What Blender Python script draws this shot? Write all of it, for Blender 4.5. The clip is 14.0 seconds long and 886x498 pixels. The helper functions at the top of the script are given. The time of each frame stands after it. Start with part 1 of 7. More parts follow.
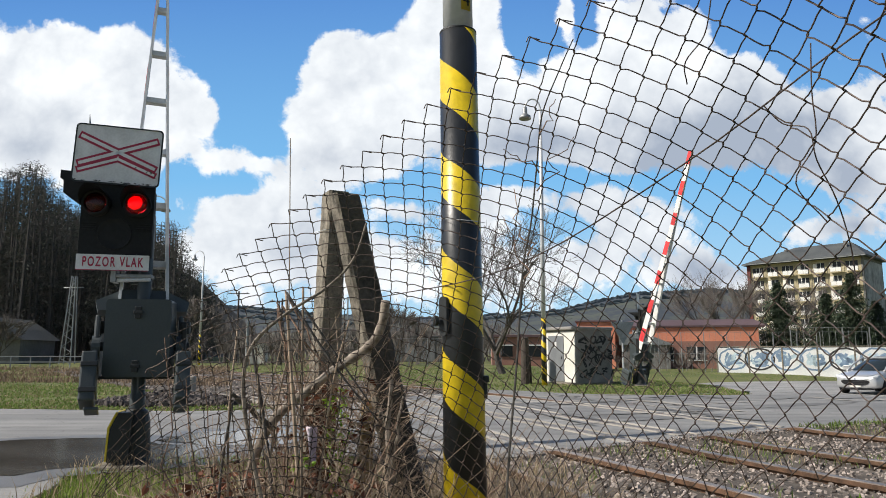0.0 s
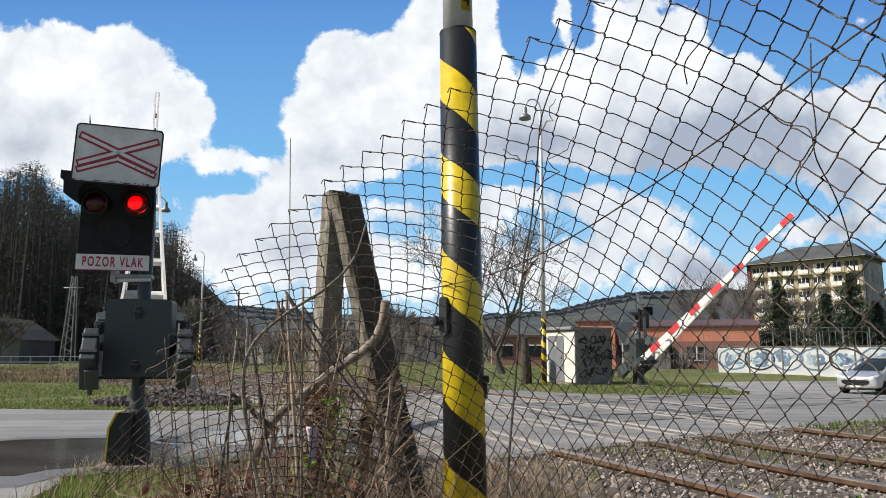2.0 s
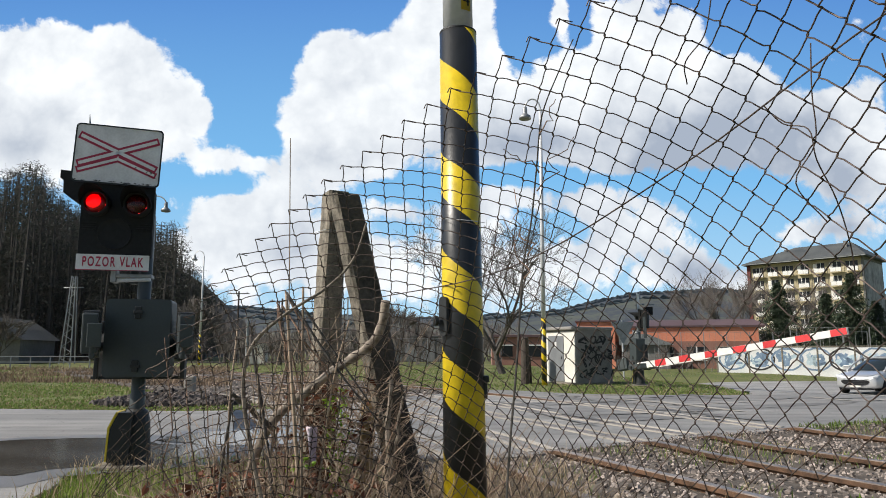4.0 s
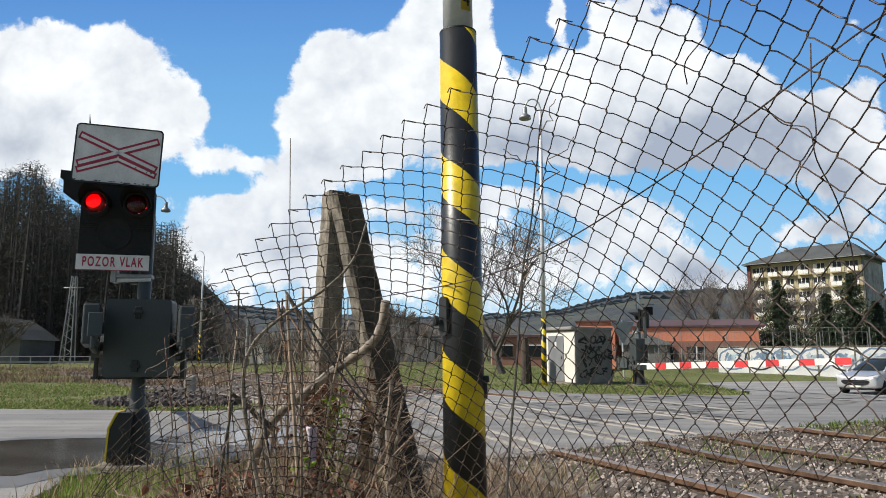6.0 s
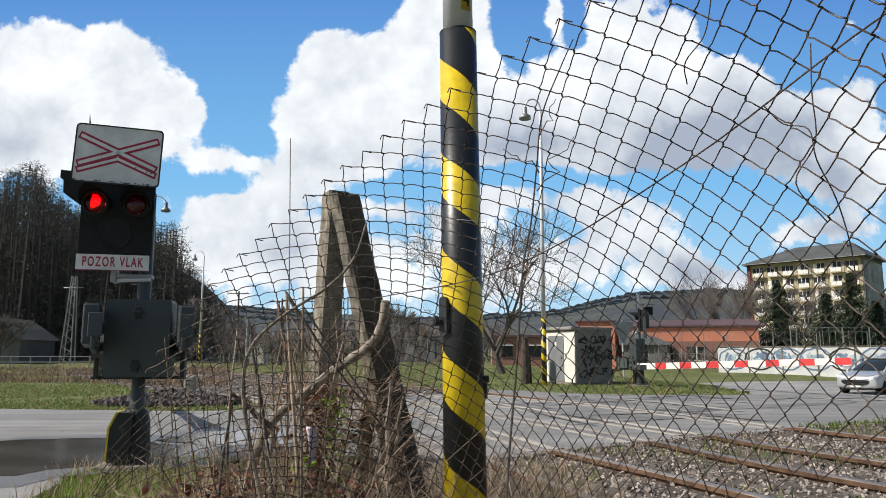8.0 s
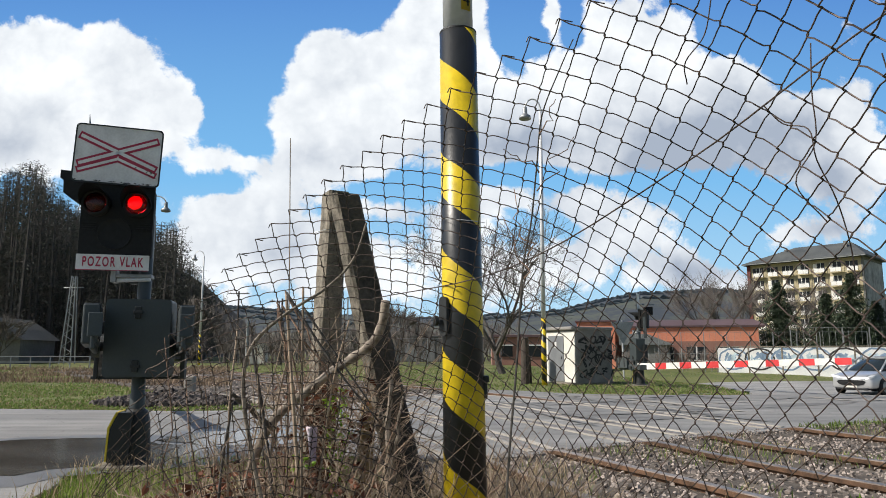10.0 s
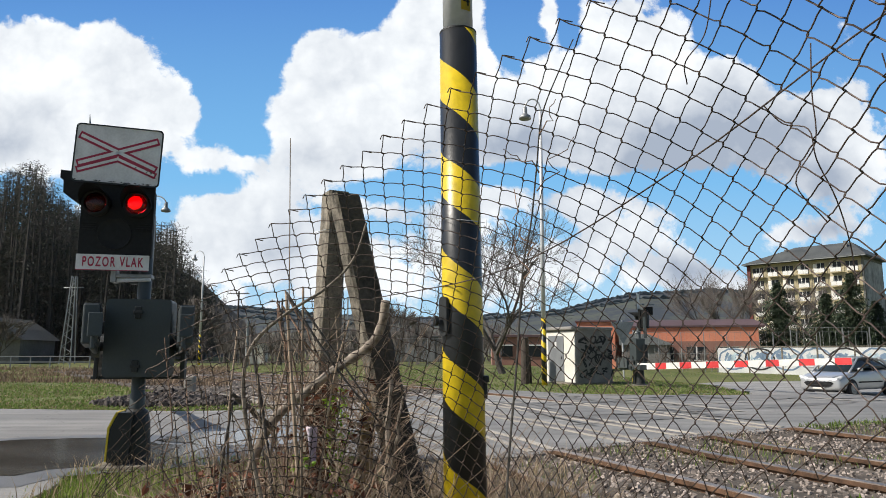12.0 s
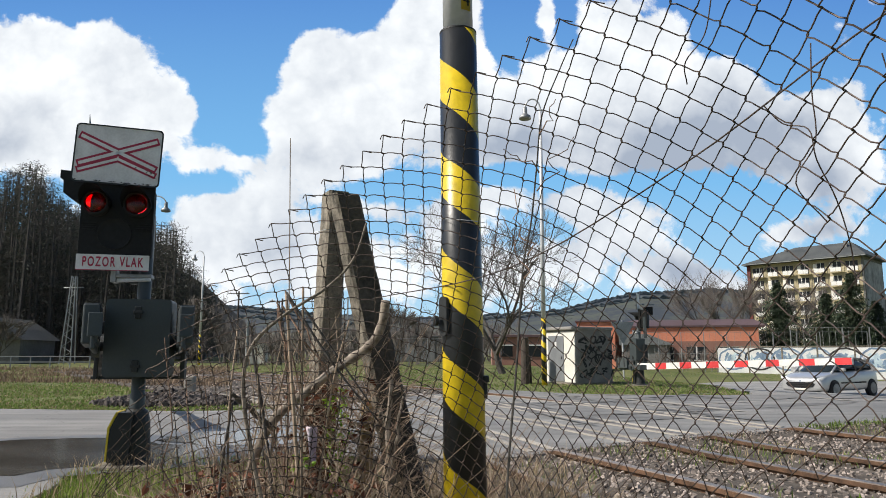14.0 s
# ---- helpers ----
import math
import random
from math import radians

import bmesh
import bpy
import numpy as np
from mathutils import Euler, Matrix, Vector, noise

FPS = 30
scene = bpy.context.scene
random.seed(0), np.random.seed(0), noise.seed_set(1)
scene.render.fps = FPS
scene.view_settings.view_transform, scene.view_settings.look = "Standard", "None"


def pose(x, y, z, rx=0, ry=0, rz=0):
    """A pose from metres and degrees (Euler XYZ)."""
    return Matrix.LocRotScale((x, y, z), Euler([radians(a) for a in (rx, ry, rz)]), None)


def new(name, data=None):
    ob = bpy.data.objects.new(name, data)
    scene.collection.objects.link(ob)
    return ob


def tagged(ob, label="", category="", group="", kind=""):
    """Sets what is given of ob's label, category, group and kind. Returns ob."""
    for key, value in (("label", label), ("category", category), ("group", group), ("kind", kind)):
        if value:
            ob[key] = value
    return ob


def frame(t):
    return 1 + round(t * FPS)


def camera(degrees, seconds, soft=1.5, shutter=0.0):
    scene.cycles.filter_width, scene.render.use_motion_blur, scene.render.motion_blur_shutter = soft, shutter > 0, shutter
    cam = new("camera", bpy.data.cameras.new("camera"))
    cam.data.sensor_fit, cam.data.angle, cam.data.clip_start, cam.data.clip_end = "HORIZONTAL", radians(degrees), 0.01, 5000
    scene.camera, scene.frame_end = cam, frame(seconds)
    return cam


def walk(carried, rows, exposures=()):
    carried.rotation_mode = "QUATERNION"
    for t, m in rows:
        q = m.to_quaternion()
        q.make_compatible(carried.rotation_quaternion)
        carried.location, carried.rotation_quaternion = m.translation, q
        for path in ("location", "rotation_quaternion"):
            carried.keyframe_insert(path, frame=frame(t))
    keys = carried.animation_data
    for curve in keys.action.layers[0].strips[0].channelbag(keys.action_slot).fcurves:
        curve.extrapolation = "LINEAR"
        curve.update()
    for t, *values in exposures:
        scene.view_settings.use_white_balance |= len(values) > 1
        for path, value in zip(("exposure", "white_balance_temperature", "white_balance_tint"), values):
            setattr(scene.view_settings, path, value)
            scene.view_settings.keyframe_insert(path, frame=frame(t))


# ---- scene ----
cam = camera(64.6, 14.0, soft=0.9)

EYE = (0, 0, 0.87)
camera_still = pose(0, 0, 0.87, 98.44, 0, 0)
walk(cam, [(0.0, camera_still), (14.0, camera_still)])

# ---- light ----
SUN_AZ, SUN_EL = -101, 43          # degrees clockwise from the view's forward direction, and above the horizon
sun_dir = Vector((math.sin(radians(SUN_AZ)) * math.cos(radians(SUN_EL)), math.cos(radians(SUN_AZ)) * math.cos(radians(SUN_EL)), math.sin(radians(SUN_EL))))
world = bpy.data.worlds.new("sky")
scene.world = world
world.use_nodes = True
wn = world.node_tree.nodes
sky = wn.new("ShaderNodeTexSky")
sky.sky_type, sky.sun_disc = "NISHITA", False
sky.sun_elevation, sky.sun_rotation = radians(SUN_EL), radians(SUN_AZ)
world.node_tree.links.new(sky.outputs[0], wn["Background"].inputs[0])
wn["Background"].inputs[1].default_value = 0.085
sun = new("sun", bpy.data.lights.new("sun", "SUN"))
sun.data.energy, sun.data.angle, sun.data.color = 5.0, radians(0.6), (1.0, 0.94, 0.85)
sun.matrix_world = sun_dir.to_track_quat("Z", "Y").to_matrix().to_4x4()
scene.view_settings.exposure = 0.1

# ---- materials ----
def rgba(c):
    return (c[0], c[1], c[2], 1)


def mat(name, dark, light, scale=3.0, rough=0.8, bump=0.2, metal=0.0, fine=40.0, vary=0.15, detail=6.0, spec=0.5, dist=0.02):
    """A surface mottled at two scales between two base colours, with fine relief; alike objects differ a little."""
    m = bpy.data.materials.new(name)
    m.use_nodes = True
    nt = m.node_tree
    n, l = nt.nodes, nt.links
    b = n["Principled BSDF"]
    co = n.new("ShaderNodeTexCoord")
    big = n.new("ShaderNodeTexNoise")
    big.inputs["Scale"].default_value, big.inputs["Detail"].default_value = scale, detail
    small = n.new("ShaderNodeTexNoise")
    small.inputs["Scale"].default_value, small.inputs["Detail"].default_value = fine, 3.0
    info = n.new("ShaderNodeObjectInfo")
    l.new(co.outputs["Object"], big.inputs["Vector"])
    l.new(co.outputs["Object"], small.inputs["Vector"])
    add = n.new("ShaderNodeMath")
    add.operation = "MULTIPLY_ADD"
    l.new(small.outputs["Fac"], add.inputs[0])
    add.inputs[1].default_value = 0.5
    l.new(big.outputs["Fac"], add.inputs[2])
    ramp = n.new("ShaderNodeValToRGB")
    ramp.color_ramp.elements[0].position, ramp.color_ramp.elements[0].color = 0.5, rgba(dark)
    ramp.color_ramp.elements[1].position, ramp.color_ramp.elements[1].color = 1.0, rgba(light)
    l.new(add.outputs[0], ramp.inputs["Fac"])
    hsv = n.new("ShaderNodeHueSaturation")
    mr = n.new("ShaderNodeMapRange")
    mr.inputs["To Min"].default_value, mr.inputs["To Max"].default_value = 1 - vary, 1 + vary
    l.new(info.outputs["Random"], mr.inputs["Value"])
    l.new(mr.outputs[0], hsv.inputs["Value"])
    l.new(ramp.outputs["Color"], hsv.inputs["Color"])
    l.new(hsv.outputs["Color"], b.inputs["Base Color"])
    rr = n.new("ShaderNodeMapRange")
    rr.inputs["To Min"].default_value, rr.inputs["To Max"].default_value = max(0.02, rough - 0.12), min(1, rough + 0.12)
    l.new(big.outputs["Fac"], rr.inputs["Value"])
    l.new(rr.outputs[0], b.inputs["Roughness"])
    b.inputs["Metallic"].default_value = metal
    b.inputs["Specular IOR Level"].default_value = spec
    if bump:
        bp = n.new("ShaderNodeBump")
        bp.inputs["Strength"].default_value, bp.inputs["Distance"].default_value = bump, dist
        l.new(add.outputs[0], bp.inputs["Height"])
        l.new(bp.outputs["Normal"], b.inputs["Normal"])
    return m


def islands(name, dark, light, rough=0.85, trans=0.0, spec=0.3):
    """For joined leaves, stones and blades: every loose piece takes its own tone between two colours."""
    m = bpy.data.materials.new(name)
    m.use_nodes = True
    n, l = m.node_tree.nodes, m.node_tree.links
    b = n["Principled BSDF"]
    geo = n.new("ShaderNodeNewGeometry")
    ramp = n.new("ShaderNodeValToRGB")
    ramp.color_ramp.elements[0].color, ramp.color_ramp.elements[1].color = rgba(dark), rgba(light)
    l.new(geo.outputs["Random Per Island"], ramp.inputs["Fac"])
    l.new(ramp.outputs["Color"], b.inputs["Base Color"])
    b.inputs["Roughness"].default_value, b.inputs["Specular IOR Level"].default_value = rough, spec
    if trans:
        tr = n.new("ShaderNodeBsdfTranslucent")
        l.new(ramp.outputs["Color"], tr.inputs["Color"])
        mix = n.new("ShaderNodeMixShader")
        mix.inputs[0].default_value = trans
        l.new(b.outputs[0], mix.inputs[1])
        l.new(tr.outputs[0], mix.inputs[2])
        l.new(mix.outputs[0], n["Material Output"].inputs["Surface"])
    return m


def stripes(name, first, second, pitch, radius):
    """Two paints in a helix round an upright tube."""
    m = mat(name, first, first, 6, 0.38, 0.08, fine=60)
    n, l = m.node_tree.nodes, m.node_tree.links
    co = n.new("ShaderNodeTexCoord")
    sep = n.new("ShaderNodeSeparateXYZ")
    l.new(co.outputs["Object"], sep.inputs[0])
    at = n.new("ShaderNodeMath"); at.operation = "ARCTAN2"
    l.new(sep.outputs["Y"], at.inputs[0]); l.new(sep.outputs["X"], at.inputs[1])
    turn = n.new("ShaderNodeMath"); turn.operation = "MULTIPLY_ADD"
    l.new(at.outputs[0], turn.inputs[0]); turn.inputs[1].default_value = 1 / (2 * math.pi)
    lift = n.new("ShaderNodeMath"); lift.operation = "DIVIDE"
    l.new(sep.outputs["Z"], lift.inputs[0]); lift.inputs[1].default_value = pitch
    wob = n.new("ShaderNodeTexNoise"); wob.inputs["Scale"].default_value = 5
    l.new(co.outputs["Object"], wob.inputs["Vector"])
    w2 = n.new("ShaderNodeMath"); w2.operation = "MULTIPLY_ADD"; w2.inputs[1].default_value = 0.08
    l.new(wob.outputs["Fac"], w2.inputs[0]); l.new(lift.outputs[0], w2.inputs[2])
    l.new(w2.outputs[0], turn.inputs[2])
    fr = n.new("ShaderNodeMath"); fr.operation = "FRACT"
    l.new(turn.outputs[0], fr.inputs[0])
    gt = n.new("ShaderNodeMath"); gt.operation = "GREATER_THAN"; gt.inputs[1].default_value = 0.55
    l.new(fr.outputs[0], gt.inputs[0])
    mix = n.new("ShaderNodeMix"); mix.data_type = "RGBA"
    l.new(gt.outputs[0], mix.inputs[0])
    grime = n.new("ShaderNodeTexNoise"); grime.inputs["Scale"].default_value, grime.inputs["Detail"].default_value = 18, 8
    l.new(co.outputs["Object"], grime.inputs["Vector"])
    for col, slot in ((first, 6), (second, 7)):
        r = n.new("ShaderNodeValToRGB")
        r.color_ramp.elements[0].position, r.color_ramp.elements[1].position = 0.3, 0.62
        r.color_ramp.elements[0].color, r.color_ramp.elements[1].color = rgba([c * 0.7 for c in col]), rgba(col)
        l.new(grime.outputs["Fac"], r.inputs["Fac"])
        l.new(r.outputs["Color"], mix.inputs[slot])
    l.new(mix.outputs[2], n["Principled BSDF"].inputs["Base Color"])
    return m


def glow(name, colour, strength):
    m = bpy.data.materials.new(name)
    m.use_nodes = True
    b = m.node_tree.nodes["Principled BSDF"]
    b.inputs["Base Color"].default_value, b.inputs["Emission Color"].default_value = rgba(colour), rgba(colour)
    b.inputs["Emission Strength"].default_value = strength
    return m


def glass(name, colour, rough=0.02, trans=1.0):
    m = bpy.data.materials.new(name)
    m.use_nodes = True
    b = m.node_tree.nodes["Principled BSDF"]
    b.inputs["Base Color"].default_value, b.inputs["Roughness"].default_value = rgba(colour), rough
    b.inputs["Transmission Weight"].default_value, b.inputs["IOR"].default_value = trans, 1.45
    return m


M_soil = mat("soil_and_turf", (0.06, 0.085, 0.025), (0.19, 0.185, 0.08), 0.35, 0.95, 0.6, fine=9, spec=0.15)
M_asphalt = mat("worn_asphalt", (0.165, 0.162, 0.156), (0.315, 0.305, 0.286), 0.6, 0.82, 0.25, fine=55, dist=0.006, detail=9)


def wear_streaks(m, turn, lo, hi):
    """Long worn bands along the traffic and a net of fine dark cracks, over a road's own mottling."""
    n, l = m.node_tree.nodes, m.node_tree.links
    b = n["Principled BSDF"]
    src = b.inputs["Base Color"].links[0].from_socket
    co = n.new("ShaderNodeTexCoord")
    mp = n.new("ShaderNodeMapping")
    mp.inputs["Rotation"].default_value = (0, 0, radians(turn))
    mp.inputs["Scale"].default_value = (0.20, 2.6, 1.0)
    l.new(co.outputs["Object"], mp.inputs["Vector"])
    band = n.new("ShaderNodeTexNoise")
    band.inputs["Scale"].default_value, band.inputs["Detail"].default_value, band.inputs["Roughness"].default_value = 1.0, 9.0, 0.68
    l.new(mp.outputs[0], band.inputs["Vector"])
    r = n.new("ShaderNodeMapRange")
    r.inputs["From Min"].default_value, r.inputs["From Max"].default_value = 0.34, 0.66
    r.inputs["To Min"].default_value, r.inputs["To Max"].default_value = lo, hi
    l.new(band.outputs["Fac"], r.inputs["Value"])
    warp = n.new("ShaderNodeTexNoise")
    warp.inputs["Scale"].default_value, warp.inputs["Detail"].default_value = 1.3, 5.0
    l.new(co.outputs["Object"], warp.inputs["Vector"])
    add = n.new("ShaderNodeVectorMath"); add.operation = "ADD"
    l.new(co.outputs["Object"], add.inputs[0]); l.new(warp.outputs["Color"], add.inputs[1])
    vor = n.new("ShaderNodeTexVoronoi")
    vor.feature = "DISTANCE_TO_EDGE"
    vor.inputs["Scale"].default_value = 0.85
    l.new(add.outputs[0], vor.inputs["Vector"])
    crack = n.new("ShaderNodeMapRange")
    crack.inputs["From Min"].default_value, crack.inputs["From Max"].default_value = 0.002, 0.012
    crack.inputs["To Min"].default_value, crack.inputs["To Max"].default_value = 0.72, 1.0
    l.new(vor.outputs["Distance"], crack.inputs["Value"])
    mul = n.new("ShaderNodeMath"); mul.operation = "MULTIPLY"
    l.new(r.outputs[0], mul.inputs[0]); l.new(crack.outputs[0], mul.inputs[1])
    sc = n.new("ShaderNodeVectorMath"); sc.operation = "SCALE"
    l.new(src, sc.inputs[0]); l.new(mul.outputs[0], sc.inputs["Scale"])
    l.new(sc.outputs[0], b.inputs["Base Color"])


wear_streaks(M_asphalt, -14, 0.72, 1.30)
M_patch = mat("dark_asphalt_patch", (0.10, 0.098, 0.095), (0.21, 0.205, 0.195), 1.5, 0.85, 0.3, fine=80, dist=0.006)
wear_streaks(M_patch, -20, 0.7, 1.35)
M_pale = mat("pale_concrete_strip", (0.26, 0.235, 0.20), (0.42, 0.39, 0.34), 1.8, 0.9, 0.2, fine=50, dist=0.005)
M_ballast_bed = mat("ballast_bed", (0.045, 0.038, 0.032), (0.17, 0.145, 0.12), 3.5, 0.95, 0.8, fine=26, dist=0.03, spec=0.2)
M_stone = islands("ballast_stones", (0.035, 0.028, 0.024), (0.46, 0.39, 0.34), 0.9)
M_rubble = islands("grey_rubble", (0.035, 0.03, 0.028), (0.17, 0.145, 0.13), 0.9)
M_rail = mat("rusty_rail_steel", (0.05, 0.028, 0.016), (0.19, 0.105, 0.06), 9, 0.75, 0.2, metal=0.25, fine=90, dist=0.003)
M_railtop = mat("worn_rail_head", (0.16, 0.12, 0.095), (0.34, 0.28, 0.23), 6, 0.42, 0.05, metal=0.7, fine=80)
M_water = mat("puddle_water", (0.05, 0.045, 0.038), (0.08, 0.072, 0.06), 1.0, 0.13, 0.0, spec=0.6)
M_water.node_tree.nodes["Principled BSDF"].inputs["Roughness"].default_value = 0.03
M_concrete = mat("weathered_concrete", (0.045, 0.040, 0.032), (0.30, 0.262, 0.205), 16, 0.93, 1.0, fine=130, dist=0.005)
# concrete with moss, darkened further to paint in the strut's shade
M_moss_shade = mat("moss_and_shade_concrete", (0.020, 0.020, 0.016), (0.12, 0.105, 0.085), 9, 0.95, 0.9, fine=60, dist=0.008)
M_stripe = stripes("yellow_and_black_paint", (0.016, 0.018, 0.020), (0.72, 0.52, 0.015), 0.365, 0.07)
M_galv = mat("galvanised_steel", (0.46, 0.47, 0.48), (0.62, 0.63, 0.64), 8, 0.45, 0.05, metal=0.15, fine=60)
M_zinc = mat("dull_zinc", (0.20, 0.21, 0.21), (0.34, 0.35, 0.35), 8, 0.5, 0.06, metal=0.6)
M_wire = mat("rusty_fence_wire", (0.030, 0.023, 0.020), (0.12, 0.085, 0.07), 12, 0.6, 0.2, metal=0.35, fine=120, dist=0.001)
M_greybox = mat("grey_green_enamel", (0.038, 0.048, 0.050), (0.058, 0.069, 0.070), 3, 0.5, 0.05, fine=70)
M_darksteel = mat("black_enamel", (0.010, 0.012, 0.012), (0.022, 0.024, 0.024), 4, 0.55, 0.08, fine=60)
M_black = mat("matt_black_board", (0.013, 0.014, 0.014), (0.023, 0.024, 0.024), 5, 0.8, 0.03, spec=0.25)
M_white = mat("scuffed_white_paint", (0.60, 0.59, 0.56), (0.82, 0.81, 0.78), 7, 0.5, 0.06, fine=60, vary=0.04)
M_red = mat("signal_red_paint", (0.56, 0.03, 0.035), (0.74, 0.06, 0.06), 9, 0.5, 0.06, fine=60)
M_signred = mat("faded_sign_red", (0.36, 0.015, 0.05), (0.50, 0.05, 0.09), 14, 0.5, 0.04, fine=90)
M_lens = glass("red_signal_glass", (0.26, 0.010, 0.012), 0.16, 0.85)
M_lamp = glow("lit_signal_lamp", (1.0, 0.02, 0.035), 6.5)
M_lampdark = mat("dark_reflector", (0.012, 0.002, 0.002), (0.025, 0.004, 0.004), 20, 0.4, 0.1)
M_yellow = mat("yellow_paint", (0.50, 0.36, 0.012), (0.75, 0.56, 0.03), 9, 0.5, 0.06)
M_bark = mat("grey_brown_bark", (0.042, 0.038, 0.034), (0.135, 0.118, 0.104), 14, 0.95, 0.6, fine=60)
M_twig = mat("bare_twigs", (0.060, 0.053, 0.048), (0.16, 0.138, 0.122), 6, 0.9, 0.0)
M_cane = mat("dead_brown_stalk", (0.12, 0.082, 0.054), (0.44, 0.335, 0.245), 12, 0.85, 0.2, fine=80, vary=0.3, dist=0.002)
M_redcane = mat("reddish_dead_stalk", (0.11, 0.064, 0.044), (0.36, 0.235, 0.165), 12, 0.85, 0.2, fine=80, vary=0.3, dist=0.002)
M_branch = mat("peeling_grey_branch", (0.08, 0.062, 0.046), (0.40, 0.335, 0.27), 30, 0.9, 0.6, fine=70, dist=0.004)
M_dry = islands("dry_grass", (0.16, 0.11, 0.065), (0.52, 0.41, 0.26), 0.9, 0.3)
M_bracken = islands("brown_bracken", (0.12, 0.085, 0.056), (0.36, 0.265, 0.18), 0.9, 0.2)
M_grass = islands("green_grass", (0.10, 0.165, 0.022), (0.30, 0.38, 0.075), 0.8, 0.35)
M_lawn = islands("spring_lawn", (0.082, 0.135, 0.027), (0.235, 0.30, 0.085), 0.9, 0.3)
M_leaf = islands("dead_leaves", (0.06, 0.025, 0.015), (0.24, 0.10, 0.06), 0.8, 0.2)
M_fresh = islands("fresh_green_leaves", (0.12, 0.24, 0.02), (0.30, 0.45, 0.06), 0.6, 0.4)
M_needle = islands("blue_green_needles", (0.022, 0.036, 0.022), (0.095, 0.125, 0.075), 0.85, 0.1)
M_pine = islands("dark_pine_foliage", (0.030, 0.034, 0.030), (0.112, 0.116, 0.098), 0.9, 0.1)
# the hill's dark tone leans blue, with distance haze put into the colour
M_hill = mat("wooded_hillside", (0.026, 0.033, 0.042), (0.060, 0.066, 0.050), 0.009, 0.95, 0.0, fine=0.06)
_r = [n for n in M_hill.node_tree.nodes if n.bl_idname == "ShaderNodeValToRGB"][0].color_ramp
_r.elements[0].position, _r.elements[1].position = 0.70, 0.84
M_scrubhill = mat("scrubby_hillside", (0.05, 0.045, 0.032), (0.14, 0.135, 0.085), 0.02, 0.95, 0.0, fine=0.15)
M_slope = mat("dark_forest_floor", (0.025, 0.022, 0.016), (0.07, 0.055, 0.04), 0.2, 0.95, 0.5, fine=2)
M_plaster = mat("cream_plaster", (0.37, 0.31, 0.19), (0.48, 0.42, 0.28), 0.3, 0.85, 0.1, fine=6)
M_rust_paint = mat("dark_red_cladding", (0.13, 0.03, 0.03), (0.22, 0.06, 0.05), 0.6, 0.8, 0.1)
M_roof = mat("dark_grey_roofing", (0.05, 0.055, 0.055), (0.10, 0.105, 0.10), 0.4, 0.75, 0.2, fine=5)
M_brownroof = mat("maroon_sheet_roof", (0.07, 0.04, 0.042), (0.13, 0.08, 0.08), 0.4, 0.7, 0.1, fine=5)
M_orange = mat("orange_brick_facade", (0.62, 0.20, 0.11), (0.76, 0.33, 0.21), 0.5, 0.85, 0.15, fine=8)
M_brickred = mat("dull_red_brick", (0.24, 0.115, 0.085), (0.36, 0.19, 0.145), 0.6, 0.85, 0.15, fine=8)
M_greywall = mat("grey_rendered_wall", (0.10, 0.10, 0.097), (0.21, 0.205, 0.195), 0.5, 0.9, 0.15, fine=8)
M_window = mat("dark_window_glass", (0.010, 0.013, 0.016), (0.026, 0.030, 0.034), 0.4, 0.3, 0.0, vary=0.4, spec=0.3)
M_wallwhite = mat("painted_concrete_panel", (0.50, 0.51, 0.50), (0.74, 0.74, 0.72), 0.8, 0.9, 0.15, fine=12, vary=0.06)
M_blue = mat("faded_blue_spray_paint", (0.10, 0.16, 0.24), (0.22, 0.30, 0.40), 3, 0.8, 0.0)
M_paleblue = mat("light_blue_spray_paint", (0.33, 0.44, 0.50), (0.52, 0.62, 0.66), 3, 0.8, 0.0)
M_spray = mat("black_spray_paint", (0.012, 0.012, 0.012), (0.04, 0.04, 0.04), 9, 0.8, 0.0)
# the hut's sun side gets a lightened cream, its shell a shade-darkened grey
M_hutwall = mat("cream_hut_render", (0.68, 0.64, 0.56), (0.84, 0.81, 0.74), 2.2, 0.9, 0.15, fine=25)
M_hut_shade = mat("hut_shell_darkened_for_shade", (0.16, 0.15, 0.14), (0.30, 0.285, 0.265), 2.0, 0.9, 0.2, fine=22)
M_door = mat("grey_steel_door", (0.17, 0.18, 0.19), (0.24, 0.25, 0.26), 3, 0.6, 0.05)
M_carpaint = mat("silver_car_paint", (0.47, 0.47, 0.468), (0.51, 0.51, 0.508), 2, 0.36, 0.0, metal=0.5, vary=0.0)
M_carpaint.node_tree.nodes["Principled BSDF"].inputs["Coat Weight"].default_value = 0.7
M_tyre = mat("tyre_rubber", (0.012, 0.012, 0.012), (0.03, 0.03, 0.03), 12, 0.85, 0.1)
M_chrome = mat("bright_trim", (0.6, 0.6, 0.6), (0.7, 0.7, 0.7), 5, 0.2, 0.0, metal=0.9)
M_carglass = mat("tinted_car_glass", (0.012, 0.018, 0.020), (0.03, 0.04, 0.045), 1, 0.06, 0.0)
M_plastic = mat("black_plastic", (0.010, 0.010, 0.011), (0.022, 0.022, 0.023), 8, 0.75, 0.0, spec=0.2)
M_timber = mat("old_dark_timber", (0.03, 0.024, 0.02), (0.10, 0.08, 0.065), 5, 0.95, 0.5, fine=40)


# ---- mesh helpers ----
def finish(bm, name, material, smooth=False):
    bmesh.ops.recalc_face_normals(bm, faces=bm.faces)
    me = bpy.data.meshes.new(name)
    bm.to_mesh(me)
    bm.free()
    if smooth:
        for p in me.polygons:
            p.use_smooth = True
    for m in (material if isinstance(material, (list, tuple)) else [material]):
        me.materials.append(m)
    return me


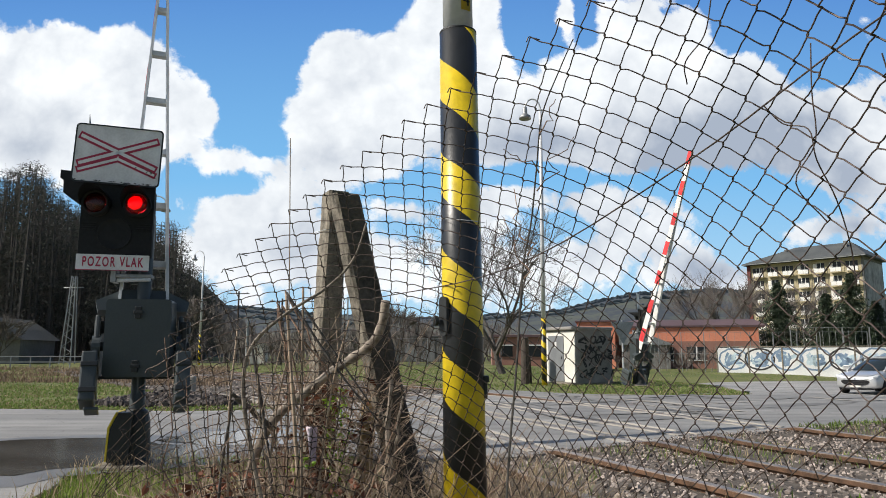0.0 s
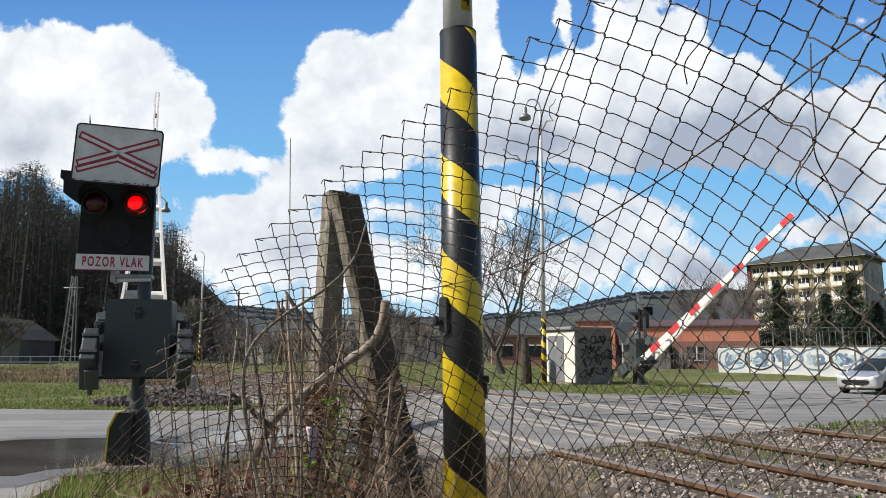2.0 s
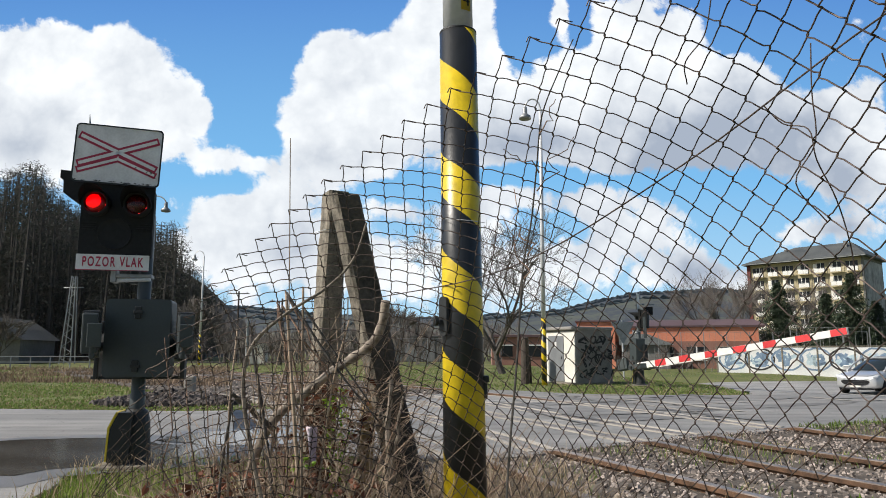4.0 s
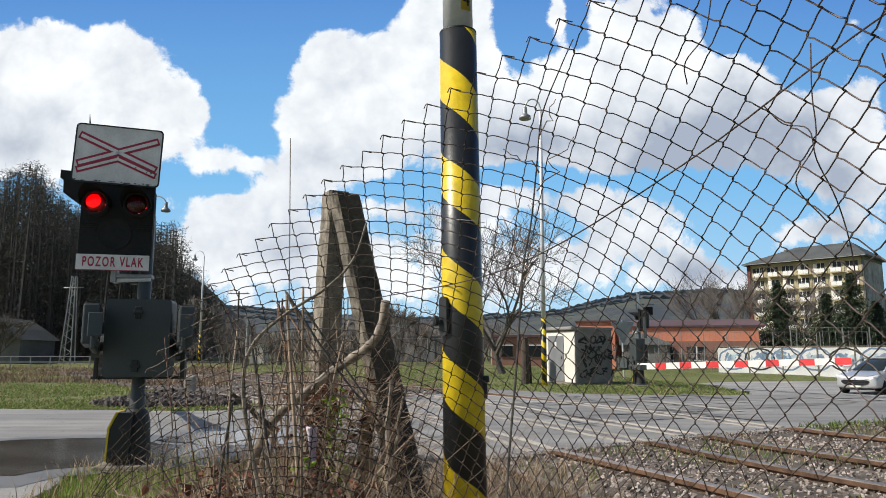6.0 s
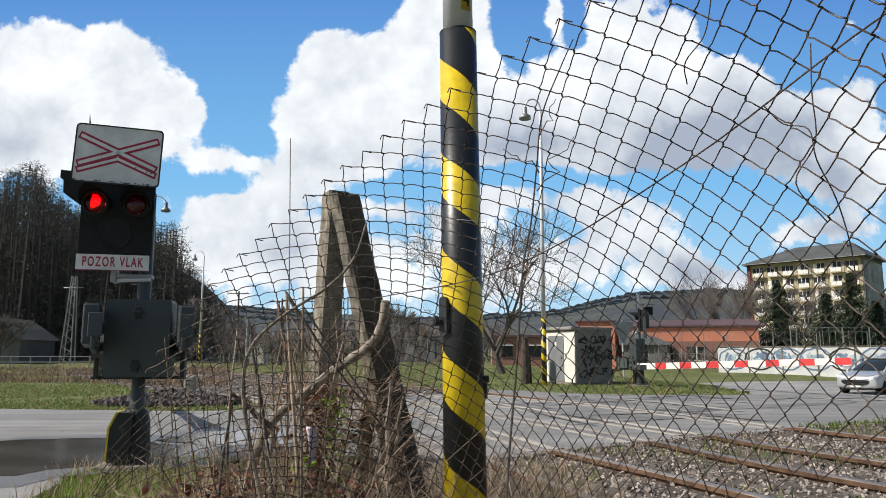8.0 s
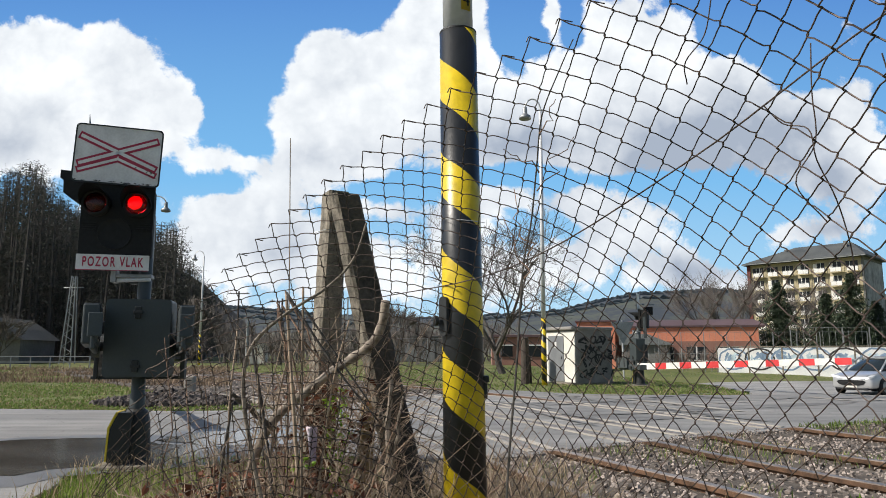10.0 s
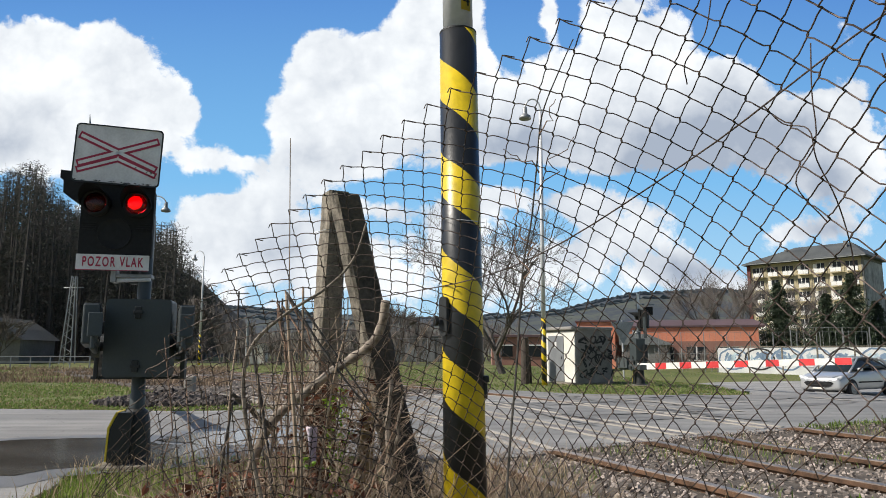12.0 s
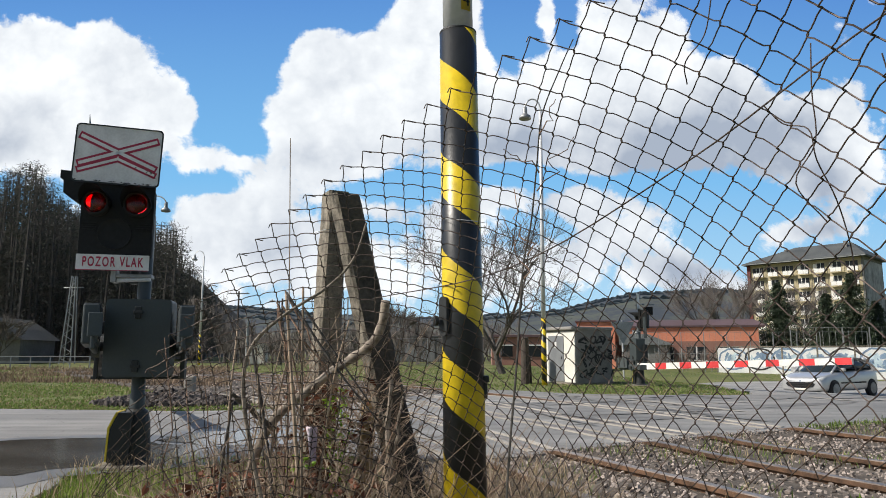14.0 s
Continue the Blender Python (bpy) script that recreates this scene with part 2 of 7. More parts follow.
def part(name, bm, material, parent=None, label="", smooth=False):
    ob = new(name, finish(bm, name, material, smooth))
    ob.parent = parent
    if label:
        ob["label"] = label
    return ob


def thing(name, m, label, category, group="", kind=""):
    ob = new(name)
    ob.empty_display_size = 0.1
    ob.matrix_basis = m
    return tagged(ob, label, category, group, kind)


def box(bm, lo, hi, bevel=0.0, m=None, seg=2):
    vs = bmesh.ops.create_cube(bm, size=1)["verts"]
    for v in vs:
        v.co = Vector([l + (h - l) * (c + 0.5) for l, h, c in zip(lo, hi, v.co)])
    if bevel:
        es = list({e for v in vs for e in v.link_edges})
        r = bmesh.ops.bevel(bm, geom=es, offset=bevel, segments=seg, affect="EDGES", profile=0.5)
        vs = list({v for f in r["faces"] for v in f.verts} | {v for v in vs if v.is_valid})
    if m is not None:
        bmesh.ops.transform(bm, matrix=m, verts=vs)
    return bm


def boxed(lo, hi, bevel=0.0, m=None, seg=2):
    return box(bmesh.new(), lo, hi, bevel, m, seg)


def tube(bm, pts, radii, sides=8, caps=True):
    """A round tube along points."""
    pts = [Vector(p) for p in pts]
    if not isinstance(radii, (list, tuple)):
        radii = [radii] * len(pts)
    rings, side = [], None
    for k, p in enumerate(pts):
        d = (pts[min(k + 1, len(pts) - 1)] - pts[max(k - 1, 0)]).normalized()
        side = (side or d.orthogonal())
        side = (side - d * side.dot(d)).normalized()
        up = d.cross(side)
        rings.append([bm.verts.new(p + (side * math.cos(a) + up * math.sin(a)) * radii[k]) for a in (2 * math.pi * s / sides for s in range(sides))])
    for a, b in zip(rings, rings[1:]):
        for s in range(sides):
            bm.faces.new((a[s], a[(s + 1) % sides], b[(s + 1) % sides], b[s]))
    if caps:
        bm.faces.new(rings[0][::-1])
        bm.faces.new(rings[-1])
    return bm


def tubed(pts, radii, sides=8):
    return tube(bmesh.new(), pts, radii, sides)


def lathe(bm, profile, sides=20, m=None):
    """A body turned about z from (radius, height) pairs."""
    rings = []
    for r, z in profile:
        rings.append([bm.verts.new((r * math.cos(2 * math.pi * s / sides), r * math.sin(2 * math.pi * s / sides), z)) for s in range(sides)])
    for a, b in zip(rings, rings[1:]):
        for s in range(sides):
            bm.faces.new((a[s], a[(s + 1) % sides], b[(s + 1) % sides], b[s]))
    bm.faces.new(rings[0][::-1])
    bm.faces.new(rings[-1])
    if m is not None:
        bmesh.ops.transform(bm, matrix=m, verts=[v for r in rings for v in r])
    return bm


def slab(bm, outline, depth, m=None):
    """A flat outline in x, z, given a thickness along y."""
    f = [bm.verts.new((x, 0, z)) for x, z in outline]
    b = [bm.verts.new((x, depth, z)) for x, z in outline]
    bm.faces.new(f)
    bm.faces.new(b[::-1])
    for k in range(len(f)):
        bm.faces.new((f[k], b[k], b[(k + 1) % len(f)], f[(k + 1) % len(f)]))
    if m is not None:
        bmesh.ops.transform(bm, matrix=m, verts=f + b)
    return bm


def rounded(w, h, r, n=4):
    out = []
    for cx, cz, a0 in ((w / 2 - r, h / 2 - r, 0), (-w / 2 + r, h / 2 - r, 90), (-w / 2 + r, -h / 2 + r, 180), (w / 2 - r, -h / 2 + r, 270)):
        out += [(cx + r * math.cos(radians(a0 + 90 * k / n)), cz + r * math.sin(radians(a0 + 90 * k / n))) for k in range(n + 1)]
    return out


def from_arrays(name, verts, faces, material, smooth=False):
    me = bpy.data.meshes.new(name)
    me.from_pydata([tuple(v) for v in verts], [], [tuple(f) for f in faces])
    me.materials.append(material)
    if smooth:
        for p in me.polygons:
            p.use_smooth = True
    return new(name, me)


def spline(pts, n=6):
    """A smooth run of points through the given ones."""
    pts = [Vector(p) for p in pts]
    q = [2 * pts[0] - pts[1]] + pts + [2 * pts[-1] - pts[-2]]
    out = []
    for k in range(1, len(q) - 2):
        for s in range(n):
            t = s / n
            a, b, c, d = q[k - 1], q[k], q[k + 1], q[k + 2]
            out.append(0.5 * ((2 * b) + (c - a) * t + (2 * a - 5 * b + 4 * c - d) * t * t + (3 * b - a - 3 * c + d) * t ** 3))
    return out + [pts[-1]]


def step(a, b, x):
    t = min(1, max(0, (x - a) / (b - a)))
    return t * t * (3 - 2 * t)


def gz(x, y):
    """The lie of the land: level round the tracks, falling away to the right."""
    return -0.74 * step(14, 27, 0.8 * x + 0.6 * y) * step(6, 12, x) + 0.37 * step(39, 46, y) * step(8, 14, x) + 0.35 * step(45, 90, y)


# ---- sky ----
def sky_material():
    m = bpy.data.materials.new("cumulus_sky")
    m.use_nodes = True
    nt = m.node_tree
    n, l = nt.nodes, nt.links
    n.clear()

    def op(kind, a, b=None, c=None, clamp=False):
        x = n.new("ShaderNodeMath")
        x.operation, x.use_clamp = kind, clamp
        for k, v in enumerate((a, b, c)):
            if v is None:
                continue
            if isinstance(v, (int, float)):
                x.inputs[k].default_value = v
            else:
                l.new(v, x.inputs[k])
        return x.outputs[0]

    co = n.new("ShaderNodeTexCoord")
    sep = n.new("ShaderNodeSeparateXYZ")
    l.new(co.outputs["Object"], sep.inputs[0])
    u, v = op("DIVIDE", sep.outputs[0], sep.outputs[1]), op("DIVIDE", sep.outputs[2], sep.outputs[1])
    comb = n.new("ShaderNodeCombineXYZ")
    l.new(u, comb.inputs[0]); l.new(v, comb.inputs[1])

    def fbm(scale, detail, rough, shift=0.0, distort=0.0):
        t = n.new("ShaderNodeTexNoise")
        t.inputs["Scale"].default_value, t.inputs["Detail"].default_value, t.inputs["Roughness"].default_value = scale, detail, rough
        t.inputs["Distortion"].default_value = distort
        a = n.new("ShaderNodeVectorMath")
        a.operation = "ADD"
        a.inputs[1].default_value = (shift, shift * 0.7, 3.0)
        l.new(comb.outputs[0], a.inputs[0]); l.new(a.outputs[0], t.inputs["Vector"])
        return t.outputs["Fac"]

    def blobs(rows, du=0.0, dv=0.0):
        total = None
        for (cu, cv, ru, rv, w) in rows:
            x = op("MULTIPLY", op("ADD", u, du - cu), 1 / ru)
            y = op("MULTIPLY", op("ADD", v, dv - cv), 1 / rv)
            e = op("POWER", 2.718, op("MULTIPLY", op("ADD", op("MULTIPLY", x, x), op("MULTIPLY", y, y)), -1.0))
            total = op("MULTIPLY", e, w) if total is None else op("MULTIPLY_ADD", e, w, total)
        return total

    # heaps of cloud (positive) and gaps of blue (negative)
    west = ((-0.651, 0.432, 0.093, 0.063, 1.10), (-0.557, 0.415, 0.085, 0.067, 1.10), (-0.460, 0.423, 0.055, 0.061, 1.00), (-0.402, 0.375, 0.051, 0.044, 0.90), (-0.592, 0.327, 0.117, 0.052, 1.00), (-0.354, 0.349, 0.032, 0.033, 0.75), (-0.314, 0.284, 0.062, 0.022, 0.65), (-0.264, 0.273, 0.041, 0.012, 0.45), (-0.432, 0.309, 0.075, 0.043, 0.60), (-0.286, 0.212, 0.062, 0.030, 0.90), (-0.221, 0.237, 0.058, 0.034, 0.80), (-0.243, 0.149, 0.106, 0.037, 0.90), (-0.325, 0.170, 0.041, 0.042, 0.70), (-0.173, 0.299, 0.050, 0.031, 0.90), (-0.480, 0.468, 0.034, 0.027, 0.40))
    middle = ((-0.164, 0.446, 0.032, 0.041, 1.00), (-0.171, 0.384, 0.040, 0.041, 0.95), (-0.108, 0.406, 0.068, 0.072, 1.10), (-0.032, 0.432, 0.064, 0.086, 1.10), (-0.011, 0.514, 0.039, 0.055, 1.00), (-0.065, 0.331, 0.092, 0.045, 0.90), (-0.211, 0.334, 0.035, 0.030, 0.75), (0.062, 0.468, 0.044, 0.082, 1.00), (0.069, 0.353, 0.076, 0.071, 1.00), (-0.106, 0.273, 0.058, 0.022, 0.50), (0.027, 0.182, 0.049, 0.042, 0.60), (-0.055, 0.206, 0.049, 0.018, 0.50), (-0.104, 0.125, 0.097, 0.037, 0.55), (0.091, 0.116, 0.065, 0.033, 0.60), (-0.246, 0.370, 0.022, 0.011, 0.45))
    east = ((0.187, 0.509, 0.013, 0.039, 1.00), (0.253, 0.432, 0.044, 0.052, 1.00), (0.310, 0.482, 0.064, 0.050, 1.00), (0.383, 0.491, 0.039, 0.035, 0.80), (0.195, 0.362, 0.092, 0.062, 1.00), (0.330, 0.370, 0.118, 0.080, 1.10), (0.445, 0.318, 0.100, 0.052, 0.95), (0.459, 0.415, 0.047, 0.049, 0.80), (0.518, 0.349, 0.042, 0.035, 0.60), (0.595, 0.366, 0.050, 0.049, 0.90), (0.648, 0.305, 0.050, 0.048, 0.90), (0.605, 0.237, 0.058, 0.039, 0.80), (0.276, 0.271, 0.083, 0.019, 0.50), (0.657, 0.397, 0.025, 0.027, 0.50), (0.572, 0.441, 0.034, 0.020, 0.40))
    low = ((-0.529, 0.275, 0.141, 0.039, 0.70), (-0.201, 0.108, 0.211, 0.057, 0.35), (0.133, 0.166, 0.163, 0.092, 0.28), (0.194, 0.301, 0.125, 0.043, 0.40), (-0.122, 0.241, 0.132, 0.051, 0.30), (0.541, 0.267, 0.133, 0.060, 0.30), (0.228, 0.214, 0.048, 0.029, 0.95), (0.264, 0.166, 0.065, 0.028, 0.80), (0.109, 0.224, 0.049, 0.019, 0.60), (0.327, 0.214, 0.043, 0.030, 0.60), (0.355, 0.112, 0.065, 0.026, 0.85), (0.497, 0.167, 0.049, 0.023, 0.95), (0.431, 0.092, 0.049, 0.023, 0.80), (0.189, 0.120, 0.057, 0.030, 0.60), (0.583, 0.178, 0.057, 0.020, 0.50), (0.373, 0.149, 0.041, 0.021, 0.50))
    gaps = ((0.521, 0.224, 0.099, 0.022, 0.45), (0.482, 0.505, 0.077, 0.044, 0.80), (-0.316, 0.518, 0.206, 0.041, 1.30), (-0.290, 0.415, 0.052, 0.067, 1.30), (-0.135, 0.516, 0.069, 0.024, 1.00), (0.120, 0.491, 0.022, 0.050, 1.70), (0.215, 0.509, 0.011, 0.037, 0.80), (0.224, 0.464, 0.019, 0.024, 0.40), (0.455, 0.488, 0.038, 0.031, 0.90), (0.540, 0.477, 0.051, 0.055, 0.90), (0.386, 0.237, 0.070, 0.029, 0.90), (0.443, 0.162, 0.065, 0.025, 0.90), (0.126, 0.267, 0.091, 0.014, 0.50), (0.198, 0.172, 0.029, 0.022, 0.35), (-0.064, 0.237, 0.058, 0.014, 0.50), (-0.303, 0.237, 0.070, 0.014, 0.60), (-0.388, 0.267, 0.033, 0.026, 0.50))
    rifts = ((0.573, 0.406, 0.034, 0.020, 0.50), (0.431, 0.233, 0.050, 0.042, 0.50), (0.681, 0.432, 0.034, 0.022, 0.60), (0.110, 0.254, 0.108, 0.012, 0.50), (-0.006, 0.228, 0.049, 0.019, 0.50), (0.158, 0.182, 0.049, 0.017, 0.40), (0.242, 0.250, 0.074, 0.012, 0.40))
    shape = op("SUBTRACT", op("ADD", op("ADD", blobs(west), blobs(middle)), op("ADD", blobs(east), blobs(low))), op("ADD", blobs(gaps), blobs(rifts)))
    # billows: rounded lumps at two sizes over a ragged base
    def lumps(scale, shift):
        t = n.new("ShaderNodeTexVoronoi")
        t.feature = "SMOOTH_F1"
        t.inputs["Scale"].default_value, t.inputs["Smoothness"].default_value = scale, 0.35
        t.inputs["Detail"].default_value, t.inputs["Roughness"].default_value = 2.0, 0.55
        warp = n.new("ShaderNodeTexNoise")
        warp.inputs["Scale"].default_value, warp.inputs["Detail"].default_value = scale * 0.9, 4.0
        l.new(comb.outputs[0], warp.inputs["Vector"])
        a = n.new("ShaderNodeVectorMath")
        a.operation = "MULTIPLY_ADD"
        a.inputs[1].default_value = (0.9 / scale, 0.9 / scale, 0)
        l.new(warp.outputs["Color"], a.inputs[0]); l.new(comb.outputs[0], a.inputs[2])
        o = n.new("ShaderNodeVectorMath")
        o.operation = "ADD"
        o.inputs[1].default_value = (shift, shift, 0)
        l.new(a.outputs[0], o.inputs[0]); l.new(o.outputs[0], t.inputs["Vector"])
        return t.outputs["Distance"]

    ragged = op("MULTIPLY_ADD", op("SUBTRACT", fbm(9.0, 14.0, 0.68, 0.0, 0.2), 0.5), 2.3, op("ADD", shape, 0.10))
    ragged = op("MULTIPLY_ADD", op("SUBTRACT", fbm(24.0, 8.0, 0.6, 9.0, 0.4), 0.5), 0.9, ragged)
    billow = lumps(21.0, 1.7)
    ragged = op("MULTIPLY_ADD", op("SUBTRACT", 0.42, billow), 0.24, ragged)
    cover = n.new("ShaderNodeMapRange")
    cover.interpolation_type = "SMOOTHSTEP"
    cover.inputs["From Min"].default_value, cover.inputs["From Max"].default_value = 0.17, 0.52
    l.new(ragged, cover.inputs["Value"])
    # grey undersides
    shade_rows = ((0.587, 0.327, 0.117, 0.097, 0.42), (0.466, 0.267, 0.133, 0.052, 0.35), (0.428, 0.318, 0.100, 0.052, 0.90), (0.320, 0.327, 0.084, 0.044, 0.55), (0.359, 0.271, 0.124, 0.021, 0.70), (0.094, 0.299, 0.083, 0.031, 0.50), (0.194, 0.314, 0.075, 0.031, 0.45), (-0.615, 0.303, 0.075, 0.031, 0.75), (-0.560, 0.349, 0.050, 0.023, 0.40), (0.380, 0.120, 0.073, 0.030, 1.00), (0.605, 0.237, 0.045, 0.039, 0.55), (0.583, 0.178, 0.065, 0.018, 0.60), (-0.169, 0.162, 0.098, 0.033, 0.30), (-0.234, 0.149, 0.065, 0.023, 0.30), (-0.055, 0.182, 0.049, 0.022, 0.25), (-0.173, 0.291, 0.042, 0.019, 0.35), (-0.329, 0.162, 0.033, 0.022, 0.30), (0.475, 0.397, 0.051, 0.045, 0.50), (0.563, 0.340, 0.042, 0.026, 0.40))
    haze_rows = ((0.174, 0.199, 0.197, 0.076, 0.34), (-0.056, 0.267, 0.124, 0.078, 0.22), (0.094, 0.327, 0.092, 0.052, 0.25))
    under = op("MULTIPLY", op("MULTIPLY_ADD", op("SUBTRACT", fbm(8.0, 10.0, 0.6, 5.0), 0.45), 1.7, op("MULTIPLY_ADD", op("SUBTRACT", billow, 0.4), 0.35, op("ADD", blobs(shade_rows), blobs(haze_rows)))), 0.72)
    tone = n.new("ShaderNodeValToRGB")
    tone.color_ramp.elements[0].position, tone.color_ramp.elements[0].color = 0.02, (0.97, 1.0, 1.02, 1)
    tone.color_ramp.elements[1].position, tone.color_ramp.elements[1].color = 0.95, (0.38, 0.44, 0.54, 1)
    l.new(under, tone.inputs["Fac"])
    blue = n.new("ShaderNodeValToRGB")
    blue.color_ramp.elements[0].position, blue.color_ramp.elements[0].color = 0.03, (0.46, 0.70, 0.86, 1)
    blue.color_ramp.elements[1].position, blue.color_ramp.elements[1].color = 0.55, (0.10, 0.27, 0.64, 1)
    mid = blue.color_ramp.elements.new(0.25)
    mid.color = (0.20, 0.49, 0.82, 1)
    l.new(v, blue.inputs["Fac"])
    mix = n.new("ShaderNodeMix")
    mix.data_type = "RGBA"
    l.new(cover.outputs[0], mix.inputs[0]); l.new(blue.outputs[0], mix.inputs[6]); l.new(tone.outputs[0], mix.inputs[7])
    em = n.new("ShaderNodeEmission")
    em.inputs[1].default_value = 1.0
    l.new(mix.outputs[2], em.inputs[0])
    out = n.new("ShaderNodeOutputMaterial")
    l.new(em.outputs[0], out.inputs[0])
    return m


def sky_shell():
    verts, faces, R, na, ne = [], [], 3500, 40, 24
    for a in range(na + 1):
        for e in range(ne + 1):
            az, el = radians(-48 + 96 * a / na), radians(-4 + 44 * e / ne)
            verts.append((R * math.sin(az) * math.cos(el), R * math.cos(az) * math.cos(el), R * math.sin(el)))
    for a in range(na):
        for e in range(ne):
            k = a * (ne + 1) + e
            faces.append((k, k + 1, k + ne + 2, k + ne + 1))
    ob = from_arrays("backdrop_sky", verts, faces, sky_material(), True)
    ob.location = EYE
    return tagged(ob, "blue sky with drifting white cumulus clouds", "sky", kind="structure")


cloud_sky = sky_shell()


# ---- ground, road, tracks ----
def sheet(name, xs, ys, material, lift=0.0, height=gz):
    verts = [(x, y, height(x, y) + lift) for y in ys for x in xs]
    w = len(xs)
    faces = [(r * w + c, r * w + c + 1, (r + 1) * w + c + 1, (r + 1) * w + c) for r in range(len(ys) - 1) for c in range(w - 1)]
    return from_arrays(name, verts, faces, material, True)


gx = [-2500, -900, -300, -120] + [-60 + 2 * k for k in range(61)] + [75, 120, 300, 900, 2500]
gy = [-600, -100, -20] + [-8 + 2 * k for k in range(54)] + [115, 150, 300, 900, 2500]
ground = tagged(sheet("ground", gx, gy, M_soil, -0.035), "patchy spring turf and bare soil", "ground", kind="structure")


def loft(name, near, far, material, lift, rows=14, sub=6):
    a, b = spline([(*p, 0) for p in near], sub), spline([(*p, 0) for p in far], sub)
    verts, faces = [], []
    for p, q in zip(a, b):
        for k in range(rows + 1):
            x, y = p.lerp(q, k / rows).xy
            verts.append((x, y, gz(x, y) + lift))
        # the broken edges run down into the ground
        for e in (p, q):
            verts.append((e.x, e.y, gz(e.x, e.y) + lift - 0.07))
    w = rows + 3
    for r in range(len(a) - 1):
        for c in range(rows):
            faces.append((r * w + c, r * w + c + 1, (r + 1) * w + c + 1, (r + 1) * w + c))
        for top, low in ((0, rows + 1), (rows, rows + 2)):
            faces.append((r * w + top, (r + 1) * w + top, (r + 1) * w + low, r * w + low))
    return from_arrays(name, verts, faces, material, False)


ROAD_NEAR = [(-3.4, -8), (-2.6, 2), (-2.5, 4.4), (-2.75, 5.5), (-2.1, 6.1), (0.3, 6.05), (0.95, 6.4), (1.95, 7.1), (2.7, 7.58), (4.4, 8.5), (12, 12.6), (32, 20)]
ROAD_FAR = [(-30, -8), (-26, 5), (-17, 10), (-9, 11.3), (-5.6, 11.1), (-3.6, 10.9), (-1.9, 12.0), (-0.6, 15.2), (1.2, 17.0), (3.2, 15.3), (6.2, 15.0), (7.0, 16.3)]
road = tagged(loft("road", ROAD_NEAR, ROAD_FAR, M_asphalt, 0.0), "worn grey asphalt road over the crossing", "road", kind="structure")
SIDE_NEAR = [(7.0, 16.3), (14, 14.5), (22, 15.5), (32, 18.0), (44, 24)]
SIDE_FAR = [(6.95, 16.6), (8.6, 23.5), (12.5, 36), (19.7, 40.3), (48, 39)]
side_road = tagged(loft("road", SIDE_NEAR, SIDE_FAR, M_asphalt, 0.004), "grey asphalt junction beyond the crossing", "road", kind="structure")


def patch(name, cx, cy, rx, ry, material, lift, turn=0, wob=0.25, seed=1, label="", category=""):
    bm = bmesh.new()
    vs = []
    for k in range(40):
        a = 2 * math.pi * k / 40
        r = 1 + wob * noise.noise((math.cos(a) * 1.4 + seed, math.sin(a) * 1.4, seed)) + 0.5 * wob * noise.noise((math.cos(a) * 4 + seed, math.sin(a) * 4, seed))
        p = Matrix.Rotation(radians(turn), 2) @ Vector((rx * r * math.cos(a), ry * r * math.sin(a)))
        vs.append(bm.verts.new((cx + p.x, cy + p.y, gz(cx + p.x, cy + p.y) + lift)))
    bm.faces.new(vs)
    bmesh.ops.triangulate(bm, faces=bm.faces)
    return tagged(part(name, bm, material), label, category, kind="structure")


M_wet = mat("damp_asphalt", (0.075, 0.073, 0.07), (0.16, 0.155, 0.148), 2.2, 0.42, 0.25, fine=60, dist=0.005)
patch("damp_margin", -3.75, 6.2, 1.85, 1.5, M_wet, 0.003, 12, 0.5, 2, "dark damp asphalt round the puddle", "damp asphalt")
patch("damp_margin", -1.95, 7.5, 1.35, 0.9, M_wet, 0.004, 15, 0.5, 5, "dark damp asphalt round the small puddle", "damp asphalt")
patch("puddle_water", -3.8, 6.25, 1.5, 1.15, M_water, 0.006, 12, 0.4, 2, "shallow brown puddle on the asphalt", "puddle")
patch("puddle_water", -1.95, 7.55, 1.0, 0.62, M_water, 0.0085, 15, 0.4, 5, "small shallow puddle on the asphalt", "puddle")
for cx, cy, rx, ry, tn, sd in ((5.2, 11.8, 2.2, 0.3, 22, 9), (1.2, 12.6, 0.9, 0.35, 35, 7)):
    patch("road_patch", cx, cy, rx, ry, M_patch, 0.005, tn, 0.5, sd, "darker repaired patch in the asphalt", "asphalt patch")

rnd_road = random.Random(14)
for k in range(26):
    f = rnd_road.random()
    cx = 0.6 + 8.5 * f
    cy = 8.4 + 0.34 * cx + rnd_road.uniform(0, 5.5)
    patch("road_streak", cx, cy, rnd_road.uniform(0.5, 1.7), rnd_road.uniform(0.03, 0.10), M_patch if k % 3 else M_pale, 0.0055 + 0.0003 * k, rnd_road.uniform(98, 122) if k % 2 else rnd_road.uniform(15, 40), 0.6, 20 + k, "worn streak in the asphalt surface", "asphalt streak")

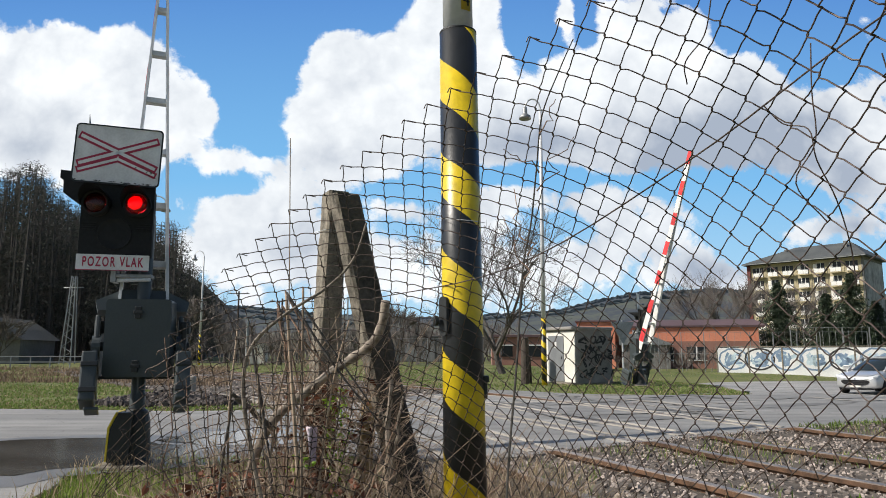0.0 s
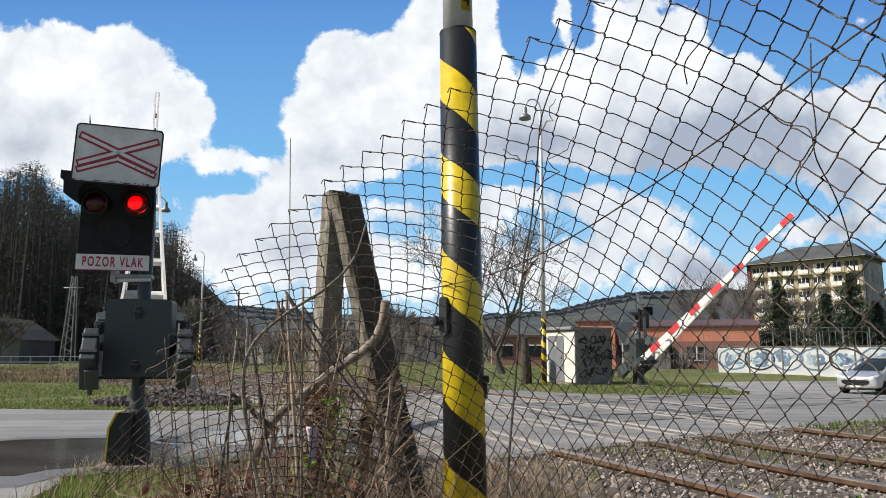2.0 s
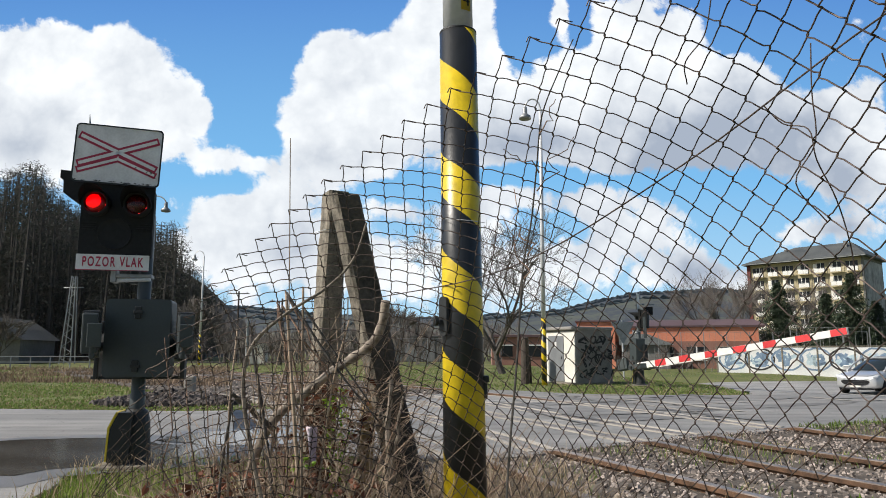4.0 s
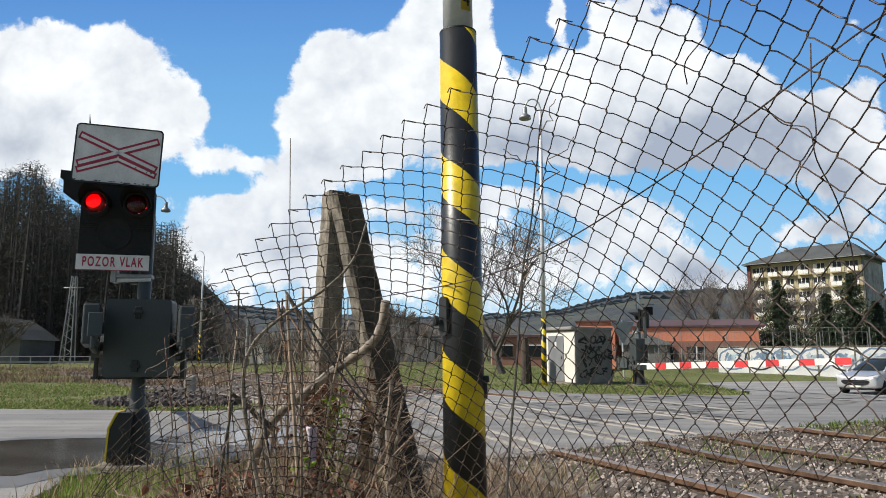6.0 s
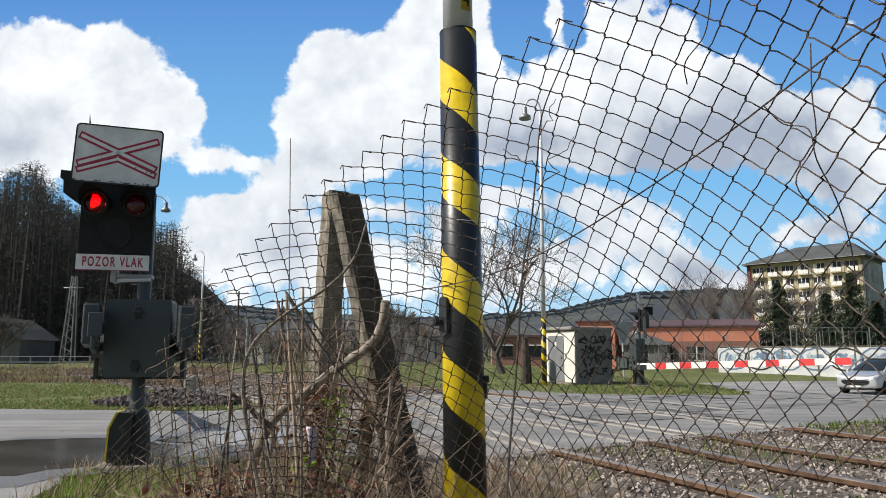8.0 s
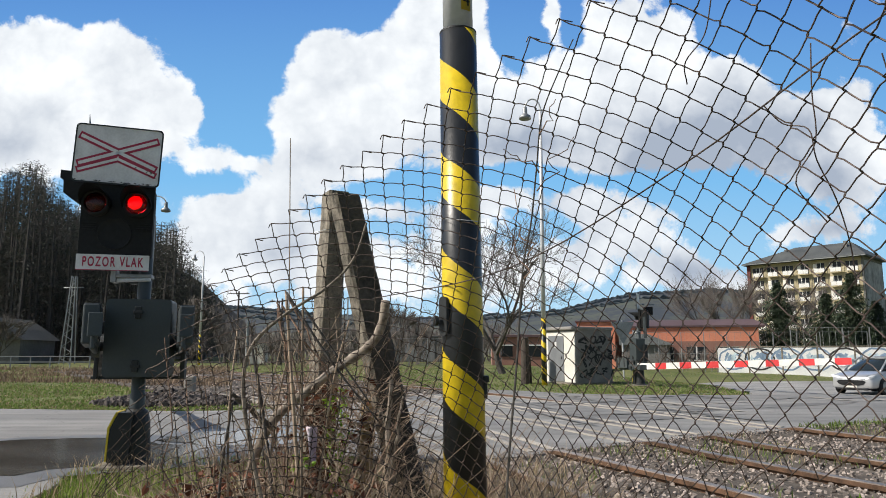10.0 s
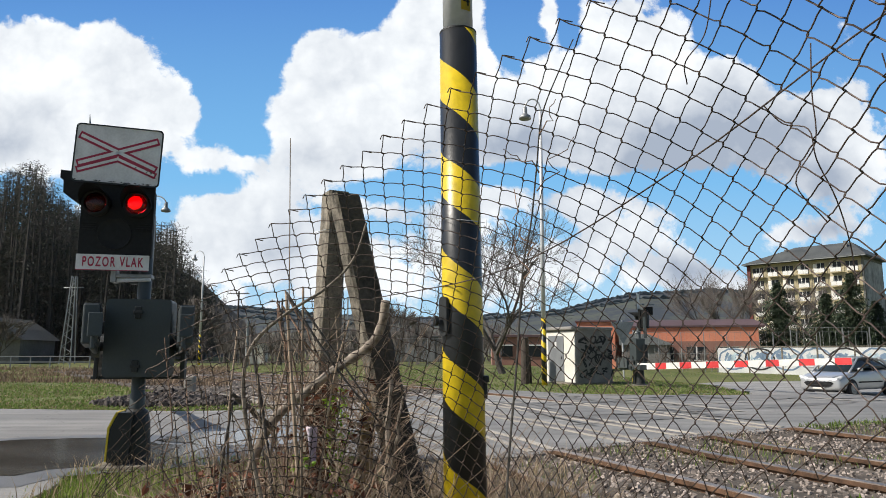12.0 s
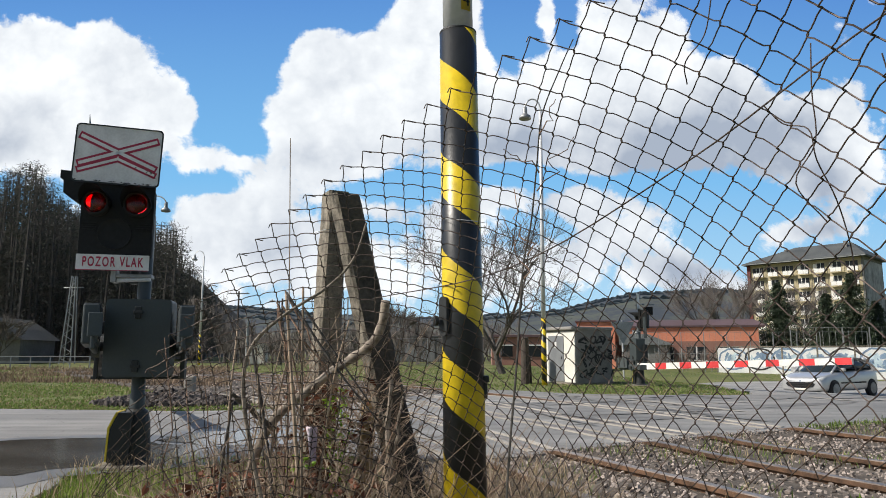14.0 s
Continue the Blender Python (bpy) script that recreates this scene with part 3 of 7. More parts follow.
# rails: the same four lines leave the ballast, run through the asphalt and bend away to the left
RAILS = ([(9.0, -20), (2.05, 0.6), (0.68, 4.73), (0.41, 5.49), (0.05, 6.5), (-1.35, 9.6), (-4.3, 14.8), (-11, 25)],
         [(11.4, -20), (3.3, 0.6), (1.69, 4.67), (0.95, 6.37), (0.52, 7.73), (-1.0, 11.3), (-4.5, 17.1), (-11.5, 27.5)],
         [(13.0, -20), (4.5, 0.6), (2.53, 5.27), (1.95, 7.08), (1.07, 9.32), (-0.4, 12.6), (-4.9, 20.2), (-12, 31)],
         [(14.6, -20), (5.6, 0.9), (3.17, 6.1), (2.70, 7.55), (1.65, 10.16), (0.2, 13.6), (-5.3, 23.6), (-12.5, 34)],
         [(17.4, -20), (7.2, 1.0), (4.40, 7.1), (3.95, 8.3), (2.9, 11.0), (1.2, 14.6), (-5.0, 25.0), (-12.5, 36.5)])


def rail_profile():
    return [(-0.07, 0), (0.07, 0), (0.07, 0.012), (0.012, 0.03), (0.010, 0.10), (0.034, 0.115), (0.034, 0.145), (0.028, 0.152), (-0.028, 0.152), (-0.034, 0.145), (-0.034, 0.115), (-0.010, 0.10), (-0.012, 0.03), (-0.07, 0.012)]


def in_road(p):
    """How far a rail is sunk where the asphalt closes round it."""
    edge = 5.8 + 0.63 * max(0.0, p.x)
    return 0.041 * step(edge - 0.25, edge + 0.15, p.y) * (1 - step(14.0, 15.5, p.y + 0.8 * p.x))


def sweep(path, profile, z0, cap_index=None, sink=None):
    bm = bmesh.new()
    rings = []
    for k, p in enumerate(path):
        d = (path[min(k + 1, len(path) - 1)] - path[max(k - 1, 0)]).normalized()
        s = Vector((d.y, -d.x, 0))
        sunk = sink(p) if sink else 0.0
        rings.append([bm.verts.new((p.x + s.x * a, p.y + s.y * a, z0 + b + gz(p.x, p.y) - sunk)) for a, b in profile])
    w = len(profile)
    for a, b in zip(rings, rings[1:]):
        for k in range(w):
            f = bm.faces.new((a[k], a[(k + 1) % w], b[(k + 1) % w], b[k]))
            if cap_index is not None and k in cap_index:
                f.material_index = 1
    bm.faces.new(rings[0][::-1]); bm.faces.new(rings[-1])
    return bm


for pair in ((0, 1), (2, 3), (4,)):
    tr = thing("railway_track", pose(0, 0, 0), "rusty steel railway track in stone ballast", "railway track", "tracks over the crossing")
    for r in pair:
        path = spline([(*p, 0) for p in RAILS[r]], 14)
        part("rail", sweep(path, rail_profile(), -0.107, (7, 8), in_road), [M_rail, M_railtop], tr)
        # concrete edge strips in the asphalt
        inside = [p for p in path if 5.85 + 0.63 * max(0, p.x) < p.y < 15.5]
        for off in (-0.14, 0.13):
            strip = [Vector((p.x + off * 0.9, p.y + off * 0.42, 0)) for p in inside]
            part("concrete_strip", sweep(strip, [(-0.035, -0.05), (0.035, -0.05), (0.03, 0.011), (-0.03, 0.011)], 0.0), M_pale, tr, "pale concrete edging strip")

def ballast_bed():
    """A strip of stone bed that follows the tracks up to the asphalt's edge."""
    verts, faces, n = [], [], 40
    ys = [-20 + 2.0 * k for k in range(10)] + [0.25 * k for k in range(43)]
    for y in ys:
        left = 1.55 - 0.36 * y if y < 0.6 else max(-0.25, 1.33 - 0.33 * (y - 0.6))
        for k in range(n + 1):
            x = left + 9.8 * k / n
            verts.append((x, y, gz(x, y) - 0.017 + 0.012 * noise.noise((x * 2, y * 2, 0))))
    for r in range(len(ys) - 1):
        for k in range(n):
            i = r * (n + 1) + k
            faces.append((i, i + 1, i + n + 2, i + n + 1))
    return tagged(from_arrays("ballast_ground", verts, faces, M_ballast_bed, True), "brown stone ballast bed", "ballast", kind="structure")


bed = ballast_bed()


BED_LEFT = [(-2.0, 12.2), (-5.6, 15.4), (-12.6, 25), (-20, 36)]
BED_RIGHT = [(0.3, 16.0), (-3.9, 24.6), (-11.2, 35.5), (-17, 44)]
tagged(loft("ballast_ground", BED_LEFT, BED_RIGHT, M_ballast_bed, 0.004, 16, 12), "brown ballast under the receding tracks", "ballast", kind="structure")


# ---- loose ground cover ----
def road_rim(rnd):
    """Along the crumbling near edge of the asphalt."""
    x = rnd.uniform(0.2, 11.5)
    y = float(np.interp(x, [0.3, 0.95, 1.95, 2.7, 4.4, 12], [6.05, 6.4, 7.1, 7.58, 8.5, 12.6])) + rnd.gauss(-0.03, 0.13)
    return (x, y, gz(x, y) + rnd.uniform(-0.006, 0.004))


def scatter_stones(name, count, where, size, material, label, category):
    rnd = random.Random(name)
    verts, faces = [], []
    base = [Vector(c).normalized() for c in ((1, 1, 1), (-1, 1, 0.8), (-1, -1, 1), (1, -1, 0.7), (1, 1, -1), (-1, 1, -0.8), (-1, -1, -1), (1, -1, -0.9))]
    quads = ((0, 1, 2, 3), (7, 6, 5, 4), (0, 4, 5, 1), (1, 5, 6, 2), (2, 6, 7, 3), (3, 7, 4, 0))
    made = 0
    while made < count:
        p = where(rnd)
        if p is None:
            continue
        made += 1
        s = size * rnd.uniform(0.5, 1.5)
        q = Euler((rnd.uniform(0, 6), rnd.uniform(0, 6), rnd.uniform(0, 6))).to_matrix()
        sc = Vector((rnd.uniform(0.7, 1.3), rnd.uniform(0.6, 1.1), rnd.uniform(0.5, 0.9)))
        k = len(verts)
        for b in base:
            v = Vector((b.x * sc.x, b.y * sc.y, b.z * sc.z)) * s * rnd.uniform(0.75, 1.2)
            verts.append(Vector(p) + q @ v)
        faces += [tuple(k + i for i in f) for f in quads]
    return tagged(from_arrays(name, verts, faces, material), label, category, kind="stuff")


scatter_stones("road_grit", 3800, road_rim, 0.011, M_stone, "grey grit crumbled from the road's edge", "grit")


def in_bed(rnd):
    x, y = rnd.uniform(-0.1, 9), rnd.uniform(2.2, 9.6)
    if y > 5.85 + 0.54 * x + rnd.uniform(-0.4, 0.1) or noise.noise((x * 0.9, y * 0.9, 4)) > 0.42:
        return None
    return (x, y, -0.032 + rnd.uniform(0, 0.022) + 0.012 * noise.noise((x * 2, y * 2, 0)))


scatter_stones("ballast_stones", 26000, in_bed, 0.019, M_stone, "loose brown and grey ballast stones", "ballast")


def in_heap(rnd):
    a, r = rnd.uniform(0, 6.283), math.sqrt(rnd.random())
    x, y = -4.9 + 1.35 * r * math.cos(a), 12.9 + 1.0 * r * math.sin(a)
    return (x, y, gz(x, y) + 0.22 * (1 - r) * rnd.random() ** 0.4)


scatter_stones("rubble_heap", 2600, in_heap, 0.046, M_rubble, "heap of dark grey track rubble beside the road", "rubble")


def far_bed(rnd):
    r = RAILS[rnd.randrange(5)]
    t = rnd.uniform(4.4, 6.98)
    k = int(t)
    p = Vector(r[k]).lerp(Vector(r[k + 1]), t - k)
    x, y = p.x + rnd.uniform(-0.9, 0.9), p.y + rnd.uniform(-0.9, 0.9)
    if y < 11.2 + 1.4 * max(0, x + 3.0):
        return None
    return (x, y, gz(x, y) + rnd.uniform(-0.02, 0.015))


scatter_stones("ballast_stones", 4200, far_bed, 0.032, M_stone, "brown ballast stones along the receding tracks", "ballast")


def blades(name, count, where, height, width, material, label, category, lean=0.5):
    """Grass as many loose bent blades."""
    rnd = random.Random(name + label)
    verts, faces = [], []
    made = tries = 0
    while made < count and tries < count * 30:
        tries += 1
        p = where(rnd)
        if p is None:
            continue
        made += 1
        h, a = height * rnd.uniform(0.4, 1.25), rnd.uniform(0, 6.283)
        w = width * rnd.uniform(0.6, 1.3)
        d = Vector((math.cos(a), math.sin(a), 0))
        s = Vector((-d.y, d.x, 0)) * w
        b = rnd.uniform(0.1, lean) * h * 1.4
        o = Vector(p)
        k = len(verts)
        verts += [o - s, o + s, o + d * b * 0.35 + s * 0.8 + Vector((0, 0, h * 0.6)), o + d * b * 0.35 - s * 0.8 + Vector((0, 0, h * 0.6)), o + d * b + Vector((0, 0, h))]
        faces += [(k, k + 1, k + 2, k + 3), (k + 3, k + 2, k + 4)]
    return tagged(from_arrays(name, verts, faces, material), label, category, kind="stuff")


def inside_poly(x, y, poly):
    c = False
    for (ax, ay), (bx, by) in zip(poly, poly[1:] + poly[:1]):
        if (ay > y) != (by > y) and x < (bx - ax) * (y - ay) / (by - ay) + ax:
            c = not c
    return c


road_poly = [tuple(p.xy) for p in spline([(*p, 0) for p in ROAD_NEAR], 4)] + [tuple(p.xy) for p in spline([(*p, 0) for p in ROAD_FAR], 4)][::-1]
side_poly = [tuple(p.xy) for p in spline([(*p, 0) for p in SIDE_NEAR], 4)] + [tuple(p.xy) for p in spline([(*p, 0) for p in SIDE_FAR], 4)][::-1]


def verge(rnd):
    x, y = rnd.uniform(-2.75, -0.7), rnd.uniform(3.4, 6.5)
    if inside_poly(x, y, road_poly) and rnd.random() > 0.03:
        return None
    return (x, y, -0.03)


blades("grass", 13000, verge, 0.055, 0.0036, M_grass, "fresh green verge grass by the signal post", "grass")
blades("dry_grass", 1500, verge, 0.15, 0.0028, M_dry, "pale dry grass among the verge", "dry grass", 0.9)


def field(rnd):
    y = 10.5 + 36 * rnd.random() ** 1.6
    x = rnd.uniform(-0.78, 0.72) * y
    if inside_poly(x, y, road_poly) or inside_poly(x, y, side_poly):
        return None
    if x < 0 and y < 11 and x > -2:
        return None
    if noise.noise((x * 0.25, y * 0.25, 1)) < -0.25 and rnd.random() > 0.3:
        return None
    # thin along the tracks
    if -13 < x < 1 and abs(y - (12.5 - 1.75 * (x + 1.5))) < 4.2 and rnd.random() > 0.12:
        return None
    return (x, y, gz(x, y) - 0.035)


blades("grass", 80000, field, 0.038, 0.011, M_lawn, "short spring lawn beyond the road", "grass", 0.8)


def reeds(rnd):
    y = rnd.uniform(15, 44)
    x = rnd.uniform(-0.72, -0.30) * y
    if noise.noise((x * 0.12, y * 0.3, 6)) < 0.02 or y < 17 + 0.25 * abs(x):
        return None
    return (x, y, gz(x, y) - 0.035)


blades("dry_grass", 22000, field, 0.04, 0.010, M_dry, "faded winter blades in the lawn", "dry grass", 0.9)
blades("dry_grass", 9000, reeds, 0.20, 0.014, M_bracken, "bank of brown dry grass before the wood", "dry grass", 0.7)


def edge_of_bed(rnd):
    x, y = rnd.uniform(0.2, 9), rnd.uniform(3.0, 10)
    if noise.noise((x * 0.9, y * 0.9, 4)) < 0.08 or y > 5.95 + 0.54 * x:
        return None
    return (x, y, -0.02)


blades("grass", 2600, edge_of_bed, 0.07, 0.004, M_lawn, "thin weeds in the ballast", "weeds", 0.8)
blades("grass", 1500, lambda rnd: (lambda p: p if p[0] > 4.2 and noise.noise((p[0] * 0.8, 3, 0)) > -0.15 else None)(road_rim(rnd)), 0.05, 0.006, M_lawn, "weeds along the road's edge", "weeds", 0.9)
blades("dry_grass", 1800, edge_of_bed, 0.10, 0.003, M_dry, "dead grass in the ballast", "dry grass", 1.0)


# ---- striped lamp pole by the fence ----
def striped_pole():
    t = thing("striped_pole", pose(0.083, 2.55, 0, 0, -0.7, 0), "black and yellow banded steel pole with grey upper tube", "pole")
    tube(bm := bmesh.new(), [(0, 0, -0.03), (0, 0, 2.085)], [0.0775, 0.0705], 40)
    part("painted_tube", bm, M_stripe, t, "glossy black and yellow spiral paint", True)
    tube(bm := bmesh.new(), [(0, 0, 2.0), (0, 0, 2.6), (0, 0, 6.2)], [0.058, 0.056, 0.045], 32)
    part("upper_tube", bm, M_galv, t, "plain grey upper tube", True)
    bm = lathe(bmesh.new(), [(0.0585, 2.083), (0.0712, 2.083), (0.0712, 2.089), (0.0585, 2.092)], 40)
    part("collar", bm, M_darksteel, t)
    # number plate wrapped round the tube
    bm = bmesh.new()
    rows = [[bm.verts.new((r * math.sin(a), -r * math.cos(a), z)) for a in [radians(12 + 6 * k) for k in range(8)]] for z, r in ((2.158, 0.0592), (2.248, 0.0592))]
    for k in range(7):
        bm.faces.new((rows[0][k], rows[0][k + 1], rows[1][k + 1], rows[1][k]))
    bmesh.ops.solidify(bm, geom=bm.faces[:], thickness=0.001)
    plate = part("number_sticker", bm, M_yellow, t, "small yellow sticker with a black digit")
    cu = bpy.data.curves.new("digit", "FONT")
    cu.body, cu.size, cu.extrude, cu.align_x = "4", 0.062, 0.0006, "CENTER"
    cu.materials.append(M_black)
    dg = new("digit", cu)
    dg.parent = plate
    dg.matrix_basis = pose(0.0335, -0.0505, 2.178, 90, 0, 33)
    # access hatch and latch on the shaded side, and a small bracket
    bm = slab(bmesh.new(), rounded(0.05, 0.14, 0.02), 0.012, pose(-0.072, -0.045, 1.0, 0, 0, -58))
    hatch = part("access_hatch", bm, M_darksteel, t, "small black access hatch")
    bm = lathe(bmesh.new(), [(0.012, 0), (0.018, 0.004), (0.018, 0.016), (0.008, 0.02)], 12, pose(-0.087, -0.04, 0.985, 0, -90, 20))
    part("latch", bm, M_darksteel, hatch)
    bm = box(bmesh.new(), (0.066, -0.025, 0.71), (0.084, 0.005, 0.775), 0.004)
    box(bm, (0.068, -0.035, 0.765), (0.090, 0.0, 0.79), 0.006)
    part("bracket", bm, M_darksteel, t, "small dark steel bracket")
    tube(bm := bmesh.new(), [(-0.09, -0.02, 1.36), (-0.04, -0.085, 1.345), (0.03, -0.088, 1.338), (0.085, -0.03, 1.34)], 0.0013, 5)
    part("tie_wire", bm, M_galv, t)


striped_pole()


# ---- concrete fence posts ----
def rough_bar(pts, w0, w1, d, seed, lean=0.0, shade_sides=()):
    """A cast square bar with worn, chipped edges between two ends."""
    bm = bmesh.new()
    a, b = Vector(pts[0]), Vector(pts[1])
    n = 34
    rings = []
    for k in range(n + 1):
        t = k / n
        p, w = a.lerp(b, t), (w0 + (w1 - w0) * t) / 2
        ring = []
        for cx, cy in ((-1, -0.8), (-0.8, -1), (0, -1.0), (0.8, -1), (1, -0.8), (1, 0.8), (0.8, 1), (-0.8, 1), (-1, 0.8)):
            r = 1 + 0.06 * noise.noise((cx * 3 + seed, cy * 3, t * 26)) + 0.05 * noise.noise((cx * 9 + seed, cy * 9, t * 70))
            ring.append(bm.verts.new(p + Vector((cx * w * r, cy * d / 2 * r, 0))))
        rings.append(ring)
    m = len(rings[0])
    for r, q in zip(rings, rings[1:]):
        for k in range(m):
            f = bm.faces.new((r[k], r[(k + 1) % m], q[(k + 1) % m], q[k]))
            # the listed sides take the second material, with shade in its colour
            f.material_index = 1 if k in shade_sides else 0
    bm.faces.new(rings[0][::-1])
    bm.faces.new(rings[-1])
    bmesh.ops.rotate(bm, verts=bm.verts, cent=(a.x, a.y, 0), matrix=Matrix.Rotation(radians(lean), 3, "Z"))
    return bm


post = thing("concrete_fence_post", pose(-0.60, 3.35, 0), "tall weathered grey concrete fence post", "fence post")
part("shaft", rough_bar([(0, 0, -0.1), (0.085, 0.02, 1.655)], 0.125, 0.10, 0.13, 3, 28), M_concrete, post)
tube(bm := bmesh.new(), [(-0.03, -0.06, 1.43), (0.05, -0.085, 1.45), (0.15, -0.03, 1.44), (0.34, -0.3, 1.30), (0.72, -0.85, 1.225)], 0.0016, 5)
part("tie_wire", bm, M_zinc, post)
strut = thing("concrete_fence_strut", pose(-0.44, 3.38, 0), "leaning concrete strut against the fence post", "fence strut")
# the strut's side away from the sun is coloured dark for shade and moss
part("shaft", rough_bar([(0.36, -0.06, -0.1), (-0.035, 0.0, 1.60)], 0.155, 0.12, 0.12, 9, 24, (1, 2, 3, 4)), [M_concrete, M_moss_shade], strut, "concrete shaft, one face darkened for moss and shade")
tube(bm := bmesh.new(), [(0.02, -0.08, 1.30), (0.10, -0.075, 1.28), (0.12, 0.05, 1.29)], 0.002, 5)
part("tie_wire", bm, M_zinc, strut)
for z, x in ((0.62, 0.23), (0.95, 0.15), (0.30, 0.30)):
    part("bolt_stub", lathe(bmesh.new(), [(0.013, 0), (0.013, 0.03), (0.006, 0.034)], 8, pose(x, -0.06, z, 90, 0, 24)), M_rail, strut)
plank = thing("timber_stake", pose(-0.36, 3.30, 0, 0, 1.5, 12), "short yellowed sawn timber stake", "stake")
part("stake", boxed((-0.03, -0.02, -0.1), (0.03, 0.02, 0.66), 0.005), mat("sawn_yellow_timber", (0.28, 0.19, 0.08), (0.45, 0.33, 0.16), 6, 0.9, 0.3, fine=40), plank)


# ---- sagging chain-link fence ----
FENCE_SAG = ((0.279, 1.247, 1.529), (0.684, 0.954, -0.874), (1.542, 0.592, 0.207), (-5.959, -4.451, -4.859),
             (6.053, 6.282, 10.729), (0.169, -4.171, -10.312), (-2.569, 1.976, 3.588), (-0.878, 1.563, 0.071),
             (-0.223, -1.441, -1.170), (1.174, -0.850, 4.830), (3.828, 9.002, -8.589), (-12.460, -9.919, 6.929),
             (8.087, -0.278, -1.486), (-1.102, -1.128, -1.316), (3.269, -0.605, 3.885), (-9.967, -1.293, -5.732),
             (12.561, -1.668, 7.811), (-3.967, 7.395, -4.581), (2.201, 0.043, 1.231), (-3.015, 4.692, -2.894),
             (5.140, -0.599, 1.050), (-4.010, -4.198, -0.021), (-2.121, 0.450, -0.704), (0.760, -4.026, 1.006),
             (-0.404, 2.093, -0.340), (1.148, -0.232, 0.177), (-0.030, 0.812, -0.019), (-0.260, 0.040, -0.020))


def fence_point(i, j):
    """The hanging, twisted sheet of mesh: a smooth sixth-order surface over its own rows and columns."""
    x, y = i / 20, j / 20
    terms = [x ** a * y ** b for a in range(7) for b in range(7 - a)]
    return Vector([sum(c[k] * t for c, t in zip(FENCE_SAG, terms)) for k in range(3)])


def bottom_row(i):
    if i < 3:
        return 16.6 + 0.33 * (i - 3)
    return 17.0 if i < 18 else 17.0 - 0.035 * (i - 18) ** 2


def chain_link():
    t = thing("chain_link_fence", pose(0, 0, 0), "rusty chain-link fence, torn and sagging off its posts", "fence")
    for col in range(-16, 61):
        pts, normals = [], []
        j0 = max(0.0, -0.31 * (col / 2) - 0.3) * 2
        n = int(j0)
        while True:
            i, j = (col + ((n + col) % 2)) / 2, n / 2
            if j > bottom_row(i):
                break
            pts.append((i, j))
            n += 1
        if len(pts) < 4:
            continue
        path = []
        rnd = random.Random(col)
        for k in range(len(pts) - 1):
            (i0, j0_), (i1, j1_) = pts[k], pts[k + 1]
            p0, p1 = fence_point(i0, j0_), fence_point(i1, j1_)
            nr = (fence_point(i0 + 0.3, j0_) - p0).cross(fence_point(i0, j0_ + 0.3) - p0)
            nr = nr.normalized() if nr.length > 1e-9 else Vector((0, -1, 0))
            across = (p1 - p0)
            bow = max(0.0, abs(across.x) / max(across.length, 1e-6) - 0.72) / 0.28 * 0.0034
            sgn = 1 if (k + int(pts[0][0] * 2)) % 2 else -1
            wob = Vector((rnd.uniform(-1, 1), rnd.uniform(-1, 1), rnd.uniform(-1, 1))) * 0.0013
            # each wire hooks round its neighbour in a short upright knuckle, then runs on slightly bowed
            out = (fence_point(i0 + 0.3, j0_) - fence_point(i0 - 0.3, j0_)).normalized() * (0.0014 if int(round(i0 * 2)) > col else -0.0014)
            along = (fence_point(i0, j0_ + 0.3) - fence_point(i0, j0_ - 0.3)).normalized() * 0.0031
            if k == 0:
                path += [p0, p0 + across * 0.5 + wob]
                continue
            path += [p0 + out * 0.6 - along + nr * 0.0022 * sgn, p0 + out + wob * 0.3, p0 + out * 0.6 + along - nr * 0.0022 * sgn,
                     p0 + across * 0.28 + wob * 0.8 + Vector((0, 0, bow * 0.72)), p0 + across * 0.52 + wob + Vector((0, 0, bow)), p0 + across * 0.76 + wob * 0.8 + Vector((0, 0, bow * 0.7))]
        path.append(fence_point(*pts[-1]))
        if pts[0][1] < 0.6:
            # the cut end, folded over to the side or left standing
            p = path[0]
            if rnd.random() < 0.7:
                path = [p + Vector((0.020 + rnd.uniform(0, 0.008), 0, -0.003)), p + Vector((0.008, 0, 0.001)), p + Vector((0.001, 0, 0.0015))] + path[1:]
            else:
                path = [p + Vector((-0.007, 0, -0.008)), p + Vector((-0.003, 0, 0.002)), p + Vector((0.0, 0, 0.004))] + path[1:]
        tube(bm := bmesh.new(), path, 0.00135, 5)
        part("wire", bm, M_wire, t)


chain_link()

stay = thing("tension_wire", pose(0, 0, 0), "slack rusty tension wire running through the fence", "wire")
tube(bm := bmesh.new(), spline([(1.25, 1.02, 1.74), (0.874, 1.28, 1.532), (0.602, 1.70, 1.337), (0.207, 2.2, 1.135), (-0.30, 3.0, 1.10)], 6), 0.0021, 6)
part("strand", bm, M_wire, stay)
loose = thing("loose_wire", pose(0, 0, 0), "loose twisted wire ends hanging in the fence", "wire")
for pts in ([(0.66, 1.19, 1.42), (0.655, 1.19, 1.33), (0.66, 1.20, 1.24), (0.63, 1.22, 1.17), (0.68, 1.22, 1.10)], [(0.74, 1.12, 1.37), (0.76, 1.12, 1.28), (0.80, 1.12, 1.20), (0.83, 1.12, 1.17)],
            [(0.60, 1.26, 1.33), (0.63, 1.25, 1.29), (0.66, 1.22, 1.27), (0.665, 1.21, 1.21), (0.70, 1.22, 1.14), (0.73, 1.24, 1.06), (0.74, 1.25, 0.99)], [(0.50, 1.22, 1.53), (0.49, 1.24, 1.46), (0.455, 1.25, 1.41), (0.46, 1.26, 1.37)]):
    tube(bm := bmesh.new(), spline(pts, 5), 0.0013, 5)
    part("strand", bm, M_wire, loose)


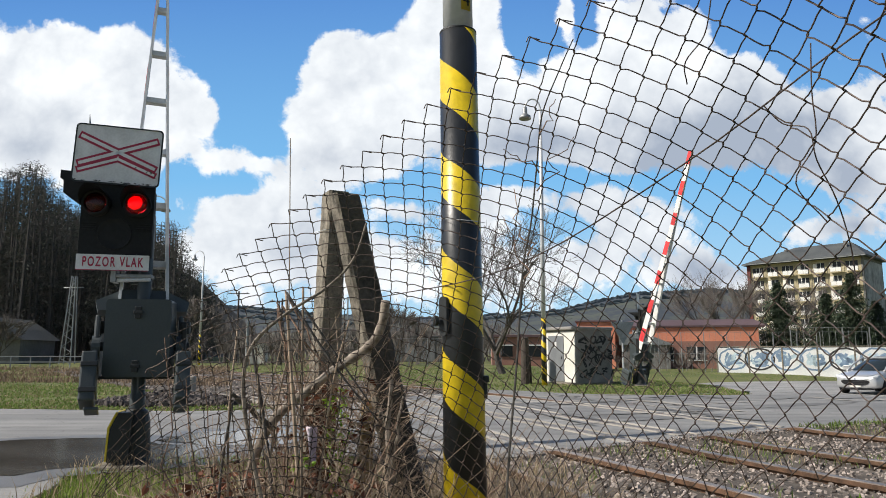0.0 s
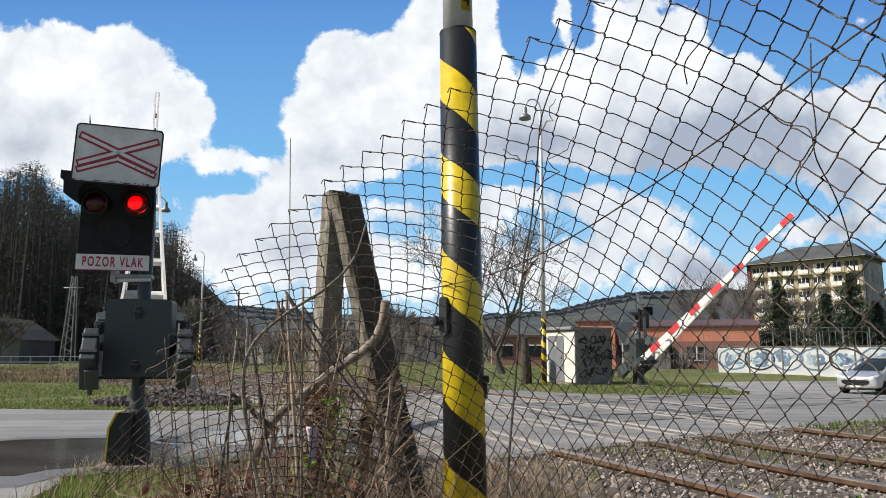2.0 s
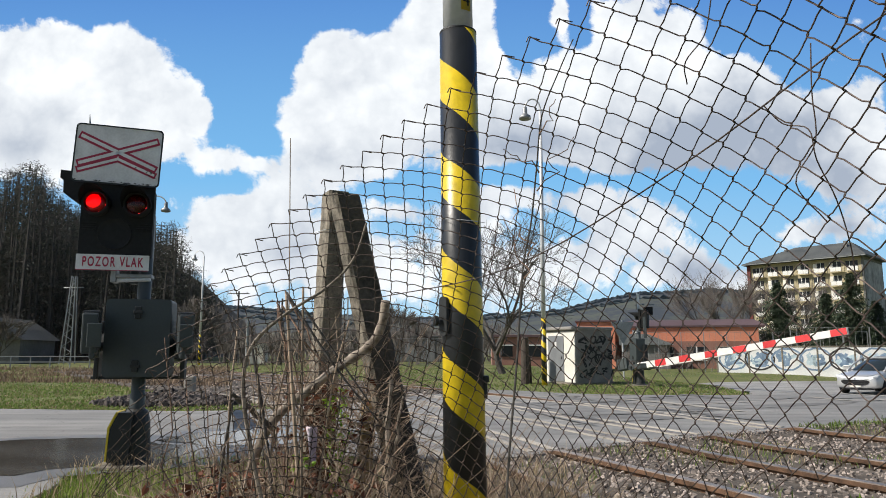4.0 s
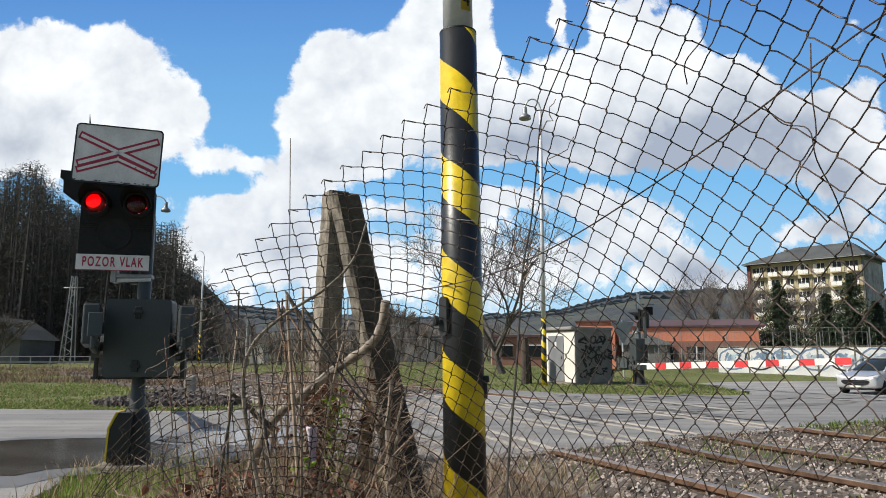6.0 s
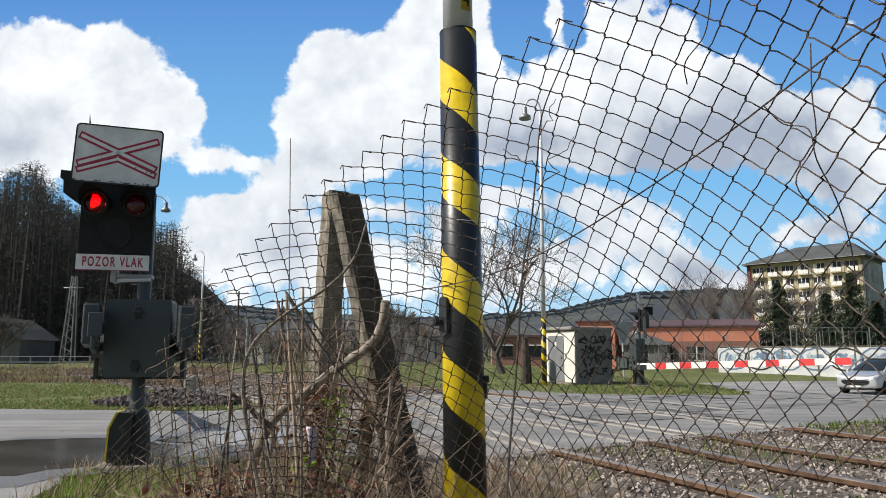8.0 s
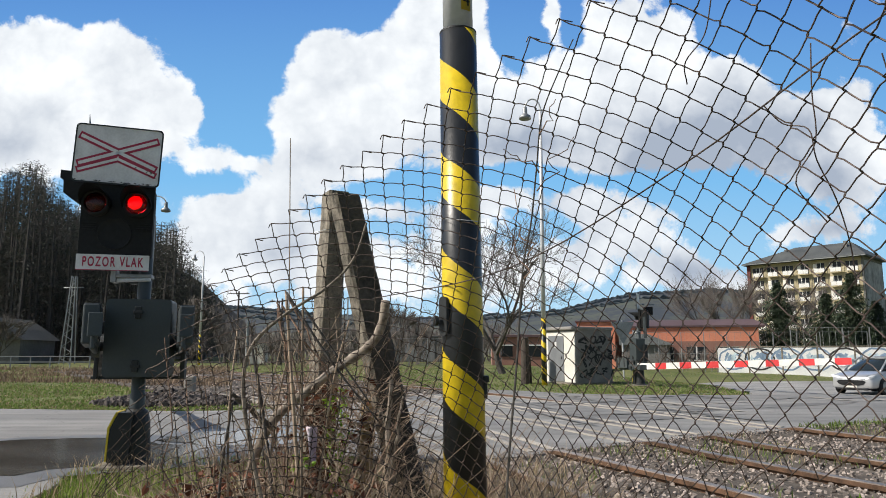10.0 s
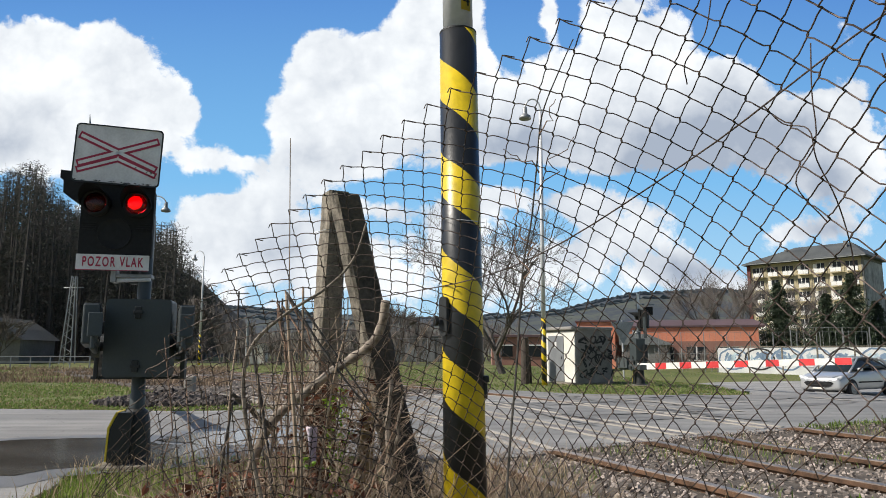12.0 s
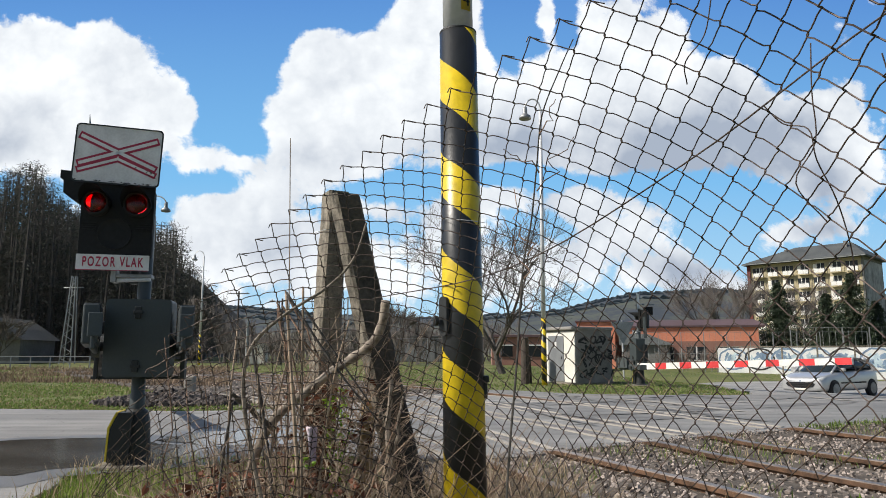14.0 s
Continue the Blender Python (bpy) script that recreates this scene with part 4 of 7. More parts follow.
# ---- dead growth along the fence ----
def wander(p, q, seed, amount=0.03, n=9):
    p, q = Vector(p), Vector(q)
    return [p.lerp(q, k / n) + Vector((noise.noise((k * 0.5, seed, 0)), noise.noise((k * 0.5, seed, 9)), 0.4 * noise.noise((k * 0.5, seed, 4)))) * amount * math.sin(math.pi * min(1, k / n + 0.15)) for k in range(n + 1)]


def stalk_clump():
    rnd = random.Random(5)
    t = thing("dead_stalks", pose(0, 0, 0), "tangle of leafless brown stalks growing through the fence", "dead shrub")
    for k in range(62):
        x, y = rnd.uniform(-0.84, -0.35), rnd.uniform(2.25, 3.2)
        if k > 46:
            x, y = rnd.uniform(-0.3, 0.35), rnd.uniform(2.2, 2.9)
        h = rnd.uniform(0.35, 0.95) if k <= 46 else rnd.uniform(0.35, 0.6)
        top = (x + rnd.uniform(-0.26, 0.26), y + rnd.uniform(-0.1, 0.1), h)
        pts = wander((x, y, -0.03), top, k * 1.7, 0.13)
        r = rnd.uniform(0.0016, 0.0046)
        part("stalk", tubed(pts, [r * (1 - 0.6 * q / 9) for q in range(10)], 5), rnd.choice((M_cane, M_redcane, M_cane)), t)
    # upright stems, foot and bend and tip, with their thickness
    upright = (((-0.45, -0.03), (-0.505, 0.62), (-0.55, 1.08), 0.0075), ((-0.47, -0.03), (-0.481, 0.58), (-0.49, 1.10), 0.0062), ((-0.715, -0.03), (-0.73, 0.60), (-0.715, 0.95), 0.0045),
               ((-0.46, 0.10), (-0.385, 0.72), (-0.327, 0.983), 0.0042), ((-0.63, -0.03), (-0.574, 0.632), (-0.527, 0.899), 0.0034))
    # darker ones, some fallen across
    dark = (((-0.53, -0.03), (-0.60, 0.58), (-0.67, 0.93), 0.0072), ((-0.55, 1.08), (-0.378, 0.831), (-0.22, 0.64), 0.0048), ((-0.49, 1.03), (-0.339, 0.822), (-0.25, 0.70), 0.0042), ((-0.78, -0.03), (-0.75, 0.45), (-0.72, 0.70), 0.0060))
    stems = [([(x, 2.45 + 0.05 * (z < 0.2), z) for x, z in row[:3]], row[3], M_cane) for row in upright] + [([(x, 2.45 + 0.05 * (z < 0.2), z) for x, z in row[:3]], row[3], M_bark) for row in dark]
    for pts, r, m in stems:
        path = spline(pts, 9)
        part("stalk", tubed(path, [r * (1.12 - 0.55 * q / len(path)) * (1 + 0.10 * math.sin(q * 1.9)) for q in range(len(path))], 7), m, t, "", True)
    # spindly side shoots
    for k in range(5):
        x0 = rnd.uniform(-0.62, -0.5)
        part("shoot", tubed(wander((x0, 2.5, rnd.uniform(1.0, 1.1)), (x0 + rnd.uniform(0.05, 0.32), 2.45, rnd.uniform(0.62, 0.8)), k + 70, 0.02), [0.0038 - 0.0002 * q for q in range(10)], 5), M_redcane, t)


stalk_clump()
arch = thing("bent_cane", pose(0, 0, 0), "long arching grey-brown cane leaning over the fence", "cane")
part("stem", tubed(spline([(-0.50, 2.3, -0.03), (-0.545, 2.3, 0.30), (-0.60, 2.3, 0.52), (-0.643, 2.3, 0.74), (-0.625, 2.3, 0.885), (-0.525, 2.3, 0.989), (-0.379, 2.3, 1.085), (-0.295, 2.3, 1.18), (-0.255, 2.3, 1.30)], 5),
                   [0.0085 - 0.00013 * k for k in range(41)], 7), M_branch, arch)
reed = thing("thin_reed", pose(0, 0, 0), "single tall thin upright dry reed", "reed")
part("stem", tubed(wander((-0.545, 2.6, -0.03), (-0.586, 2.6, 1.686), 3, 0.012), [0.0036 - 0.0002 * q for q in range(10)], 6), M_cane, reed)
limb = thing("broken_branch", pose(0, 0, 0), "thick pale broken branch lying against the post", "branch")
bm = bmesh.new()
limb_path = spline([(-0.90, 3.05, -0.03), (-0.80, 2.98, 0.36), (-0.712, 2.92, 0.566), (-0.605, 2.9, 0.677), (-0.424, 2.9, 0.813), (-0.30, 2.9, 0.90), (-0.252, 2.9, 0.985), (-0.236, 2.9, 1.085)], 5)
tube(bm, limb_path, [0.0195 * (1 + 0.28 * noise.noise((k * 0.7, 2, 1))) for k in range(len(limb_path))], 10)
part("limb", bm, M_branch, limb, "", True)
part("side_shoot", tubed(wander((-0.70, 2.9, 0.58), (-0.80, 2.7, 0.72), 8, 0.03), [0.014 - 0.0008 * q for q in range(10)], 6), M_bark, limb)
part("side_shoot", tubed(wander((-0.26, 2.9, 0.0), (-0.205, 2.85, 0.76), 8.4, 0.05), [0.017 - 0.0009 * q for q in range(10)], 7), M_branch, limb)
part("side_shoot", tubed(wander((-0.22, 2.9, 0.35), (-0.155, 2.8, 0.70), 9.4, 0.03), [0.011 - 0.0006 * q for q in range(10)], 6), M_branch, limb)

vine = thing("dead_vine", pose(0, 0, 0), "dry twining vine climbing the fence wires", "vine")
part("stem", tubed(spline([(0.13, 1.68, -0.02), (0.146, 1.7, 0.5), (0.177, 1.7, 0.85), (0.195, 1.7, 1.068), (0.212, 1.66, 1.18), (0.222, 1.62, 1.30), (0.232, 1.58, 1.42), (0.262, 1.5, 1.50), (0.285, 1.45, 1.55)], 6), [0.0031 - 0.00004 * k for k in range(49)], 6), M_bark, vine)
for k, (a, b) in enumerate((((0.20, 1.65, 1.10), (0.17, 1.64, 1.26)), ((0.222, 1.62, 1.30), (0.14, 1.58, 1.34)), ((0.23, 1.6, 1.38), (0.26, 1.55, 1.45)), ((0.195, 1.68, 1.05), (0.15, 1.7, 1.2)), ((0.22, 1.63, 1.25), (0.30, 1.55, 1.36)), ((0.17, 1.7, 0.6), (0.02, 1.8, 0.42)))):
    part("tendril", tubed(wander(a, b, k * 2.2 + 5, 0.06), [0.0018 - 0.0001 * q for q in range(10)], 5), M_redcane, vine)


def leaf_litter(name, rows, size, material, label, category, seed):
    rnd = random.Random(seed)
    verts, faces = [], []
    for x0, x1, y0, y1, z0, z1, count in rows:
        for _ in range(count):
            o = Vector((rnd.uniform(x0, x1), rnd.uniform(y0, y1), rnd.uniform(z0, z1)))
            q = Euler((rnd.uniform(0, 6), rnd.uniform(0, 6), rnd.uniform(0, 6))).to_matrix()
            s = size * rnd.uniform(0.5, 1.3)
            k = len(verts)
            for c in ((0, -1, 0), (0.45, -0.2, 0.15), (0.35, 0.5, 0.1), (0, 1, -0.1), (-0.35, 0.5, 0.1), (-0.45, -0.2, 0.15)):
                verts.append(o + q @ (Vector(c) * s))
            faces += [(k, k + 1, k + 2, k + 3), (k, k + 3, k + 4, k + 5)]
    return tagged(from_arrays(name, verts, faces, material), label, category, kind="stuff")


leaf_litter("dead_leaves", [(-1.3, 0.3, 2.2, 4.2, -0.03, 0.06, 900), (-0.95, -0.2, 2.3, 3.2, 0.02, 0.42, 420), (-1.5, -1.0, 3.6, 4.3, 0.0, 0.16, 160), (-0.75, -0.3, 3.0, 3.3, 0.05, 0.75, 170), (-0.62, -0.48, 3.12, 3.28, 0.30, 0.72, 240), (-1.05, -0.75, 2.5, 3.2, 0.12, 0.40, 260)], 0.024, M_leaf, "curled red-brown dead leaves under the fence", "dead leaves", 11)
leaf_litter("fresh_shoots", [(-0.50, -0.40, 2.95, 3.2, 0.10, 0.72, 190), (-0.60, -0.50, 2.7, 2.9, 0.1, 0.5, 60)], 0.016, M_fresh, "fresh green shoots beside the post", "shoots", 12)


def brush_bed(rnd):
    x, y = rnd.uniform(-1.35, 0.7), rnd.uniform(2.0, 4.3)
    if x < -1.0 and rnd.random() > 0.5:
        return None
    return (x, y, -0.03)


blades("dry_grass", 3600, brush_bed, 0.34, 0.0026, M_dry, "matted dead grass along the fence", "dry grass", 1.1)
blades("grass", 1200, brush_bed, 0.12, 0.003, M_grass, "green grass under the dead stalks", "grass", 0.8)


def twig_mat():
    """Fine brown twigs tangled at the fence's foot."""
    rnd = random.Random(21)
    bm = bmesh.new()
    for k in range(1900):
        x, y = rnd.uniform(-1.0, 0.4), rnd.uniform(2.15, 3.3)
        z = rnd.uniform(0.02, 0.40) * (1.0 if x < -0.2 else 0.8)
        if k % 3 == 0:
            x, y, z = rnd.uniform(-0.75, -0.15), rnd.uniform(2.95, 3.3), rnd.uniform(0.05, 0.75)
        a = rnd.uniform(0, 6.28)
        ln = rnd.uniform(0.08, 0.38)
        d = Vector((math.cos(a), 0.6 * math.sin(a), rnd.uniform(-0.4, 1.2))) * ln
        mid = d * 0.5 + Vector((rnd.uniform(-1, 1), rnd.uniform(-1, 1), rnd.uniform(-1, 1))) * 0.03
        tube(bm, [(x, y, z), Vector((x, y, z)) + mid, Vector((x, y, z)) + d], [0.0022, 0.0017, 0.0008], 4, False)
    return tagged(part("twigs", bm, M_cane), "fine dead twigs tangled at the foot of the fence", "twigs", kind="stuff")


twig_mat()


def plastic_scrap():
    """A torn piece of thin plastic caught on a stalk."""
    t = thing("plastic_scrap", pose(-0.452, 2.47, 0.62), "torn pale pink and white plastic scrap caught on a stalk", "litter")
    bm = bmesh.new()
    rows = []
    for r in range(9):
        f = r / 8
        w = 0.020 * (1 - 0.55 * f)
        rows.append([bm.verts.new((0.010 * f + w * (c / 2 - 1), 0.006 * math.sin(c * 1.7 + f * 5), -0.115 * f)) for c in range(5)])
    for p, q in zip(rows, rows[1:]):
        for c in range(4):
            bm.faces.new((p[c], p[c + 1], q[c + 1], q[c]))
    bmesh.ops.solidify(bm, geom=bm.faces[:], thickness=0.0006)
    sheet_part = part("torn_sheet", bm, mat("pale_pink_plastic", (0.45, 0.30, 0.36), (0.75, 0.68, 0.72), 18, 0.35, 0.3, fine=80, dist=0.002), t, "", True)
    part("dark_seam", tubed([(-0.020, -0.008, -0.045), (0.0, -0.011, -0.052), (0.02, -0.008, -0.048)], 0.0016, 5), M_plastic, sheet_part)


plastic_scrap()
bud = thing("green_shoot", pose(1.15, 2.0, 0), "fresh light green leafing shoot", "shoot")
part("stem", tubed([(0, 0, -0.03), (0.005, 0, 0.25), (0, 0, 0.44)], [0.006, 0.005, 0.003], 6), M_redcane, bud)
for k in range(5):
    bm = bmesh.new()
    a = radians(72 * k)
    c, s = math.cos(a), math.sin(a)
    w = Vector((-s, c, 0)) * 0.012
    o = Vector((0, 0, 0.42))
    tip, midp = o + Vector((c * 0.03, s * 0.03, 0.065)), o + Vector((c * 0.024, s * 0.024, 0.03))
    bm.faces.new([bm.verts.new(v) for v in (o, midp + w, tip, midp - w)])
    bmesh.ops.solidify(bm, geom=bm.faces[:], thickness=0.0012)
    part("leaf", bm, M_fresh, bud)


# ---- crossing signal and barrier ----
def lettering(text, size, material, parent, m, stretch=1.0):
    cu = bpy.data.curves.new("lettering", "FONT")
    cu.body, cu.size, cu.extrude, cu.align_x, cu.align_y = text, size, 0.0006, "CENTER", "CENTER"
    cu.space_character = stretch
    cu.offset = 0.0025
    cu.materials.append(material)
    ob = new("lettering", cu)
    ob.parent = parent
    ob.matrix_basis = m
    return ob


def bar(bm, a, b, w, y0, y1):
    """A straight painted stripe between two points of a sign's face."""
    a, b = Vector(a), Vector(b)
    d = (b - a).normalized()
    s = Vector((-d.y, d.x)) * w / 2
    slab(bm, [tuple(a - s), tuple(b - s), tuple(b + s), tuple(a + s)], y1 - y0, Matrix.Translation((0, y0, 0)))


def cross_board(parent, m):
    face = part("cross_board", slab(bmesh.new(), rounded(0.644, 0.47, 0.03), 0.012, m), M_white, parent, "worn white board with a red-edged double crossbuck")
    bm = bmesh.new()
    out, inn = rounded(0.652, 0.478, 0.034), rounded(0.63, 0.456, 0.026)
    a, b = [bm.verts.new((x, -0.004, z)) for x, z in out], [bm.verts.new((x, -0.004, z)) for x, z in inn]
    c = [bm.verts.new((x, 0.006, z)) for x, z in out]
    for k in range(len(a)):
        q = (k + 1) % len(a)
        bm.faces.new((a[k], a[q], b[q], b[k]))
        bm.faces.new((a[k], c[k], c[q], a[q]))
    bmesh.ops.transform(bm, matrix=m, verts=bm.verts)
    part("board_rim", bm, M_darksteel, face)
    bm = bmesh.new()
    for a, b in (((-0.295, 0.145), (0.295, -0.095)), ((0.295, 0.145), (-0.295, -0.095))):
        bar(bm, a, b, 0.062, -0.0035, -0.0005)
    for a, b in (((-0.295, -0.145), (0.0, -0.03)), ((0.0, -0.03), (0.295, -0.145))):
        bar(bm, a, b, 0.052, -0.0030, -0.0005)
    bmesh.ops.transform(bm, matrix=m, verts=bm.verts)
    part("crossbuck_border", bm, M_signred, face, "faded red crossbuck outline")
    bm = bmesh.new()
    for a, b in (((-0.283, 0.14), (0.283, -0.09)), ((0.283, 0.14), (-0.283, -0.09))):
        bar(bm, a, b, 0.026, -0.0055, -0.0038)
    for a, b in (((-0.283, -0.14), (0.0, -0.03)), ((0.0, -0.03), (0.283, -0.14))):
        bar(bm, a, b, 0.020, -0.0050, -0.0033)
    bmesh.ops.transform(bm, matrix=m, verts=bm.verts)
    part("crossbuck_middle", bm, M_white, face)
    rnd = random.Random(33)
    bm = bmesh.new()
    for k in range(26):
        x, z = rnd.uniform(-0.31, 0.31), -0.225 + abs(rnd.gauss(0, 0.006))
        w, h = rnd.uniform(0.004, 0.022), rnd.uniform(0.002, 0.006)
        slab(bm, [(x - w, z), (x + w * 0.4, z - h), (x + w, z), (x + w * 0.2, z + h)], 0.0016, Matrix.Translation((0, -0.0025 - 0.00005 * k, 0)))
    for k in range(14):
        x = rnd.uniform(0.12, 0.30)
        z = -0.145 + 0.115 * (0.295 - x) / 0.295 + rnd.uniform(-0.02, 0.02)
        w = rnd.uniform(0.003, 0.010)
        slab(bm, [(x - w, z), (x, z - w * 0.5), (x + w, z + w * 0.3), (x, z + w * 0.6)], 0.0012, Matrix.Translation((0, -0.0068 - 0.00005 * k, 0)))
    bmesh.ops.transform(bm, matrix=m, verts=bm.verts)
    part("paint_chips", bm, M_darksteel, face, "dark chips in the worn paint")


def lamp_ball(name, parent, x, y, z):
    """The turning lamp insert: one half shines, the other is dark."""
    bm = bmesh.new()
    bmesh.ops.create_uvsphere(bm, u_segments=28, v_segments=18, radius=0.062)
    for f in bm.faces:
        f.material_index = 0 if f.calc_center_median().y < -0.001 else 1
    ob = part(name, bm, [M_lamp, M_lampdark], parent, "turning red lamp insert", True)
    ob.matrix_basis = pose(x, y, z)
    return ob


ARM_LENGTH = 6.0
PIVOT = 0.92


def barrier_arm(parent):
    """Two tapered bars meeting at the tip, with rungs, and counterweights behind the pivot; built along +y."""
    arm = new("arm")
    arm.parent = parent
    arm["label"] = "white barrier arm with red reflective bands"

    def rail_at(side, t):
        return Vector((side * max(0.019, 0.188 - 0.24 * t), 0.12 + (ARM_LENGTH - 0.12) * t, 0.02))

    for side in (-1, 1):
        bm = bmesh.new()
        rings = []
        for k in range(13):
            t = k / 12
            p, h, w = rail_at(side, t), 0.085 - 0.015 * t, 0.011 - 0.002 * t
            rings.append([bm.verts.new(p + Vector((a * w, 0, b * h))) for a, b in ((-1, -1), (1, -1), (1, 1), (-1, 1))])
        for a, b in zip(rings, rings[1:]):
            for q in range(4):
                bm.faces.new((a[q], a[(q + 1) % 4], b[(q + 1) % 4], b[q]))
        bm.faces.new(rings[0][::-1]); bm.faces.new(rings[-1])
        part("side_bar", bm, M_white, arm, "white painted side bar")
        for k in range(7):
            t0 = 0.108 + 0.1385 * k
            bm = bmesh.new()
            rings = []
            for t in (t0, min(0.999, t0 + 0.062)):
                p, h, w = rail_at(side, t), 0.083 - 0.015 * t, 0.004
                p = p + Vector((side * (0.0095 - 0.002 * t), 0, 0))
                rings.append([bm.verts.new(p + Vector((a * w, 0, b * h))) for a, b in ((-1, -1), (1, -1), (1, 1), (-1, 1))])
            for q in range(4):
                bm.faces.new((rings[0][q], rings[0][(q + 1) % 4], rings[1][(q + 1) % 4], rings[1][q]))
            bm.faces.new(rings[0][::-1]); bm.faces.new(rings[1])
            part("red_band", bm, M_red, arm, "red band")
    for k in range(9):
        t = 0.10 + 0.095 * k
        a, b = rail_at(-1, t), rail_at(1, t)
        part("rung", boxed((a.x, a.y - 0.03, -0.005), (b.x, a.y + 0.03, 0.045), 0.004), M_white, arm)
    for side in (-1, 1):
        x = -0.32 if side < 0 else 0.29
        bm = box(bmesh.new(), (x - 0.018, -0.50, -0.06), (x + 0.018, 0.24, 0.07), 0.012)
        lathe(bm, [(0.085, -0.03), (0.085, 0.03)], 18, pose(x, 0, 0, 0, 90, 0))
        part("side_lever", bm, M_greybox, arm, "grey steel side lever")
        bm = box(bmesh.new(), (x + side * 0.02 - 0.055, -0.49, -0.02), (x + side * 0.02 + 0.05, -0.12, 0.27), 0.012)
        for y0 in (-0.43, -0.24):
            part("clamp", boxed((x + side * 0.02 - 0.057, y0, 0.02), (x + side * 0.02 + 0.057, y0 + 0.035, 0.283), 0.004), M_darksteel, arm, "dark clamp band")
        w = part("counterweight", bm, M_greybox, arm, "grey counterweight block")
        part("weight_plate", boxed((x - 0.035, -0.545, 0.03), (x + 0.06, -0.522, 0.2), 0.006), M_greybox, w)
    bm = slab(bmesh.new(), [(-0.35, 0.36), (-0.33, 0.28), (0.33, 0.28), (0.35, 0.36), (0.16, 0.46), (-0.16, 0.46)], 0.13, Matrix(((1, 0, 0, 0), (0, 0, 1, 0), (0, -1, 0, 0.06), (0, 0, 0, 1))))
    part("yoke", bm, M_greybox, arm, "grey steel yoke that carries the arm")
    part("hub_shaft", tubed([(-0.36, 0, 0), (0.36, 0, 0)], 0.035, 14), M_darksteel, arm)
    return arm


def barrier(m, label):
    t = thing("crossing_barrier", m, label, "barrier", "barriers of the crossing")
    bm = lathe(bmesh.new(), [(0.058, 0.0), (0.058, 0.55), (0.052, 0.56), (0.052, 1.62), (0.044, 1.64)], 20)
    part("mast", bm, M_greybox, t, "grey tubular mast", True)
    bm = lathe(bmesh.new(), [(0.17, -0.03), (0.17, 0.03), (0.12, 0.07), (0.105, 0.34), (0.085, 0.42), (0.06, 0.44)], 18)
    part("base", bm, M_darksteel, t, "black cast base")
    bm = slab(bmesh.new(), [(-0.165, 0.05), (-0.02, 0.05), (0.0, 0.42), (-0.10, 0.42), (-0.155, 0.30)], 0.26, pose(0, -0.15, 0))
    cover = part("base_cover", bm, M_darksteel, t, "black sloping cover with a yellow edge")
    bm = slab(bmesh.new(), [(-0.180, 0.06), (-0.168, 0.06), (-0.158, 0.305), (-0.103, 0.422), (-0.116, 0.428), (-0.172, 0.31)], 0.27, pose(0, -0.155, 0))
    part("yellow_edge", bm, M_yellow, cover)
    part("footing", boxed((-0.26, -0.2, -0.06), (0.2, 0.2, 0.03), 0.02), M_concrete, t, "low concrete footing")
    bm = slab(bmesh.new(), rounded(0.48, 0.60, 0.03), 0.24, pose(0.005, -0.17, 0.985))
    body = part("drive_box", bm, M_greybox, t, "grey-green steel drive box")
    bm = slab(bmesh.new(), rounded(0.475, 0.595, 0.03), 0.012, pose(0.005, -0.185, 0.985))
    door = part("door", bm, M_greybox, body)
    for z in (0.77, 1.18):
        bm = box(bmesh.new(), (-0.02, -0.205, z - 0.045), (0.025, -0.186, z + 0.045), 0.004)
        box(bm, (-0.03, -0.21, z - 0.012), (0.04, -0.19, z + 0.012), 0.003)
        part("hasp", bm, M_darksteel, body, "dark steel hasp")
    for x in (-0.335, 0.305):
        bm = box(bmesh.new(), (x, -0.02, 0.67), (x + 0.035, 0.10, 1.10), 0.006)
        box(bm, (x - 0.02, 0.0, 1.02), (x + 0.055, 0.08, 1.12), 0.01)
        part("bearing_bracket", bm, M_darksteel, t, "dark steel bearing bracket")
    part("lower_bar", boxed((-0.36, 0.02, 0.665), (0.34, 0.06, 0.69), 0.004), M_darksteel, t)
    bm = box(bmesh.new(), (-0.24, -0.08, 1.46), (0.06, 0.06, 1.49), 0.005)
    box(bm, (-0.24, -0.09, 1.42), (-0.20, 0.03, 1.53), 0.006)
    part("head_bracket", bm, M_zinc, t, "galvanised clamp bracket")
    tube(bm := bmesh.new(), [(-0.22, -0.04, 1.44), (0.05, -0.06, 1.45)], 0.018, 10)
    part("bracket_tube", bm, M_galv, t)
    arm = barrier_arm(t)
    return t, arm


